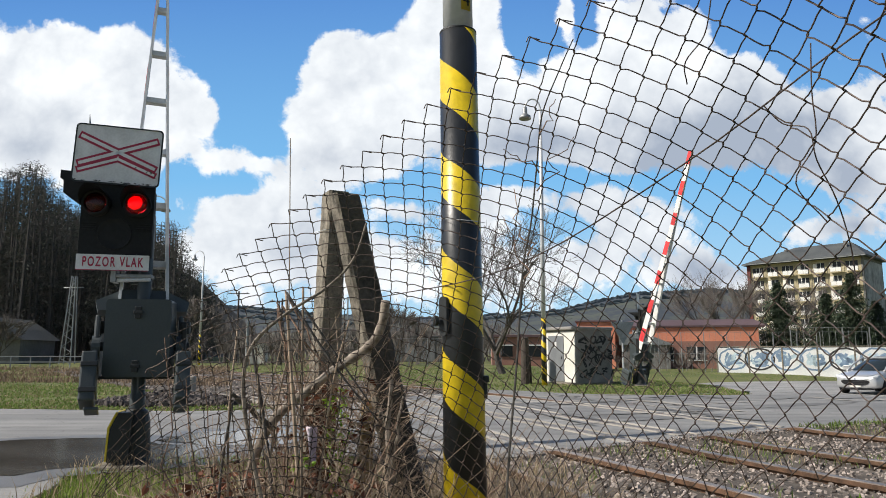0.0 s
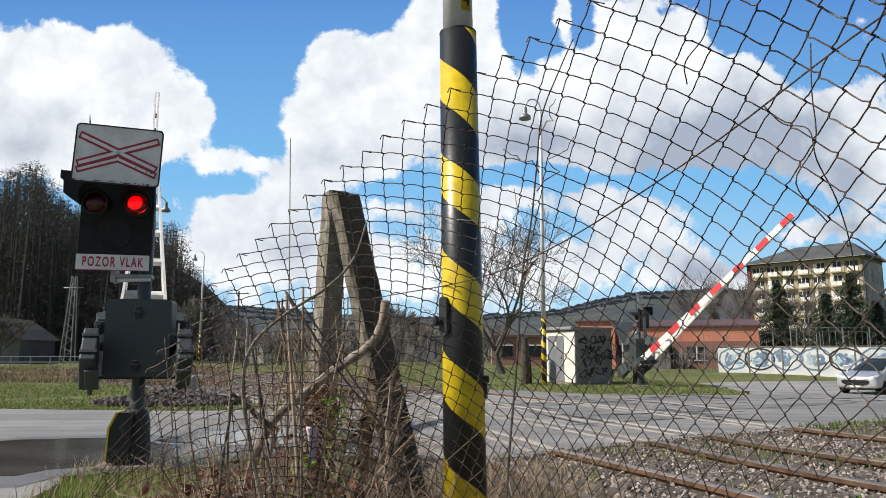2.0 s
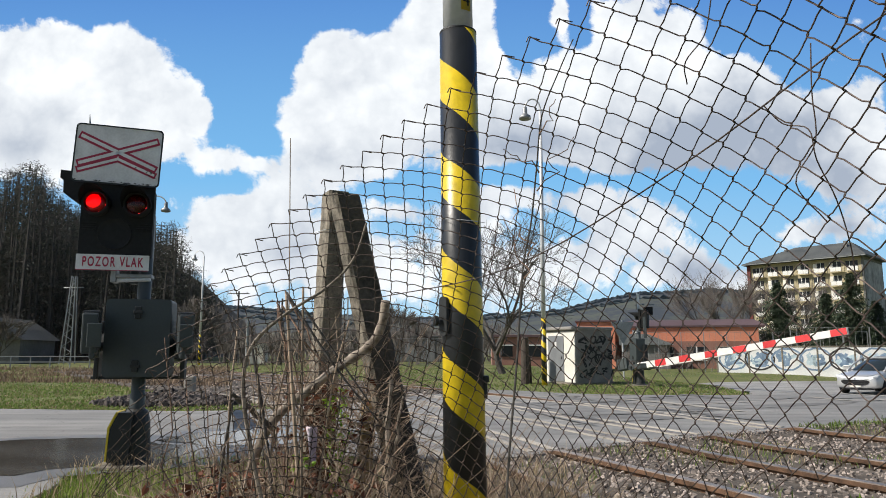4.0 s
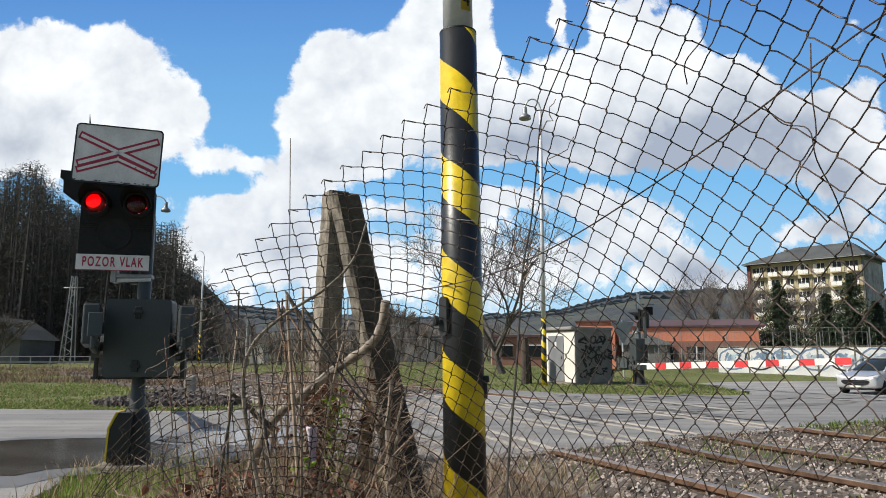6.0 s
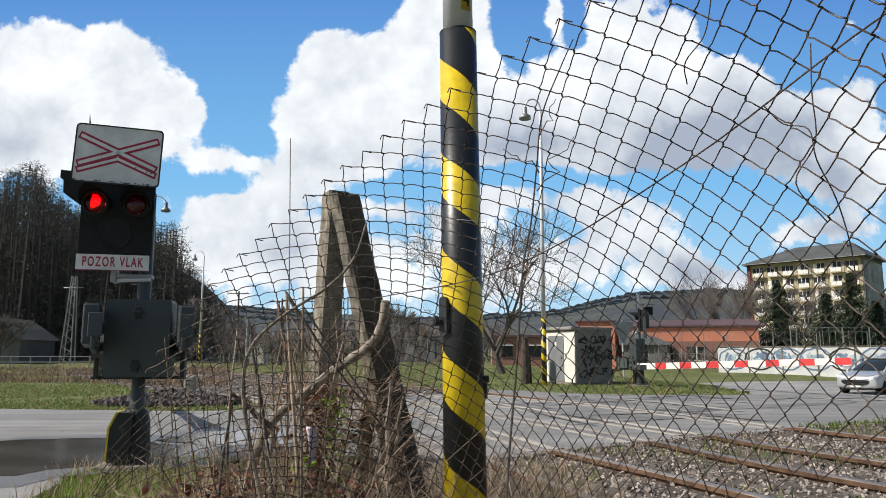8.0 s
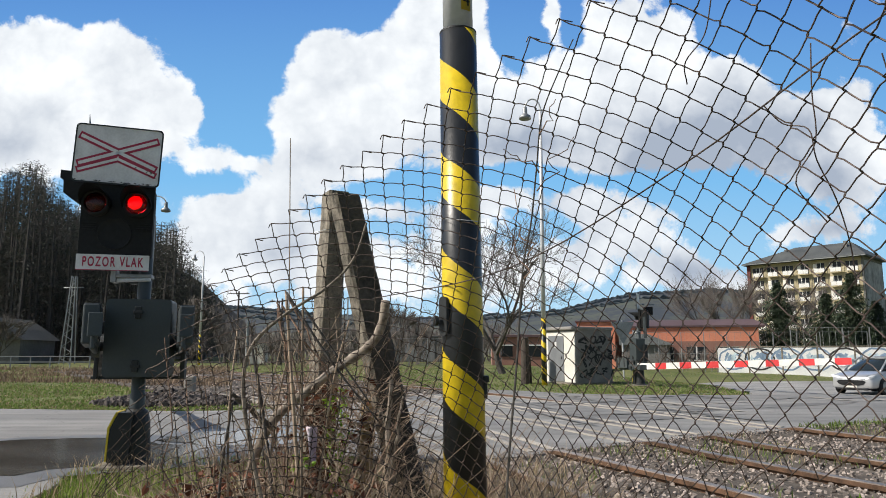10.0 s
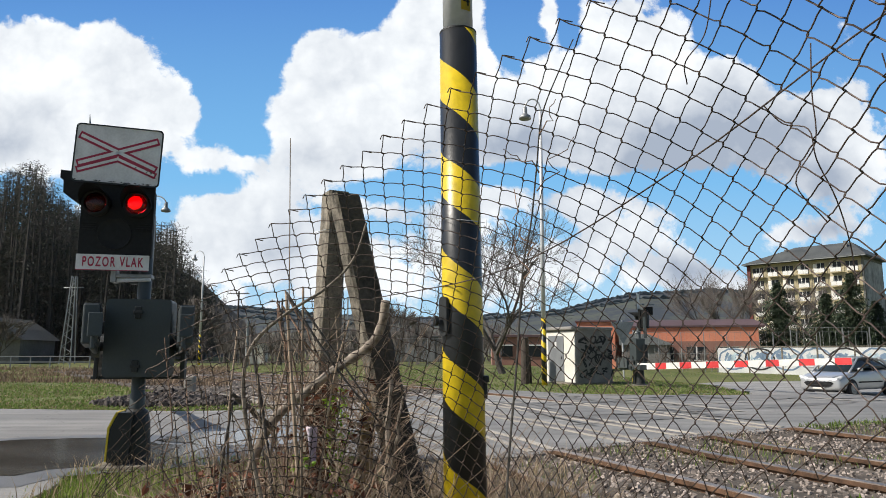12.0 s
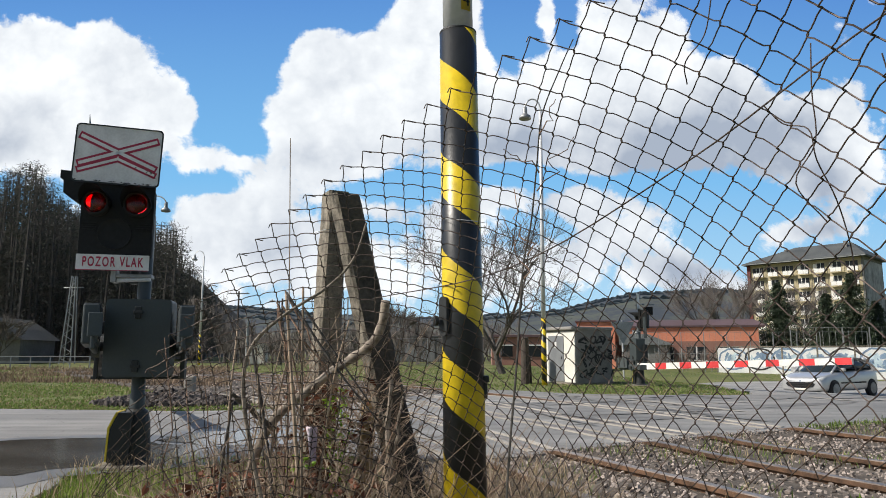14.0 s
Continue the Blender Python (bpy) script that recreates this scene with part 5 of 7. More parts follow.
def signal(m, label):
    t = thing("crossing_signal", m, label, "railway signal", "signals of the crossing")
    hx, up = -0.219, -0.027
    bm = slab(bmesh.new(), rounded(0.535, 0.60, 0.012), 0.05, pose(hx, -0.10, 1.945 + up))
    board = part("backboard", bm, M_black, t, "matt black signal backboard")
    bm = boxed((hx - 0.25, -0.05, 1.70), (hx + 0.25, 0.14, 2.20), 0.02)
    part("housing", bm, M_black, t)
    part("carrier", boxed((hx + 0.1, 0.02, 1.42), (hx + 0.26, 0.10, 2.0), 0.01), M_greybox, t)
    lamps = []
    for x in (-0.15, 0.15):
        bm = bmesh.new()
        sides = 28
        rings = [[bm.verts.new((hx + x + r * math.cos(2 * math.pi * s / sides), y, 2.06 + up + r * math.sin(2 * math.pi * s / sides))) for s in range(sides)] for r, y in ((0.098, -0.10), (0.098, -0.198), (0.082, -0.198), (0.078, -0.101))]
        for a, b in zip(rings, rings[1:]):
            for s in range(sides):
                bm.faces.new((a[s], a[(s + 1) % sides], b[(s + 1) % sides], b[s]))
        lamp = part("lamp_barrel", bm, M_black, t, "round black lamp barrel", True)
        # visor over the lamp
        bm = bmesh.new()
        inner, outer = [], []
        for s in range(19):
            a = radians(-12 + 204 * s / 18)
            dp = 0.30 * (0.35 + 0.65 * math.sin(max(0, min(math.pi, a))))
            inner.append(bm.verts.new((hx + x + 0.106 * math.cos(a), -0.10, 2.06 + up + 0.106 * math.sin(a))))
            outer.append(bm.verts.new((hx + x + 0.110 * math.cos(a), -0.10 - dp, 2.055 + up + 0.110 * math.sin(a))))
        for s in range(18):
            bm.faces.new((inner[s], inner[s + 1], outer[s + 1], outer[s]))
        bmesh.ops.solidify(bm, geom=bm.faces[:], thickness=0.003)
        part("visor", bm, M_black, lamp, "black half-round visor")
        bm = lathe(bmesh.new(), [(0.077, 0), (0.077, 0.004), (0.062, 0.012), (0.03, 0.018), (0.005, 0.020)], 28, pose(hx + x, -0.181, 2.06 + up, 90, 0, 0))
        part("lens", bm, M_lens, lamp, "red glass lens", True)
        lamps.append(lamp_ball("lamp_insert", t, hx + x, -0.113, 2.06 + up))
    bm = lathe(bmesh.new(), [(0.130, 0), (0.128, 0.008), (0.120, 0.009), (0.117, 0.003), (0.06, 0.010), (0.005, 0.013)], 28, pose(hx - 0.01, -0.10, 1.83 + up, 90, 0, 0))
    part("unlit_lens", bm, M_black, t, "dark unlit lower lens", True)
    for x in (-0.22, 0.22):
        for k in range(4):
            part("louvre", boxed((hx + x * 0.9 - 0.05, -0.108, 1.86 + up + 0.018 * k), (hx + x * 0.9 + 0.05, -0.099, 1.868 + up + 0.018 * k)), M_black, t)
    cross_board(t, pose(hx - 0.018, -0.13, 2.433, 0, 2.0, 0))
    # lettered plate
    plate = part("warning_plate", slab(bmesh.new(), rounded(0.53, 0.122, 0.004), 0.006, pose(hx - 0.005, -0.125, 1.572)), M_white, t, "white plate with dark red lettering")
    lettering("POZOR VLAK", 0.106, M_signred, plate, pose(hx - 0.005, -0.1265, 1.572, 90, 0, 0) @ Matrix.Diagonal((0.56, 1, 1, 1)), 1.3)
    part("plate_edge", boxed((hx - 0.265, -0.1275, 1.508), (hx + 0.255, -0.1255, 1.513)), M_signred, plate)
    part("spike", tubed([(hx - 0.245, -0.1, 2.64), (hx - 0.255, -0.1, 2.77)], [0.012, 0.002], 6), M_zinc, t)
    # second head turned to the side, seen by its hood
    bm = slab(bmesh.new(), [(-0.40, 2.345), (-0.18, 2.33), (-0.18, 2.10), (-0.28, 2.10), (-0.37, 2.16), (-0.375, 2.27), (-0.40, 2.28)], 0.26, pose(hx - 0.055, -0.02, up))
    part("side_hood", bm, M_black, t, "black hood of the side-facing lamp")
    return t, lamps


NEAR = pose(-2.40, 5.62, 0, 0, 0, 14)
near_barrier, near_arm = barrier(pose(-2.40, 5.62, 0, 0, 0, 12), "grey level-crossing barrier with ladder arm by the roadside")
near_signal, near_lamps = signal(NEAR, "black crossing light with twin red lamps and warning boards")
FAR = pose(5.42, 19.55, gz(5.42, 19.55) - 0.02, 0, 0, -84)
far_barrier, far_arm = barrier(FAR, "grey level-crossing barrier on the grass island")
far_signal, far_lamps = signal(FAR @ pose(0.05, 0.1, -0.12, 0, 0, -28), "black crossing light seen edge-on above the barrier")


# ---- street lamps ----
def street_lamp(m, label, reach=-0.62, top=7.1):
    t = thing("street_lamp", m, label, "street lamp", "street lamps")
    part("striped_foot", tubed([(0, 0, -0.1), (0, 0, 1.85)], [0.078, 0.074], 20), M_stripe, t, "yellow and black banded foot", True)
    part("pole", tubed([(0, 0, 1.83), (0, 0, 4.5), (0, 0, top)], [0.068, 0.058, 0.045], 16), M_galv, t, "grey steel pole", True)
    arc = [(reach * (1 - math.cos(radians(a))) / 2 * 1.0, 0, top + 0.34 * math.sin(radians(a))) for a in range(0, 171, 17)]
    part("bracket_arm", tubed(arc, 0.024, 8), M_galv, t)
    bm = lathe(bmesh.new(), [(0.02, 0.10), (0.06, 0.08), (0.07, 0.0), (0.07, -0.10), (0.09, -0.14), (0.17, -0.20), (0.185, -0.27), (0.17, -0.29), (0.10, -0.31)][::-1], 20, pose(reach * 0.99, 0, top))
    part("lamp_head", bm, M_zinc, t, "bell-shaped lamp head", True)
    return t


street_lamp(pose(2.86, 20.1, 0, 0, 0.3, 0), "grey street lamp with a yellow and black banded foot", -0.46, 8.05)
street_lamp(pose(-16.0, 46.5, 0.2), "slender grey street lamp before the wood", -0.62)
street_lamp(pose(-11.72, 27.0, -0.45, 0, 0, 180), "grey street lamp partly behind the signal", -0.84)


# ---- relay hut ----
def hut():
    t = thing("relay_hut", pose(3.83, 20.3, gz(3.8, 20.3) - 0.03, 0, 0, 35), "small cream concrete hut with graffiti on its side", "hut")
    # shell colour carries the shade, front wall colour the sunlight
    part("body", boxed((0, 0, 0), (1.5, 1.4, 1.60), 0.035, None, 3), M_hut_shade, t, "weathered concrete shell, grey deepened for shade")
    part("front_wall", boxed((-0.012, 0.05, 0.06), (0.02, 1.36, 1.52), 0.006), M_hutwall, t, "cream front, colour lightened for sunlight")
    part("roof", boxed((-0.10, -0.03, 1.56), (1.53, 1.44, 1.66), 0.03, None, 3), M_hut_shade, t)
    d = part("door", boxed((-0.03, 0.50, 0.08), (-0.008, 1.14, 1.40), 0.006), M_door, t, "grey steel door")
    part("notice", boxed((-0.034, 0.78, 1.05), (-0.029, 0.86, 1.22)), M_white, d, "small white notice")
    part("handle", boxed((-0.045, 0.56, 0.72), (-0.028, 0.60, 0.80), 0.004), M_darksteel, d)
    part("plinth", boxed((-0.06, -0.04, -0.05), (1.55, 1.45, 0.05), 0.01), M_concrete, t)
    rnd = random.Random(4)
    for k in range(24):
        x, z = 0.28 + 0.21 * (k % 6) + rnd.uniform(-0.05, 0.05), 0.35 + 0.30 * (k // 6) + rnd.uniform(-0.05, 0.05)
        pts = [(x + rnd.uniform(-0.17, 0.17), -0.003, z + rnd.uniform(-0.17, 0.17)) for _ in range(5)]
        bm = bmesh.new()
        line = spline(pts, 6)
        for a, b in zip(line, line[1:]):
            if (b - a).length > 1e-4:
                bar(bm, (a.x, a.z), (b.x, b.z), rnd.uniform(0.03, 0.05), -0.006 - 0.0006 * k, 0.0)
        part("graffiti_stroke", bm, M_spray, t, "black sprayed scrawl")


hut()
stump = thing("timber_post", pose(2.42, 20.9, 0), "dark weathered timber post in the grass", "post")
bm = lathe(bmesh.new(), [(0.13, -0.05), (0.12, 0.4), (0.115, 1.2), (0.105, 1.32), (0.03, 1.34)], 12)
part("shaft", bm, M_timber, stump)
part("brace", rough_bar([(0.14, 0.1, -0.05), (0.12, 0.1, 0.75)], 0.13, 0.10, 0.12, 4), M_timber, stump)


def road_sign():
    t = thing("road_sign", pose(6.35, 25.0, gz(6.35, 25) - 0.03, 0, 0, 12), "triangular road sign seen from behind", "road sign")
    part("pole", tubed([(0, 0, 0), (0, 0, 2.05)], 0.03, 10), M_galv, t)
    part("plate", slab(bmesh.new(), [(-0.45, 2.0), (0.45, 2.0), (0.04, 1.25), (-0.04, 1.25)], 0.02, pose(0, -0.06, 0)), M_zinc, t, "plain grey back of the plate")
    part("clamp", boxed((-0.06, -0.045, 1.7), (0.06, 0.03, 1.75), 0.004), M_galv, t)


road_sign()


# ---- silver hatchback ----
M_headlight = mat("clear_headlight", (0.62, 0.64, 0.66), (0.85, 0.86, 0.87), 12, 0.12, 0.1)


def bent(bm, side=1):
    """Sweeps a panel of the nose back towards the wings."""
    for v in bm.verts:
        v.co.y *= side
        v.co.x -= 0.08 * v.co.y ** 2 + 0.8 * max(0, abs(v.co.y) - 0.5) ** 2
    return bm


def car():
    t = thing("car", pose(13.9, 25.6, -0.7), "small silver hatchback waiting before the lowered barrier", "car")
    # x runs to the front, y to its left; lower body as stations along x
    st = [(-2.00, 0.62, 0.42, 0.80), (-1.93, 0.78, 0.30, 0.95), (-1.6, 0.85, 0.22, 1.00), (-0.9, 0.87, 0.20, 0.97), (0.0, 0.87, 0.20, 0.95), (0.75, 0.87, 0.20, 0.93), (1.15, 0.87, 0.20, 0.92), (1.60, 0.85, 0.20, 0.84), (1.90, 0.80, 0.20, 0.74), (2.03, 0.72, 0.22, 0.66)]
    bm = bmesh.new()
    rings = []
    for x, hw, z0, z1 in st:
        zm = z0 + (z1 - z0) * 0.55
        rings.append([bm.verts.new((x, s * w, z)) for s, w, z in ((-1, hw * 0.90, z0), (-1, hw, z0 + 0.10), (-1, hw * 1.0, zm), (-1, hw * 0.95, z1 - 0.05), (-1, hw * 0.80, z1), (1, hw * 0.80, z1), (1, hw * 0.95, z1 - 0.05), (1, hw, zm), (1, hw, z0 + 0.10), (1, hw * 0.90, z0))])
    for a, b in zip(rings, rings[1:]):
        for k in range(10):
            bm.faces.new((a[k], a[(k + 1) % 10], b[(k + 1) % 10], b[k]))
    bm.faces.new(rings[0][::-1]); bm.faces.new(rings[-1])
    body = part("body", bm, M_carpaint, t, "silver metallic body", True)
    body.modifiers.new("round", "SUBSURF").levels = 2
    body.modifiers["round"].render_levels = 2
    # cabin
    bm = bmesh.new()
    cab = [(-1.92, 0.70, 0.93, 0.95), (-1.70, 0.70, 0.93, 1.30), (-1.25, 0.72, 0.93, 1.43), (-0.5, 0.73, 0.93, 1.47), (0.15, 0.73, 0.92, 1.43), (0.55, 0.72, 0.91, 1.27), (1.25, 0.70, 0.86, 0.88)]
    rings = []
    for x, hw, z0, z1 in cab:
        top = hw * (0.62 + 0.20 * (1.5 - z1))
        rings.append([bm.verts.new((x, s * w, z)) for s, w, z in ((-1, hw * 1.06, z0), (-1, (hw * 1.06 + top) / 2 * 1.03, (z0 + z1) / 2), (-1, top, z1), (1, top, z1), (1, (hw * 1.06 + top) / 2 * 1.03, (z0 + z1) / 2), (1, hw * 1.06, z0))])
    for a, b in zip(rings, rings[1:]):
        for k in range(6):
            bm.faces.new((a[k], a[(k + 1) % 6], b[(k + 1) % 6], b[k]))
    bm.faces.new(rings[0][::-1]); bm.faces.new(rings[-1])
    cabin = part("glasshouse", bm, M_carglass, t, "dark tinted windows", True)
    cabin.modifiers.new("round", "SUBSURF").levels = 1
    # roof skin and pillars over the glass
    bm = bmesh.new()
    rows = []
    for x, z, hw in ((-1.78, 1.30, 0.50), (-1.3, 1.435, 0.52), (-0.5, 1.478, 0.53), (0.1, 1.45, 0.52), (0.30, 1.385, 0.52)):
        rows.append([bm.verts.new((x, hw * k / 3, z - 0.03 * (k / 3) ** 2)) for k in (-3, -1.5, 0, 1.5, 3)])
    for a, b in zip(rows, rows[1:]):
        for k in range(4):
            bm.faces.new((a[k], a[k + 1], b[k + 1], b[k]))
    bmesh.ops.solidify(bm, geom=bm.faces[:], thickness=0.03)
    part("roof", bm, M_carpaint, t, "", True)
    for s in (-1, 1):
        part("front_pillar", tubed(spline([(1.20, s * 0.72, 0.88), (0.70, s * 0.66, 1.18), (0.20, s * 0.54, 1.42)], 4), 0.035, 8), M_carpaint, t, "", True)
        part("centre_pillar", tubed([(-0.45, s * 0.76, 0.92), (-0.50, s * 0.56, 1.44)], 0.035, 8), M_plastic, t)
        part("rear_pillar", tubed(spline([(-1.75, s * 0.74, 0.92), (-1.62, s * 0.66, 1.2), (-1.35, s * 0.53, 1.41)], 4), 0.075, 8), M_carpaint, t, "", True)
        # wing mirror
        bm = boxed((0.70, s * 0.84, 0.93), (0.86, s * 1.00, 1.06), 0.04, None, 3)
        part("wing_mirror", bm, M_carpaint, t)
        # lamps, door seams, sill and handle
        bm = bent(slab(bmesh.new(), [(0.34, 0.605), (0.50, 0.565), (0.74, 0.60), (0.83, 0.765), (0.62, 0.745), (0.42, 0.675)], 0.25, pose(2.03, 0, 0, 0, 0, 90)), s)
        part("headlight", bm, M_headlight, t, "clear headlamp", True)
        part("rub_strip", boxed((-0.85, s * 0.875 - 0.008, 0.50), (0.85, s * 0.875 + 0.008, 0.55), 0.004), M_plastic, t)
        part("door_handle", boxed((-0.45, s * 0.875 - 0.012, 0.80), (-0.25, s * 0.875 + 0.012, 0.835), 0.008), M_carpaint, t)
        part("fog_lamp", lathe(bmesh.new(), [(0.05, 0), (0.05, 0.02), (0.02, 0.03)], 12, pose(1.96, s * 0.60, 0.33, 0, 90, 0)), M_chrome, t)
    part("grille", bent(slab(bmesh.new(), [(-0.56, 0.50), (-0.44, 0.555), (0.44, 0.555), (0.56, 0.50), (0.46, 0.39), (0.28, 0.345), (-0.28, 0.345), (-0.46, 0.39)], 0.15, pose(2.055, 0, 0, 0, 0, 90))), M_plastic, t, "wide black grille")
    for z in (0.42, 0.48):
        part("grille_bar", bent(slab(bmesh.new(), [(-0.44, z), (0, z), (0.44, z), (0.44, z + 0.012), (0, z + 0.012), (-0.44, z + 0.012)], 0.02, pose(2.062, 0, 0, 0, 0, 90))), M_darksteel, t)
    part("lower_bumper", boxed((1.75, -0.60, 0.17), (2.0, 0.60, 0.235), 0.03), M_plastic, t)
    part("badge", lathe(bmesh.new(), [(0.05, 0), (0.04, 0.012)], 12, pose(2.0, 0, 0.585, 0, 80, 0)), M_chrome, t)
    part("plate_panel", boxed((2.025, -0.22, 0.275), (2.042, 0.22, 0.345), 0.003), M_hutwall, t, "plain white plate")
    wheels = []
    for x in (1.27, -1.27):
        for s in (-1, 1):
            w = new("wheel")
            w.parent = t
            w.matrix_basis = pose(x, s * 0.77, 0.30)
            arch = lathe(bmesh.new(), [(0.33, -0.06), (0.345, 0.0), (0.33, 0.06)], 24, pose(x, s * 0.81, 0.31, 90, 0, 0))
            part("wheel_arch", arch, M_plastic, t, "dark wheel arch")
            bm = lathe(bmesh.new(), [(0.20, -0.09), (0.285, -0.09), (0.30, -0.06), (0.30, 0.06), (0.285, 0.09), (0.20, 0.09)], 28, pose(0, s * 0.045, 0, 90, 0, 0))
            tyre = part("tyre", bm, M_tyre, w, "", True)
            bm = lathe(bmesh.new(), [(0.205, -0.02), (0.205, 0.02), (0.19, 0.02)], 28, pose(0, s * 0.125, 0, 90, 0, 0))
            for q in range(9):
                a = 2 * math.pi * q / 9
                box(bm, (-0.022, -0.012, 0.0), (0.022, 0.012, 0.20), 0.0, pose(0, s * 0.14, 0) @ Matrix.Rotation(a, 4, "Y"))
            part("wheel_trim", bm, M_zinc, w, "grey wheel trim")
            wheels.append(w)
    return t, wheels


silver_car, car_wheels = car()


# ---- painted panel wall ----
def graffiti_wall():
    t = thing("panel_wall", pose(18.2, 47.0, -0.36, 0, 0, -38), "white concrete panel wall covered in bubble graffiti", "wall")
    for k in range(8):
        part("panel", boxed((2.0 * k + 0.01, 0, -0.3), (2.0 * k + 1.99, 0.12, 1.56), 0.01), M_wallwhite, t)
        part("post", boxed((2.0 * k - 0.08, -0.03, -0.3), (2.0 * k + 0.008, 0.16, 1.60), 0.01), M_concrete, t)
    part("coping", boxed((-0.1, -0.04, 1.605), (16.1, 0.17, 1.66), 0.01), M_concrete, t)
    rnd = random.Random(8)
    for k in range(9):
        cx, cz = 1.0 + 1.62 * k, 0.84
        bm = bmesh.new()
        ring = [(cx + (0.88 + 0.1 * noise.noise((k, s * 0.7, 0))) * math.cos(2 * math.pi * s / 26), cz + (0.66 + 0.08 * noise.noise((k, s * 0.7, 5))) * math.sin(2 * math.pi * s / 26)) for s in range(26)]
        for a, b in zip(ring, ring[1:] + ring[:1]):
            bar(bm, a, b, 0.11, -0.008 - 0.0007 * k, -0.001)
        part("graffiti_outline", bm, M_spray if k % 3 == 1 else M_blue, t, "dark sprayed outline")
        for q in range(7):
            bm = bmesh.new()
            pts = spline([(cx + rnd.uniform(-0.55, 0.55), 0, cz + rnd.uniform(-0.45, 0.45)) for _ in range(4)], 5)
            for a, b in zip(pts, pts[1:]):
                if (b - a).length > 1e-3:
                    bar(bm, (a.x, a.z), (b.x, b.z), rnd.uniform(0.08, 0.22), -0.006 + 0.0008 * q - 0.0001 * k, -0.0006)
            part("graffiti_fill", bm, rnd.choice((M_blue, M_paleblue, M_blue, M_paleblue)), t, "faded blue spray shape")


graffiti_wall()


# ---- apartment block ----
def apartments():
    t = thing("apartment_block", pose(65.9, 150, 0.05, 0, 0, -46), "cream apartment block with white balconies and dark hipped roof", "apartment building")
    W, D, S, B, N = 21.9, 13.0, 2.76, 7, 7
    H = N * S
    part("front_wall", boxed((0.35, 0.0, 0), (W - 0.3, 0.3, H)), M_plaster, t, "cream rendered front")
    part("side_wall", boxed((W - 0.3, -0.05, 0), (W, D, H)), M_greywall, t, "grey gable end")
    part("side_wall", boxed((-0.3, -0.35, 0), (0.35, D, H)), M_rust_paint, t, "dark red cladding")
    part("back_wall", boxed((0.35, D - 0.3, 0), (W - 0.3, D, H)), M_plaster, t)
    bm = bmesh.new()
    o = 0.9
    lo = [bm.verts.new(v) for v in ((-o, -o - 0.5, H), (W + o, -o - 0.5, H), (W + o, D + o, H), (-o, D + o, H))]
    hi = [bm.verts.new(v.co + Vector((0, 0, 0.3))) for v in lo]
    r = [bm.verts.new(v) for v in ((7.5, D / 2, H + 3.9), (W - 3.5, D / 2, H + 3.9))]
    for k in range(4):
        bm.faces.new((lo[k], lo[(k + 1) % 4], hi[(k + 1) % 4], hi[k]))
    bm.faces.new(lo[::-1])
    bm.faces.new((hi[0], hi[1], r[1], r[0])); bm.faces.new((hi[1], hi[2], r[1])); bm.faces.new((hi[2], hi[3], r[0], r[1])); bm.faces.new((hi[3], hi[0], r[0]))
    roof = part("roof", bm, M_roof, t, "dark grey hipped roof")
    part("chimney", boxed((W - 4.2, 3.6, H + 1.0), (W - 3.6, 4.2, H + 3.9), 0.03), M_greywall, roof)
    part("chimney", boxed((6.0, 4.2, H + 1.0), (6.5, 4.7, H + 3.4), 0.03), M_greywall, roof)
    part("gutter", boxed((-0.9, -1.5, H + 0.05), (W + 0.9, -1.41, H + 0.18)), M_zinc, roof)
    bw = (W - 0.9) / B
    rnd = random.Random(62)
    for s in range(1, N):
        for b in range(B):
            x0, z0 = 0.5 + b * bw, s * S
            w = part("window", boxed((x0 + 0.35, -0.06, z0 + 0.85), (x0 + 1.75, 0.02, z0 + 2.1)), M_window, t)
            part("window_frame", boxed((x0 + 1.02, -0.09, z0 + 0.85), (x0 + 1.10, -0.055, z0 + 2.1)), M_white, w)
            if rnd.random() < 0.35:
                part("curtain", boxed((x0 + 0.38, -0.075, z0 + 0.9), (x0 + 0.95, -0.062, z0 + 2.05)), M_hutwall, w, "pale curtain")
            w2 = part("balcony_door", boxed((x0 + 1.85, -0.06, z0 + 0.1), (x0 + 2.5, 0.02, z0 + 2.1)), M_window, t)
            part("door_frame", boxed((x0 + 1.75, -0.09, z0 + 0.1), (x0 + 1.86, -0.01, z0 + 2.2)), M_white, w2)
            bal = part("balcony", boxed((x0 + 0.75, -1.0, z0 - 0.08), (x0 + 2.75, -0.005, z0 + 0.08)), M_plaster, t)
            for q in range(2):
                part("parapet", boxed((x0 + 0.78 + 0.99 * q, -1.0, z0 + 0.14), (x0 + 1.73 + 0.99 * q, -0.94, z0 + 0.92), 0.02), M_white, bal, "white balcony panel")
            part("railing", boxed((x0 + 0.75, -1.02, z0 + 0.98), (x0 + 2.75, -0.95, z0 + 1.04)), M_zinc, bal)
    for b in range(1, B):
        part("downpipe", boxed((0.42 + b * bw, -0.1, 0), (0.52 + b * bw, -0.005, H - 0.01)), M_plaster, t)
    part("mural", boxed((W + 0.01, 0.6, 6.5), (W + 0.05, D - 0.6, H - 0.6)), mat("grey_mural", (0.16, 0.16, 0.175), (0.6, 0.6, 0.62), 0.35, 0.8, 0.0, fine=1.2), t, "large grey mural panel")


apartments()


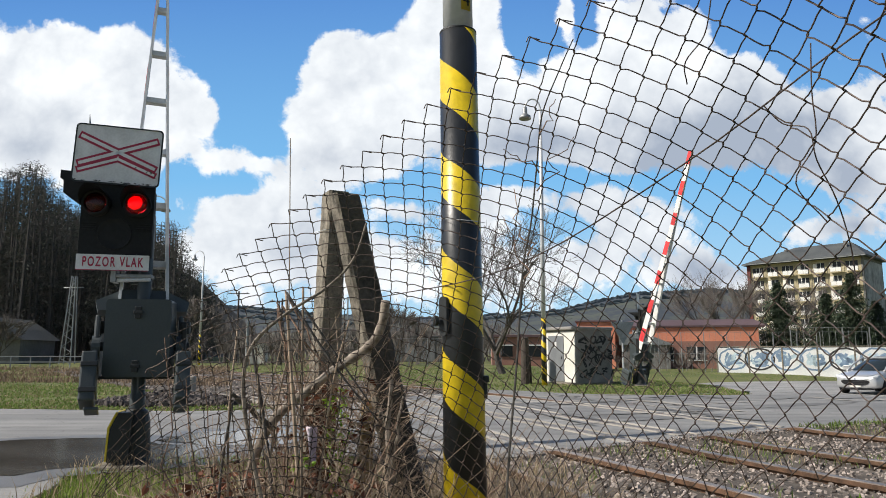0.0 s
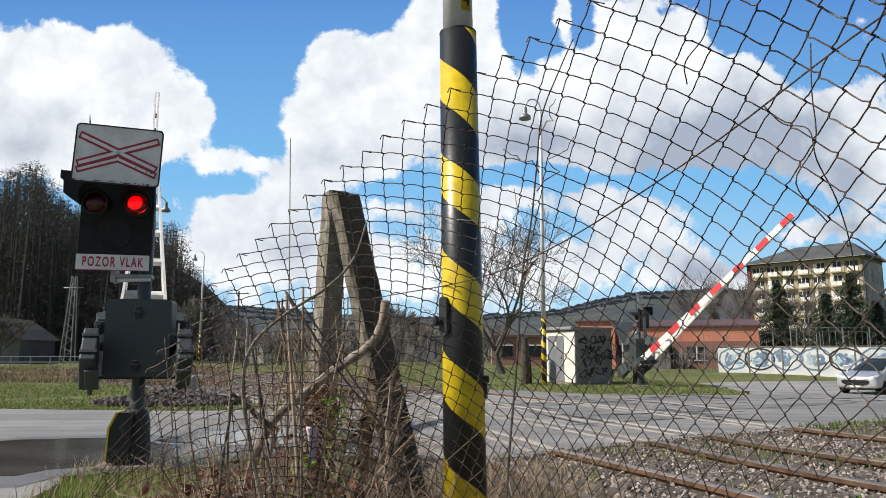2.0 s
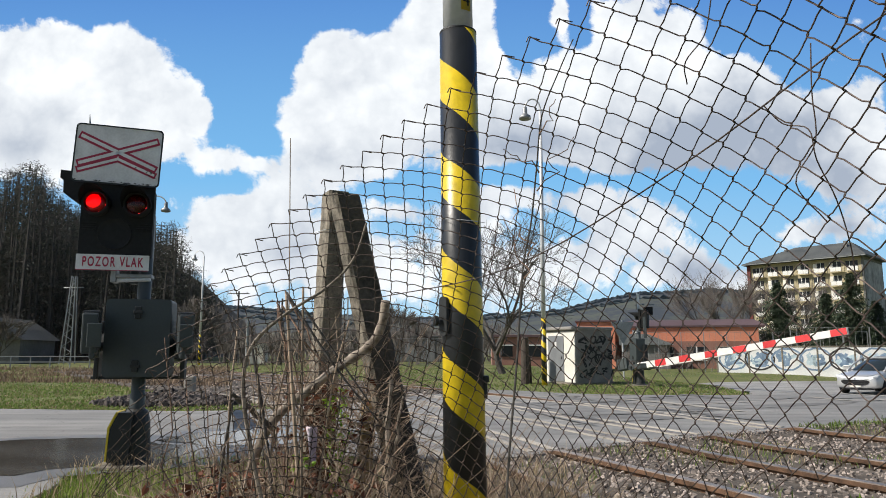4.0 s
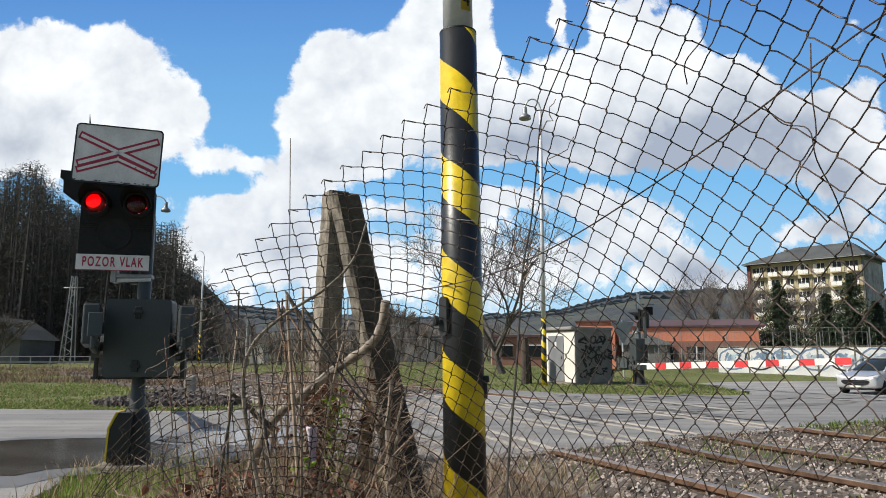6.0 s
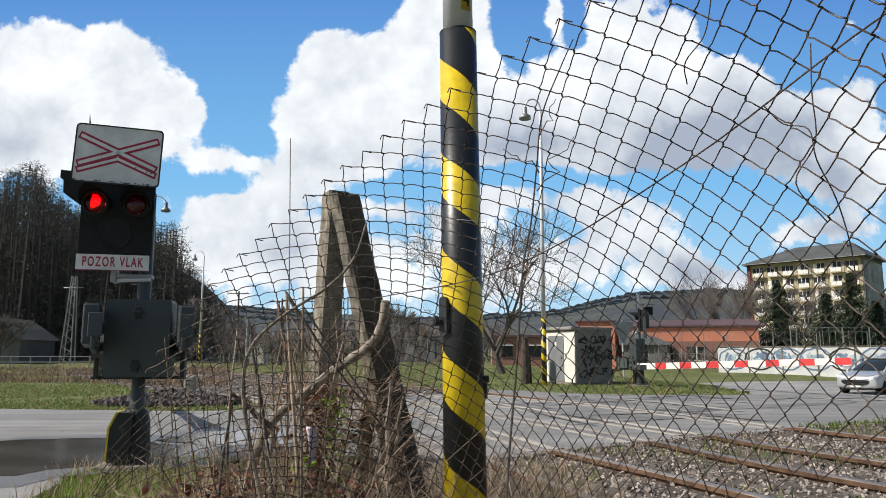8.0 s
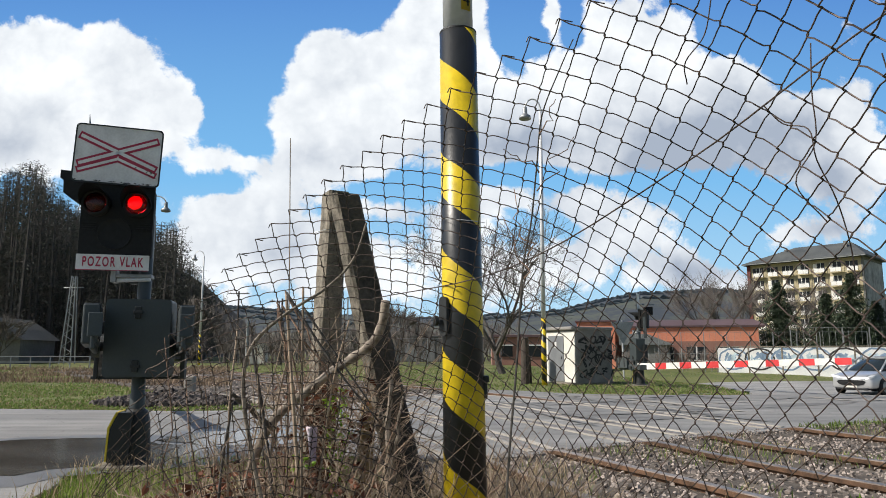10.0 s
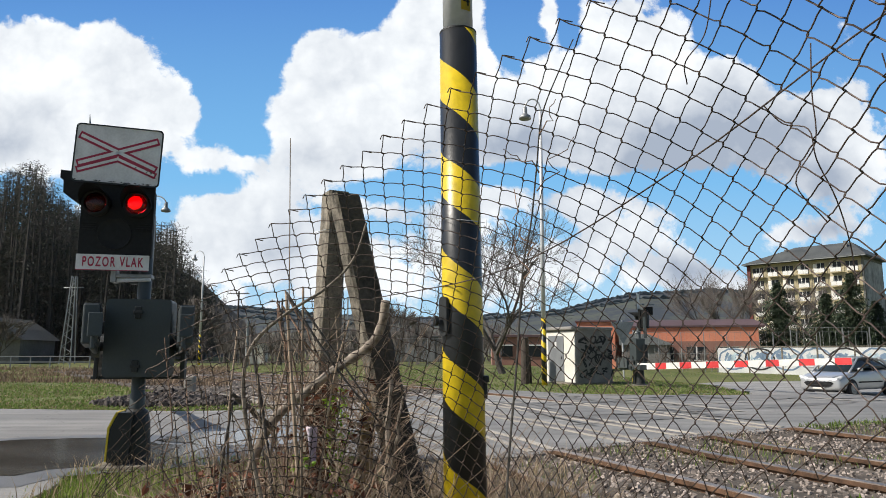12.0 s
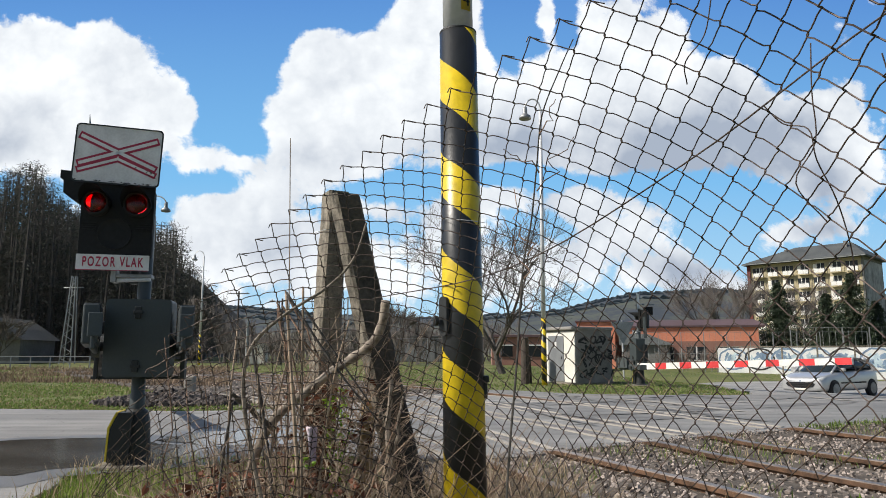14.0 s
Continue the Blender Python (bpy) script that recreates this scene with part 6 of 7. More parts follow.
# ---- low buildings ----
def long_hall():
    t = thing("orange_hall", pose(13.9, 58, -0.4, 0, 0, -13), "long low orange building with a maroon roof", "building")
    part("wall", boxed((0, 0, -0.6), (11.2, 8, 3.3)), M_orange, t, "orange wall")
    part("lower_wall", boxed((-0.03, -0.12, -0.6), (11.2, -0.003, 2.2)), M_brickred, t, "dull red lower wall")
    bm = box(bmesh.new(), (-0.5, -0.15, 3.3), (11.7, 8.4, 3.45), 0.02)
    e = [bm.verts.new(v) for v in ((-0.5, -0.15, 3.452), (11.7, -0.15, 3.452), (11.7, 8.4, 3.452), (-0.5, 8.4, 3.452), (2.0, 4.0, 4.1), (11.7, 4.0, 4.1))]
    for f in ((0, 1, 5, 4), (1, 2, 5), (2, 3, 4, 5), (3, 0, 4)):
        bm.faces.new([e[k] for k in f])
    part("roof", bm, M_brownroof, t, "maroon sheet roof")
    for k in range(4):
        w = part("window", boxed((0.9 + 2.45 * k, -0.16, 0.75), (2.3 + 2.45 * k, -0.10, 1.75)), M_window, t)
        part("frame", boxed((1.55 + 2.45 * k, -0.19, 0.72), (1.65 + 2.45 * k, -0.155, 1.78)), M_white, w)
        part("sill", boxed((0.85 + 2.45 * k, -0.22, 0.66), (2.35 + 2.45 * k, -0.12, 0.73)), M_white, w)
    part("annexe_roof", slab(bmesh.new(), [(0.5, 1.9), (4.6, 1.9), (2.6, 2.75), (0.5, 2.75)], 2.5, pose(0, -2.7, 0)), M_zinc, t, "pale sheet-metal lean-to roof")
    part("annexe", boxed((0.7, -2.4, -0.6), (4.3, -0.15, 1.9)), M_greywall, t)
    t = thing("orange_gable", pose(10.9, 57.4, -0.4, 0, 0, -13), "orange flat-roofed workshop beside the hall", "building")
    part("wall", boxed((0, 0, -0.6), (3.0, 6, 3.75)), M_orange, t, "orange wall")
    part("roof", boxed((-0.15, -0.15, 3.75), (3.15, 6.1, 3.88), 0.02), M_brownroof, t)
    part("window", boxed((1.6, -0.05, 0.9), (2.5, 0.01, 1.9)), M_window, t)
    t = thing("brick_shed", pose(3.6, 52, -0.1, 0, 0, -3), "dull red brick shed with white windows", "building")
    part("wall", boxed((0, 0, -0.7), (6.8, 5, 2.1)), M_brickred, t, "dull red brick wall")
    part("roof", boxed((-0.2, -0.2, 2.1), (7.0, 5.2, 2.3), 0.03), M_brownroof, t)
    for k in range(3):
        w = part("window", boxed((0.6 + 2.1 * k, -0.06, 0.7), (1.5 + 2.1 * k, 0.01, 1.5)), M_window, t)
        part("frame", boxed((0.55 + 2.1 * k, -0.08, 1.5), (1.55 + 2.1 * k, 0.0, 1.58)), M_white, w)
    t = thing("row_of_garages", pose(-6.5, 62, 0.1, 0, 0, 0), "row of grey garages with dark doors", "garages")
    part("wall", boxed((0, 0, 0), (7.5, 5, 2.1)), M_greywall, t, "grey rendered wall")
    part("roof", boxed((-0.2, -0.2, 2.1), (7.7, 5.2, 2.25), 0.03), M_roof, t)
    for k in range(5):
        part("garage_door", boxed((0.2 + 1.46 * k, -0.05, 0.05), (1.42 + 1.46 * k, 0.01, 1.85)), M_door, t)
    t = thing("white_kiosk", pose(-14.2, 52, 0.1), "small white track-side cabin", "cabin")
    part("wall", boxed((0, 0, 0), (1.1, 1.1, 1.5), 0.02), M_hutwall, t)
    part("roof", boxed((-0.1, -0.1, 1.5), (1.2, 1.2, 1.6), 0.02), M_roof, t)
    t = thing("cottage", pose(-41.6, 55, -0.2, 0, 0, 5), "small white cottage with a dark pitched roof", "house")
    part("wall", boxed((0, 0, 0), (8.3, 6, 2.1)), M_greywall, t, "dull white rendered wall")
    bm = slab(bmesh.new(), [(-0.4, 2.1), (8.6, 2.1), (7.4, 3.0), (6.0, 3.9), (-0.4, 3.9)], 6.8, pose(0, -0.4, 0))
    part("roof", bm, M_roof, t, "dark tiled roof")
    part("window", boxed((5.0, -0.05, 0.8), (5.9, 0.01, 1.6)), M_window, t)


long_hall()


def mesh_fence(m, n, gap, h, label):
    t = thing("court_fence", m, label, "fence")
    for k in range(n):
        part("post", tubed([(gap * k, 0, -0.1), (gap * k, 0, h)], 0.028, 6), M_zinc, t)
    for z in (0.1, h * 0.5, h):
        part("rail", tubed([(0, 0, z), (gap * (n - 1), 0, z)], 0.013, 5), M_zinc, t)
    bm = bmesh.new()
    for k in range(int(gap * (n - 1) / 0.42)):
        x = 0.42 * k
        tube(bm, [(x, 0, 0.1), (x, 0, h)], 0.007, 3, False)
    part("infill_wires", bm, M_zinc, t, "fine upright fence wires")


mesh_fence(pose(13.5, 49.5, -0.6, 0, 0, -5), 11, 1.55, 2.9, "tall galvanised court fence before the orange hall")
mesh_fence(pose(25.6, 52, -0.5, 0, 0, -20), 8, 1.7, 3.2, "tall galvanised court fence before the spruces")
mesh_fence(pose(-5.0, 50, 0.0, 0, 0, 0), 8, 1.3, 1.9, "grey wire fence before the garages")


def rail_fence():
    t = thing("low_rail_fence", pose(-31, 43, -0.05), "low grey metal railing before the wood", "fence")
    for k in range(9):
        part("post", boxed((1.2 * k - 0.03, -0.03, 0), (1.2 * k + 0.03, 0.03, 0.75)), M_zinc, t)
    for z in (0.35, 0.68):
        part("rail", boxed((0, -0.05, z), (9.6, -0.031, z + 0.06)), M_zinc, t)


rail_fence()


def pylon():
    t = thing("lattice_mast", pose(-26.5, 50, 0.1), "slim grey lattice steel mast", "mast")
    for sx in (-1, 1):
        for sy in (-1, 1):
            part("leg", tubed([(0.40 * sx, 0.3 * sy, 0), (0.14 * sx + 0.1, 0.12 * sy, 6.2)], 0.04, 5), M_zinc, t)
    for k in range(15):
        z0, z1 = 6.2 * k / 15, 6.2 * (k + 1) / 15
        w = lambda z: 0.40 + (0.14 - 0.40) * z / 6.2
        s = 1 if k % 2 else -1
        part("brace", tubed([(-s * w(z0) + 0.1 * z0 / 6.2, -0.3 + 0.18 * z0 / 6.2, z0), (s * w(z1) + 0.1 * z1 / 6.2, -0.3 + 0.18 * z1 / 6.2, z1)], 0.026, 4), M_zinc, t)
    part("crossarm", tubed([(-0.6, 0, 5.4), (0.8, 0, 5.4)], 0.03, 5), M_zinc, t)


pylon()


def trackside_pole(x, y, h, arm, label):
    t = thing("trackside_pole", pose(x, y, 0.1), label, "pole", "poles along the track")
    part("shaft", tubed([(0, 0, -0.1), (0, 0, h)], [0.10, 0.07], 8), M_timber if arm else M_zinc, t)
    if arm:
        part("crossarm", tubed([(-arm, 0, h - 0.2), (arm, 0, h - 0.2)], 0.04, 5), M_timber, t)
        for k in (-1, 1):
            part("insulator", lathe(bmesh.new(), [(0.04, 0), (0.06, 0.05), (0.03, 0.14)], 8, pose(k * arm * 0.8, 0, h - 0.17)), M_white, t)


for x, y, h, arm in ((-12.6, 55, 5.0, 1.0), (-10.6, 58, 5.2, 1.0), (-8.9, 55, 4.2, 0), (-12.2, 44, 2.8, 0), (-17.5, 60, 6.0, 0.9), (-9.5, 70, 6.2, 0)):
    trackside_pole(x, y, h, arm, "dark pole standing beside the distant tracks")
kmstone = thing("marker_stone", pose(-5.75, 16.2, 0), "small white track marker stone", "marker stone")
part("stone", boxed((-0.12, -0.09, -0.05), (0.12, 0.09, 0.36), 0.04, None, 3), M_pale, kmstone)
for k in range(2):
    part("figure_bar", boxed((-0.07, -0.108, 0.24 - 0.1 * k), (0.07, -0.099, 0.27 - 0.1 * k)), M_spray, kmstone)


def parked_van(x, y, rz, label):
    t = thing("parked_van", pose(x, y, gz(x, y) - 0.03, 0, 0, rz), label, "van")
    bm = slab(bmesh.new(), [(-2.0, 0.3), (2.0, 0.3), (2.05, 0.8), (1.5, 0.95), (1.0, 1.5), (-1.9, 1.55), (-2.0, 1.0)], 1.6, pose(0, -0.8, 0))
    part("body", bm, M_white, t)
    part("window", slab(bmesh.new(), [(-1.7, 0.95), (1.2, 0.95), (0.85, 1.4), (-1.7, 1.42)], 1.64, pose(0, -0.82, 0)), M_carglass, t)
    for wx in (-1.25, 1.25):
        part("wheel", lathe(bmesh.new(), [(0.3, -0.83), (0.3, 0.83)], 16, pose(wx, 0, 0.3, 90, 0, 0)), M_tyre, t)


parked_van(26.6, 70, 8, "white car parked behind the panel wall")


# ---- trees ----
def grow(rnd, start, way, length, radius, depth, out, spread=0.6, lift=0.12, kids=(3, 5), droop=0.0):
    """Adds tapered limbs (start, mid, end, radii) that fork into finer ones."""
    mid = start + way * length * 0.5 + Vector((rnd.uniform(-1, 1), rnd.uniform(-1, 1), rnd.uniform(-1, 1))) * length * 0.07
    end = start + way * length + Vector((0, 0, -droop * length))
    out.append((start, mid, end, radius, radius * 0.82, radius * 0.6))
    if depth == 0:
        return
    for k in range(rnd.randint(*kids)):
        f = 1.0 if k == 0 else rnd.uniform(0.35, 0.95)
        base = start.lerp(mid, f * 2) if f < 0.5 else mid.lerp(end, f * 2 - 1)
        side = Vector((rnd.uniform(-1, 1), rnd.uniform(-1, 1), rnd.uniform(-0.7, 0.9)))
        w = (way + side * spread * (0.5 if k == 0 else 1.0) + Vector((0, 0, lift))).normalized()
        grow(rnd, base, w, length * rnd.uniform(0.55, 0.85), radius * (0.62 if k == 0 else 0.48), depth - 1, out, spread, lift, kids, droop)


def limbs_mesh(name, limbs, material, sides=4, least=0.0):
    verts, faces = [], []
    for a, m, b, r0, r1, r2 in limbs:
        k = len(verts)
        d = (b - a).normalized()
        s = d.orthogonal().normalized()
        u = d.cross(s)
        for p, r in ((a, r0), (m, r1), (b, r2)):
            r = max(r, least)
            for q in range(sides):
                ang = 2 * math.pi * q / sides
                verts.append(p + (s * math.cos(ang) + u * math.sin(ang)) * r)
        for ring in (0, 1):
            for q in range(sides):
                faces.append((k + ring * sides + q, k + ring * sides + (q + 1) % sides, k + (ring + 1) * sides + (q + 1) % sides, k + (ring + 1) * sides + q))
    me = bpy.data.meshes.new(name)
    me.from_pydata([tuple(v) for v in verts], [], faces)
    me.materials.append(material)
    return me


def bare_tree(x, y, height, seed, label, depth=6, lean=0.0, spread=0.62, kids=(3, 4), trunk=0.28, least=0.008):
    rnd = random.Random(seed)
    t = thing("bare_tree", pose(x, y, gz(x, y) - 0.05), label, "tree", "bare trees")
    limbs = []
    r = height * 0.018
    stem = []
    first = Vector((lean, 0, 1)).normalized()
    grow(rnd, Vector((0, 0, 0)), first, height * trunk, r, 0, stem)
    me = limbs_mesh("trunk", stem, M_bark, 8)
    tr = new("trunk", me)
    tr.parent = t
    top = stem[0][2]
    for k in range(4):
        a = 2 * math.pi * (k + rnd.random() * 0.6) / 4
        w = Vector((math.cos(a) * 0.7, math.sin(a) * 0.7, rnd.uniform(0.6, 1.1))).normalized()
        grow(rnd, top - first * rnd.uniform(0, 0.25) * height * trunk, w, height * 0.26, r * 0.6, depth - 1, limbs, spread, 0.10, kids)
    big = [q for q in limbs if q[3] > r * 0.16]
    fine = [q for q in limbs if q[3] <= r * 0.16]
    for nm, ls, mt in (("bough_frame", big, M_bark), ("twig_crown", fine, M_twig)):
        ob = new(nm, limbs_mesh(nm, ls, mt, 5 if nm == "bough_frame" else 3, least))
        ob.parent = t


bare_tree(2.6, 31.0, 9.2, 3, "spreading leafless tree with a leaning trunk", 7, -0.3, 1.0, (2, 4), 0.12, 0.006)
bare_tree(24.2, 64, 8.6, 5, "tall leafless tree before the hill", 7, 0.0, 0.62, (2, 4), 0.3, 0.006)
bare_tree(-4.3, 56, 5.6, 7, "small leafless tree beyond the lawn", 6, 0.1, 0.6, (3, 4), 0.25, 0.012)
bare_tree(-18.9, 52, 5.6, 9, "leafless tree at the edge of the wood", 6, 0.1, 0.6, (3, 4), 0.25, 0.012)
bare_tree(-2.2, 64, 4.8, 12, "small leafless tree by the garages", 6, 0.0, 0.7, (3, 4), 0.2, 0.012)
bare_tree(31.6, 63.5, 8.6, 25, "leafless brown tree between the spruces", 7, 0.0, 0.7, (2, 4), 0.2, 0.008)
bare_tree(36, 88, 11, 15, "leafless tree before the apartment block", 6, 0.0, 0.5, (3, 4), 0.25, 0.02)
bare_tree(-32.5, 52, 4.0, 18, "leafless garden tree by the cottage", 6, 0.0, 0.6, (3, 4), 0.25, 0.012)


def thicket():
    """The brown scrub that closes the view between the wood and the sheds."""
    rnd = random.Random(31)
    limbs = []
    for k in range(150):
        y = rnd.uniform(58, 78)
        x = rnd.uniform(-0.36, 0.10) * y
        h = rnd.uniform(1.0, 2.5) if x < -8 else rnd.uniform(1.4, 3.4)
        for q in range(2):
            grow(rnd, Vector((x, y, 0.1)), Vector((rnd.uniform(-0.3, 0.3), 0, 1)).normalized(), h * 0.45, 0.05, 3, limbs, 0.7, 0.2, (3, 4))
    for k in range(90):
        y = rnd.uniform(49, 57)
        x = rnd.uniform(-0.33, -0.02) * y
        grow(rnd, Vector((x, y, 0.0)), Vector((rnd.uniform(-0.3, 0.3), 0, 1)).normalized(), rnd.uniform(0.6, 1.5), 0.04, 3, limbs, 0.7, 0.2, (3, 4))
    for k in range(45):
        y = rnd.uniform(50, 56)
        x = rnd.uniform(0.13, 0.42) * y
        grow(rnd, Vector((x, y, -0.6)), Vector((rnd.uniform(-0.3, 0.3), 0, 1)).normalized(), rnd.uniform(0.5, 0.9), 0.03, 3, limbs, 0.7, 0.2, (3, 4))
    for k in range(46):
        y = rnd.uniform(61, 67)
        x = rnd.uniform(26.5, 39.0)
        grow(rnd, Vector((x, y, gz(x, y) - 0.05)), Vector((rnd.uniform(-0.3, 0.3), 0, 1)).normalized(), rnd.uniform(1.0, 1.9), 0.04, 3, limbs, 0.7, 0.2, (3, 4))
    ob = new("scrub", limbs_mesh("scrub", limbs, M_twig, 3, 0.014))
    return tagged(ob, "leafless brown scrub in the distance", "scrub", kind="stuff")


thicket()


def clumps(verts, faces, rnd, centre, size, count, flat=0.6):
    for _ in range(count):
        o = centre + Vector((rnd.gauss(0, 1), rnd.gauss(0, 1), rnd.gauss(0, flat))) * size
        q = Euler((rnd.uniform(-0.9, 0.9), rnd.uniform(-0.9, 0.9), rnd.uniform(0, 6.3))).to_matrix()
        s = size * rnd.uniform(0.35, 0.8)
        k = len(verts)
        for c in ((-1, -0.1, 0), (0, -0.24, 0.1), (1, 0.05, -0.1), (0.1, 0.24, 0.12)):
            verts.append(o + q @ (Vector(c) * s))
        faces.append((k, k + 1, k + 2, k + 3))


def spruce(x, y, h, width, seed, label):
    rnd = random.Random(seed)
    t = thing("spruce", pose(x, y, gz(x, y) - 0.05), label, "tree", "spruces")
    part("trunk", tubed([(0, 0, 0), (0, 0, h * 0.9)], [0.16, 0.03], 8), M_bark, t)
    verts, faces = [], []
    n = int(h * 6)
    for k in range(n):
        f = k / n
        z = h * (0.05 + 0.95 * f)
        reach = width * (1 - f) ** 0.8 + 0.06
        for b in range(15):
            a = rnd.uniform(0, 6.283)
            rr = reach * rnd.uniform(0.6, 1.12)
            d = Vector((math.cos(a), math.sin(a), 0))
            side = Vector((-d.y, d.x, 0))
            steps = max(4, int(rr * 5))
            for q in range(steps):
                u = (q + 0.5) / steps
                o = Vector((0, 0, z)) + d * rr * u + Vector((0, 0, 0.12 * rr - 0.40 * rr * u * u + 0.14 * rr * u ** 4))
                for sgn in (-1, 1):
                    ln = 0.34 * (1.15 - 0.75 * u) * rnd.uniform(0.6, 1.2)
                    tip = o + (side * sgn * 0.8 + d * 0.55).normalized() * ln + Vector((0, 0, rnd.uniform(-0.22, 0.04)))
                    i = len(verts)
                    c = d * 0.05
                    verts += [o - c, o + c, tip, (o + tip) / 2 - c * 1.6 + Vector((0, 0, 0.03))]
                    faces.append((i, i + 1, i + 2, i + 3))
    me = bpy.data.meshes.new("crown")
    me.from_pydata([tuple(v) for v in verts], [], faces)
    me.materials.append(M_needle)
    ob = new("crown", me)
    ob.parent = t


spruce(28.7, 60.0, 7.3, 3.3, 2, "dark blue-green spruce beside the apartment block")
spruce(35.0, 60.0, 8.1, 3.4, 3, "tall dark blue-green spruce")
spruce(31.7, 58.0, 6.2, 3.2, 4, "smaller blue-green spruce with low boughs")
spruce(37.6, 61.0, 5.8, 3.0, 6, "dark spruce at the end of the row")


def slope_height(x, y):
    return 20 * step(62, 110, y) * step(-30, -62, x) + 0.3


tagged(sheet("ground_slope", [-160 + 6 * k for k in range(26)], [58 + 5 * k for k in range(20)], M_slope, -0.2, slope_height), "dark leaf-strewn forest slope", "slope", kind="structure")


def wood():
    """The dark backlit pine wood: straight trunks below, ragged foliage above."""
    rnd = random.Random(77)
    verts, faces, limbs = [], [], []
    for k in range(400):
        y = rnd.uniform(64, 108)
        u = rnd.uniform(-0.80, -0.335)
        x = u * y
        z = slope_height(x, y)
        # the wood's skyline drops towards the tracks
        top = (0.262 - 0.085 * step(-0.62, -0.46, u) - 0.08 * step(-0.40, -0.33, u) + 0.012 * math.sin(u * 60) + rnd.uniform(-0.045, 0.012)) * y + 0.87
        h = max(3.5, top - z)
        lean = Vector((rnd.uniform(-0.04, 0.04), 0, 1)).normalized()
        limbs.append((Vector((x, y, z - 0.3)), Vector((x, y, z)) + lean * h * 0.5, Vector((x, y, z)) + lean * h * 0.97, 0.17, 0.12, 0.03))
        for q in range(33):
            f = 1.0 - 0.88 * rnd.random() ** 0.8
            r = (1 - f) * 1.9 + 0.30
            o = Vector((x + rnd.gauss(0, 0.8) * r, y + rnd.gauss(0, 0.8) * r, z + h * f))
            clumps(verts, faces, rnd, o, 0.34, 9, 0.6)
        for q in range(26):
            f = rnd.uniform(0.2, 0.98)
            a = rnd.uniform(0, 6.28)
            o = Vector((x, y, z + h * f))
            e = o + Vector((math.cos(a), math.sin(a), rnd.uniform(-0.1, 0.3))) * rnd.uniform(0.8, 1.9)
            limbs.append((o, (o + e) / 2, e, 0.022, 0.016, 0.010))
            for g in range(3):
                p = o.lerp(e, rnd.uniform(0.3, 1.0))
                w = p + Vector((rnd.uniform(-1, 1), rnd.uniform(-1, 1), rnd.uniform(-0.2, 1.1))) * rnd.uniform(0.3, 0.8)
                limbs.append((p, (p + w) / 2, w, 0.012, 0.010, 0.006))
    ob = from_arrays("woodland", verts, faces, M_pine)
    tagged(ob, "dark pine foliage of the wood on the slope", "woodland", kind="stuff")
    ob2 = new("woodland_trunks", limbs_mesh("woodland_trunks", limbs, M_bark, 4, 0.012))
    tagged(ob2, "bare dark trunks of the pine wood", "woodland", kind="stuff")


wood()


# ---- far hills ----
def hills(name, y0, y1, profile, label, seed, rough, ridge=M_hill):
    verts, faces = [], []
    n, rows = 220, 10
    for r in range(rows + 1):
        f = r / rows
        y = y0 + (y1 - y0) * f
        for k in range(n + 1):
            u = -1.0 + 2.0 * k / n
            h = np.interp(u, [p[0] for p in profile], [p[1] for p in profile]) * y1
            h += rough * y1 * (noise.noise((u * 9, seed, 0)) + 0.6 * noise.noise((u * 60, seed, f * 4)) * f + 0.35 * noise.noise((u * 260, seed, 2)) * f)
            verts.append((u * y, y, -2 + max(0, h) * step(0, 1, f) ** 1.1))
    for r in range(rows):
        for k in range(n):
            i = r * (n + 1) + k
            faces.append((i, i + 1, i + n + 2, i + n + 1))
    return tagged(from_arrays(name, verts, faces, ridge, True), label, "hill", kind="structure")


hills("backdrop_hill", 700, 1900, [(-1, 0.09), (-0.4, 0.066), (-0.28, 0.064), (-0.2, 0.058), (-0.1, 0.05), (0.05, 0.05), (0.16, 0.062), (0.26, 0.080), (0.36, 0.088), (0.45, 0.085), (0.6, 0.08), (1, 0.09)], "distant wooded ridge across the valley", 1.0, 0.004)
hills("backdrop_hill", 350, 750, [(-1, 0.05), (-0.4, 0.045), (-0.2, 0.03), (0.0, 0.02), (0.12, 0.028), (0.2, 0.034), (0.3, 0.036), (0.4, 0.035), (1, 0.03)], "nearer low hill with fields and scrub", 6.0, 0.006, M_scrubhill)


def ridge_trees():
    """A ragged line of tree tops along the far ridge."""
    rnd = random.Random(51)
    verts, faces = [], []
    hill = next(o for o in scene.objects if o.name == "backdrop_hill")
    pts = [v.co.copy() for v in hill.data.vertices if v.co.y > 1400]
    for k in range(9500):
        p = rnd.choice(pts)
        x, y, z = p.x + rnd.uniform(-9, 9), p.y - rnd.uniform(0, 60), p.z - rnd.uniform(0, 4)
        if noise.noise((x * 0.004, y * 0.004, 3)) < -0.12 and p.y < 1850:
            continue
        h, w = rnd.uniform(1.4, 3.0), rnd.uniform(4, 8)
        i = len(verts)
        verts += [(x - w, y, z - 2), (x + w, y, z - 2), (x + w * 0.5, y + 1, z + h * 0.6), (x, y, z + h), (x - w * 0.5, y - 1, z + h * 0.6)]
        faces.append((i, i + 1, i + 2, i + 3, i + 4))
    # tree colour is paled and blued to paint in the haze
    return tagged(from_arrays("ridge_trees", verts, faces, islands("hazed_conifers", (0.08, 0.105, 0.125), (0.14, 0.165, 0.18), 0.95)), "conifers along the distant ridge, tinted blue-grey for haze", "woodland", kind="stuff")


ridge_trees()


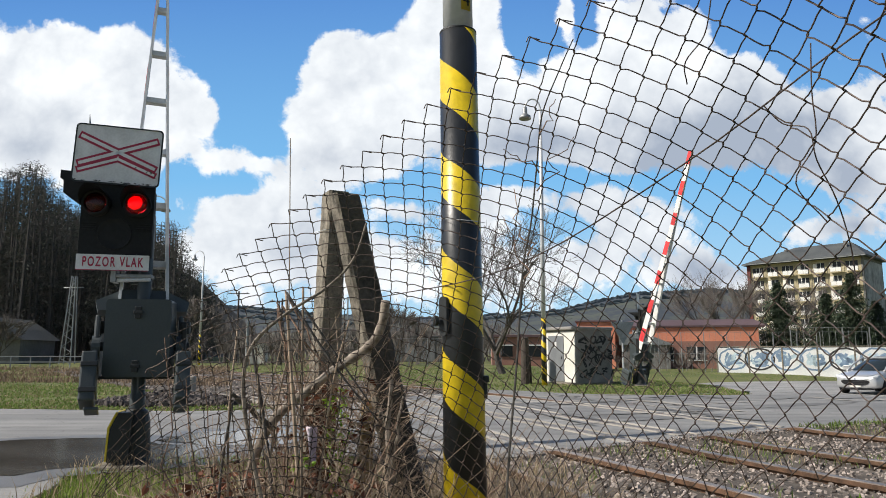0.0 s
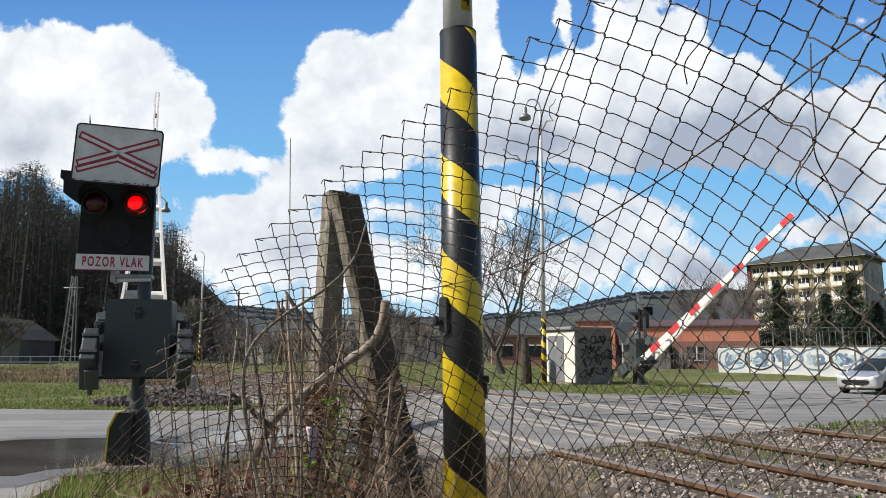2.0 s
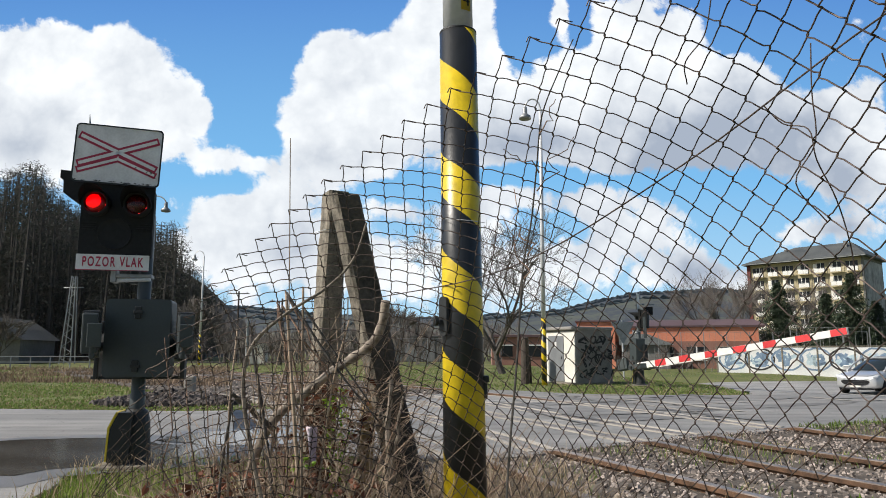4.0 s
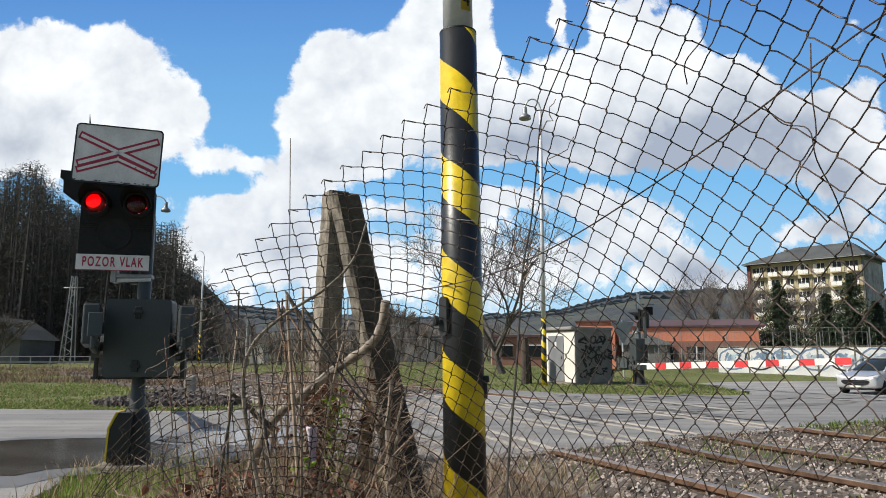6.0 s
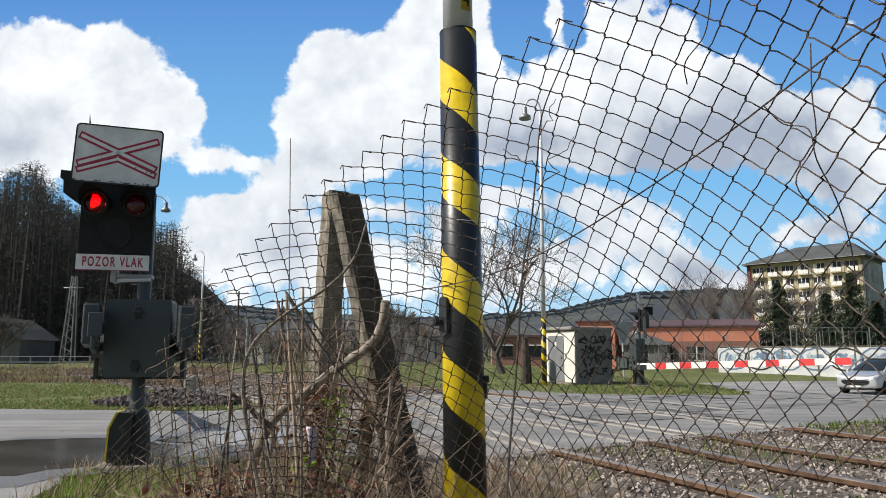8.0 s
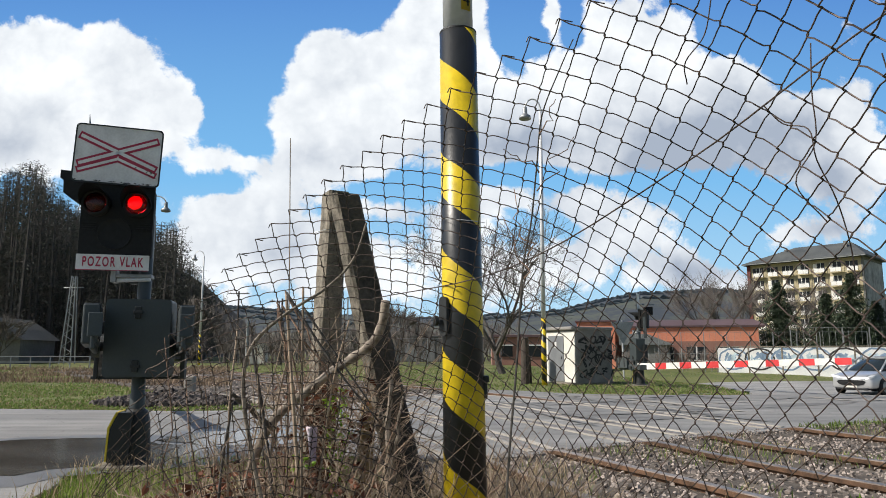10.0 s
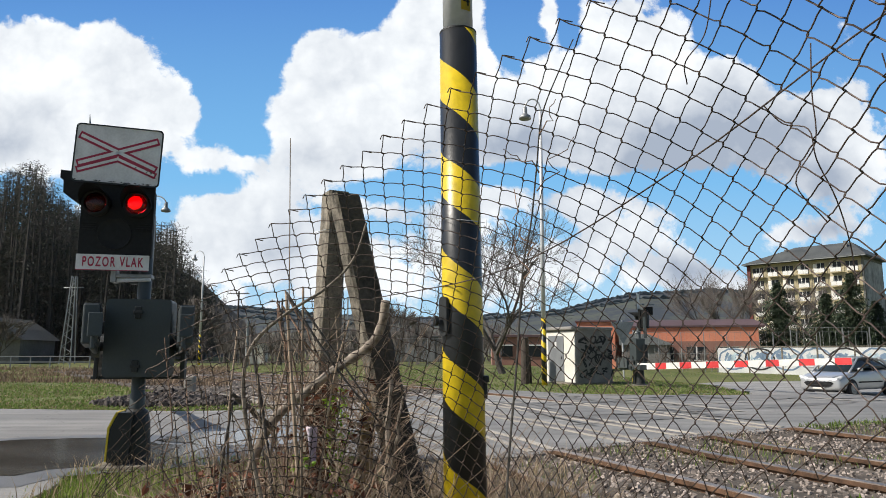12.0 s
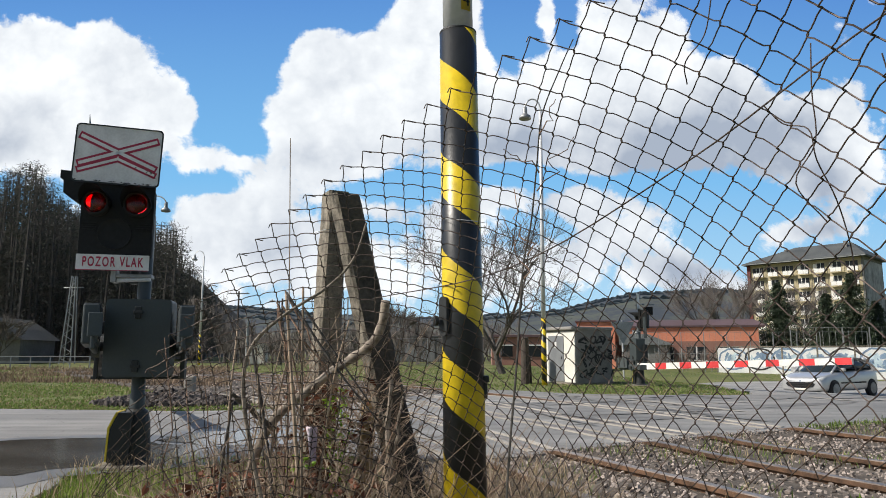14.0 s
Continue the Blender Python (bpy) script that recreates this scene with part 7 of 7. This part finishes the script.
# ---- what moves ----
def motions():
    # the clouds drift slowly to the left
    walk(cloud_sky, [(0.0, pose(0, 0, 0.87)), (14.0, pose(0, 0, 0.87, 0, 0, 1.6))])
    # both arms come down, and settle
    lowering = [(0.0, 72.5), (0.5, 63.3), (1.0, 55.8), (1.5, 48.0), (2.0, 40.2), (2.5, 32.0), (3.0, 23.2), (3.4, 16.0), (3.9, 7.5), (4.4, -0.5), (4.8, -3.6), (5.2, -4.0), (14.0, -4.0)]
    # the near one runs a little ahead on the way down
    ahead = (0.5, 1.0, 1.5, 2.0, 2.1, 2.2, 2.2, 2.0, 1.6, 1.0, 0.2, 0.0, 0.0)
    walk(near_arm, [(t, pose(0, 0, PIVOT, 0, 0, 11) @ pose(0, 0, 0, e - a, 0, 0)) for (t, e), a in zip(lowering, ahead)])
    falling = [(0.0, 68.5), (0.5, 58.4), (1.0, 49.8), (1.5, 42.0), (2.0, 34.6), (2.5, 27.6), (3.0, 20.6), (3.4, 15.2), (3.9, 9.0), (4.4, 3.8), (4.8, 2.2), (5.2, 2.0), (14.0, 2.0)]
    walk(far_arm, [(t, pose(0, 0, 0.50, 0, 0, -68) @ pose(0, 0, 0, e, 0, 0)) for t, e in falling])
    # the red lamps flash in turn
    for lamps in (near_lamps, far_lamps):
        for lamp, lit_first in zip(lamps, (False, True)):
            at = lamp.matrix_basis.translation.copy()
            rows, angle, lit = [], 0.0 if lit_first else 180.0, lit_first
            rows.append((0.0, angle))
            for k in range(31):
                t = 0.275 + 0.4565 * k
                # a lamp fades out a little later than the other comes on
                mid = t + (-0.012 if lit else 0.012)
                for f, d in ((-0.065, 0), (-0.02, 60), (0.02, 120), (0.065, 180)):
                    if mid + f < 13.99:
                        rows.append((mid + f, angle + d))
                angle, lit = angle + 180.0, not lit
            last = rows[-1][1]
            rows.append((14.0, last))
            walk(lamp, [(t, pose(at.x, at.y, at.z, 0, 0, a)) for t, a in rows])
    # the car stands, rolls up to the barrier and stops
    heading = 212.0
    roll = [(0.0, 3.90), (9.4, 3.90), (9.9, 3.68), (10.3, 3.35), (10.6, 3.03), (11.0, 2.58), (11.5, 1.98), (12.0, 1.36), (12.5, 0.83), (13.0, 0.43), (13.5, 0.24), (14.0, 0.17)]
    c, s = math.cos(radians(heading)), math.sin(radians(heading))
    end = (14.65, 27.1)

    def spot(d):
        x, y = end[0] - c * d, end[1] - s * d
        return x, y

    walk(silver_car, [(t, pose(*spot(d), gz(*spot(d)) + 0.005, 0, 0, heading)) for t, d in roll])
    for w in car_wheels:
        at = w.matrix_basis.translation.copy()
        steps = [roll[0], roll[1]] + [(9.7 + 0.1 * k, float(np.interp(9.7 + 0.1 * k, [r[0] for r in roll], [r[1] for r in roll]))) for k in range(44)]
        walk(w, [(t, pose(at.x, at.y, at.z, 0, -math.degrees(d / 0.30), 0)) for t, d in steps])


motions()
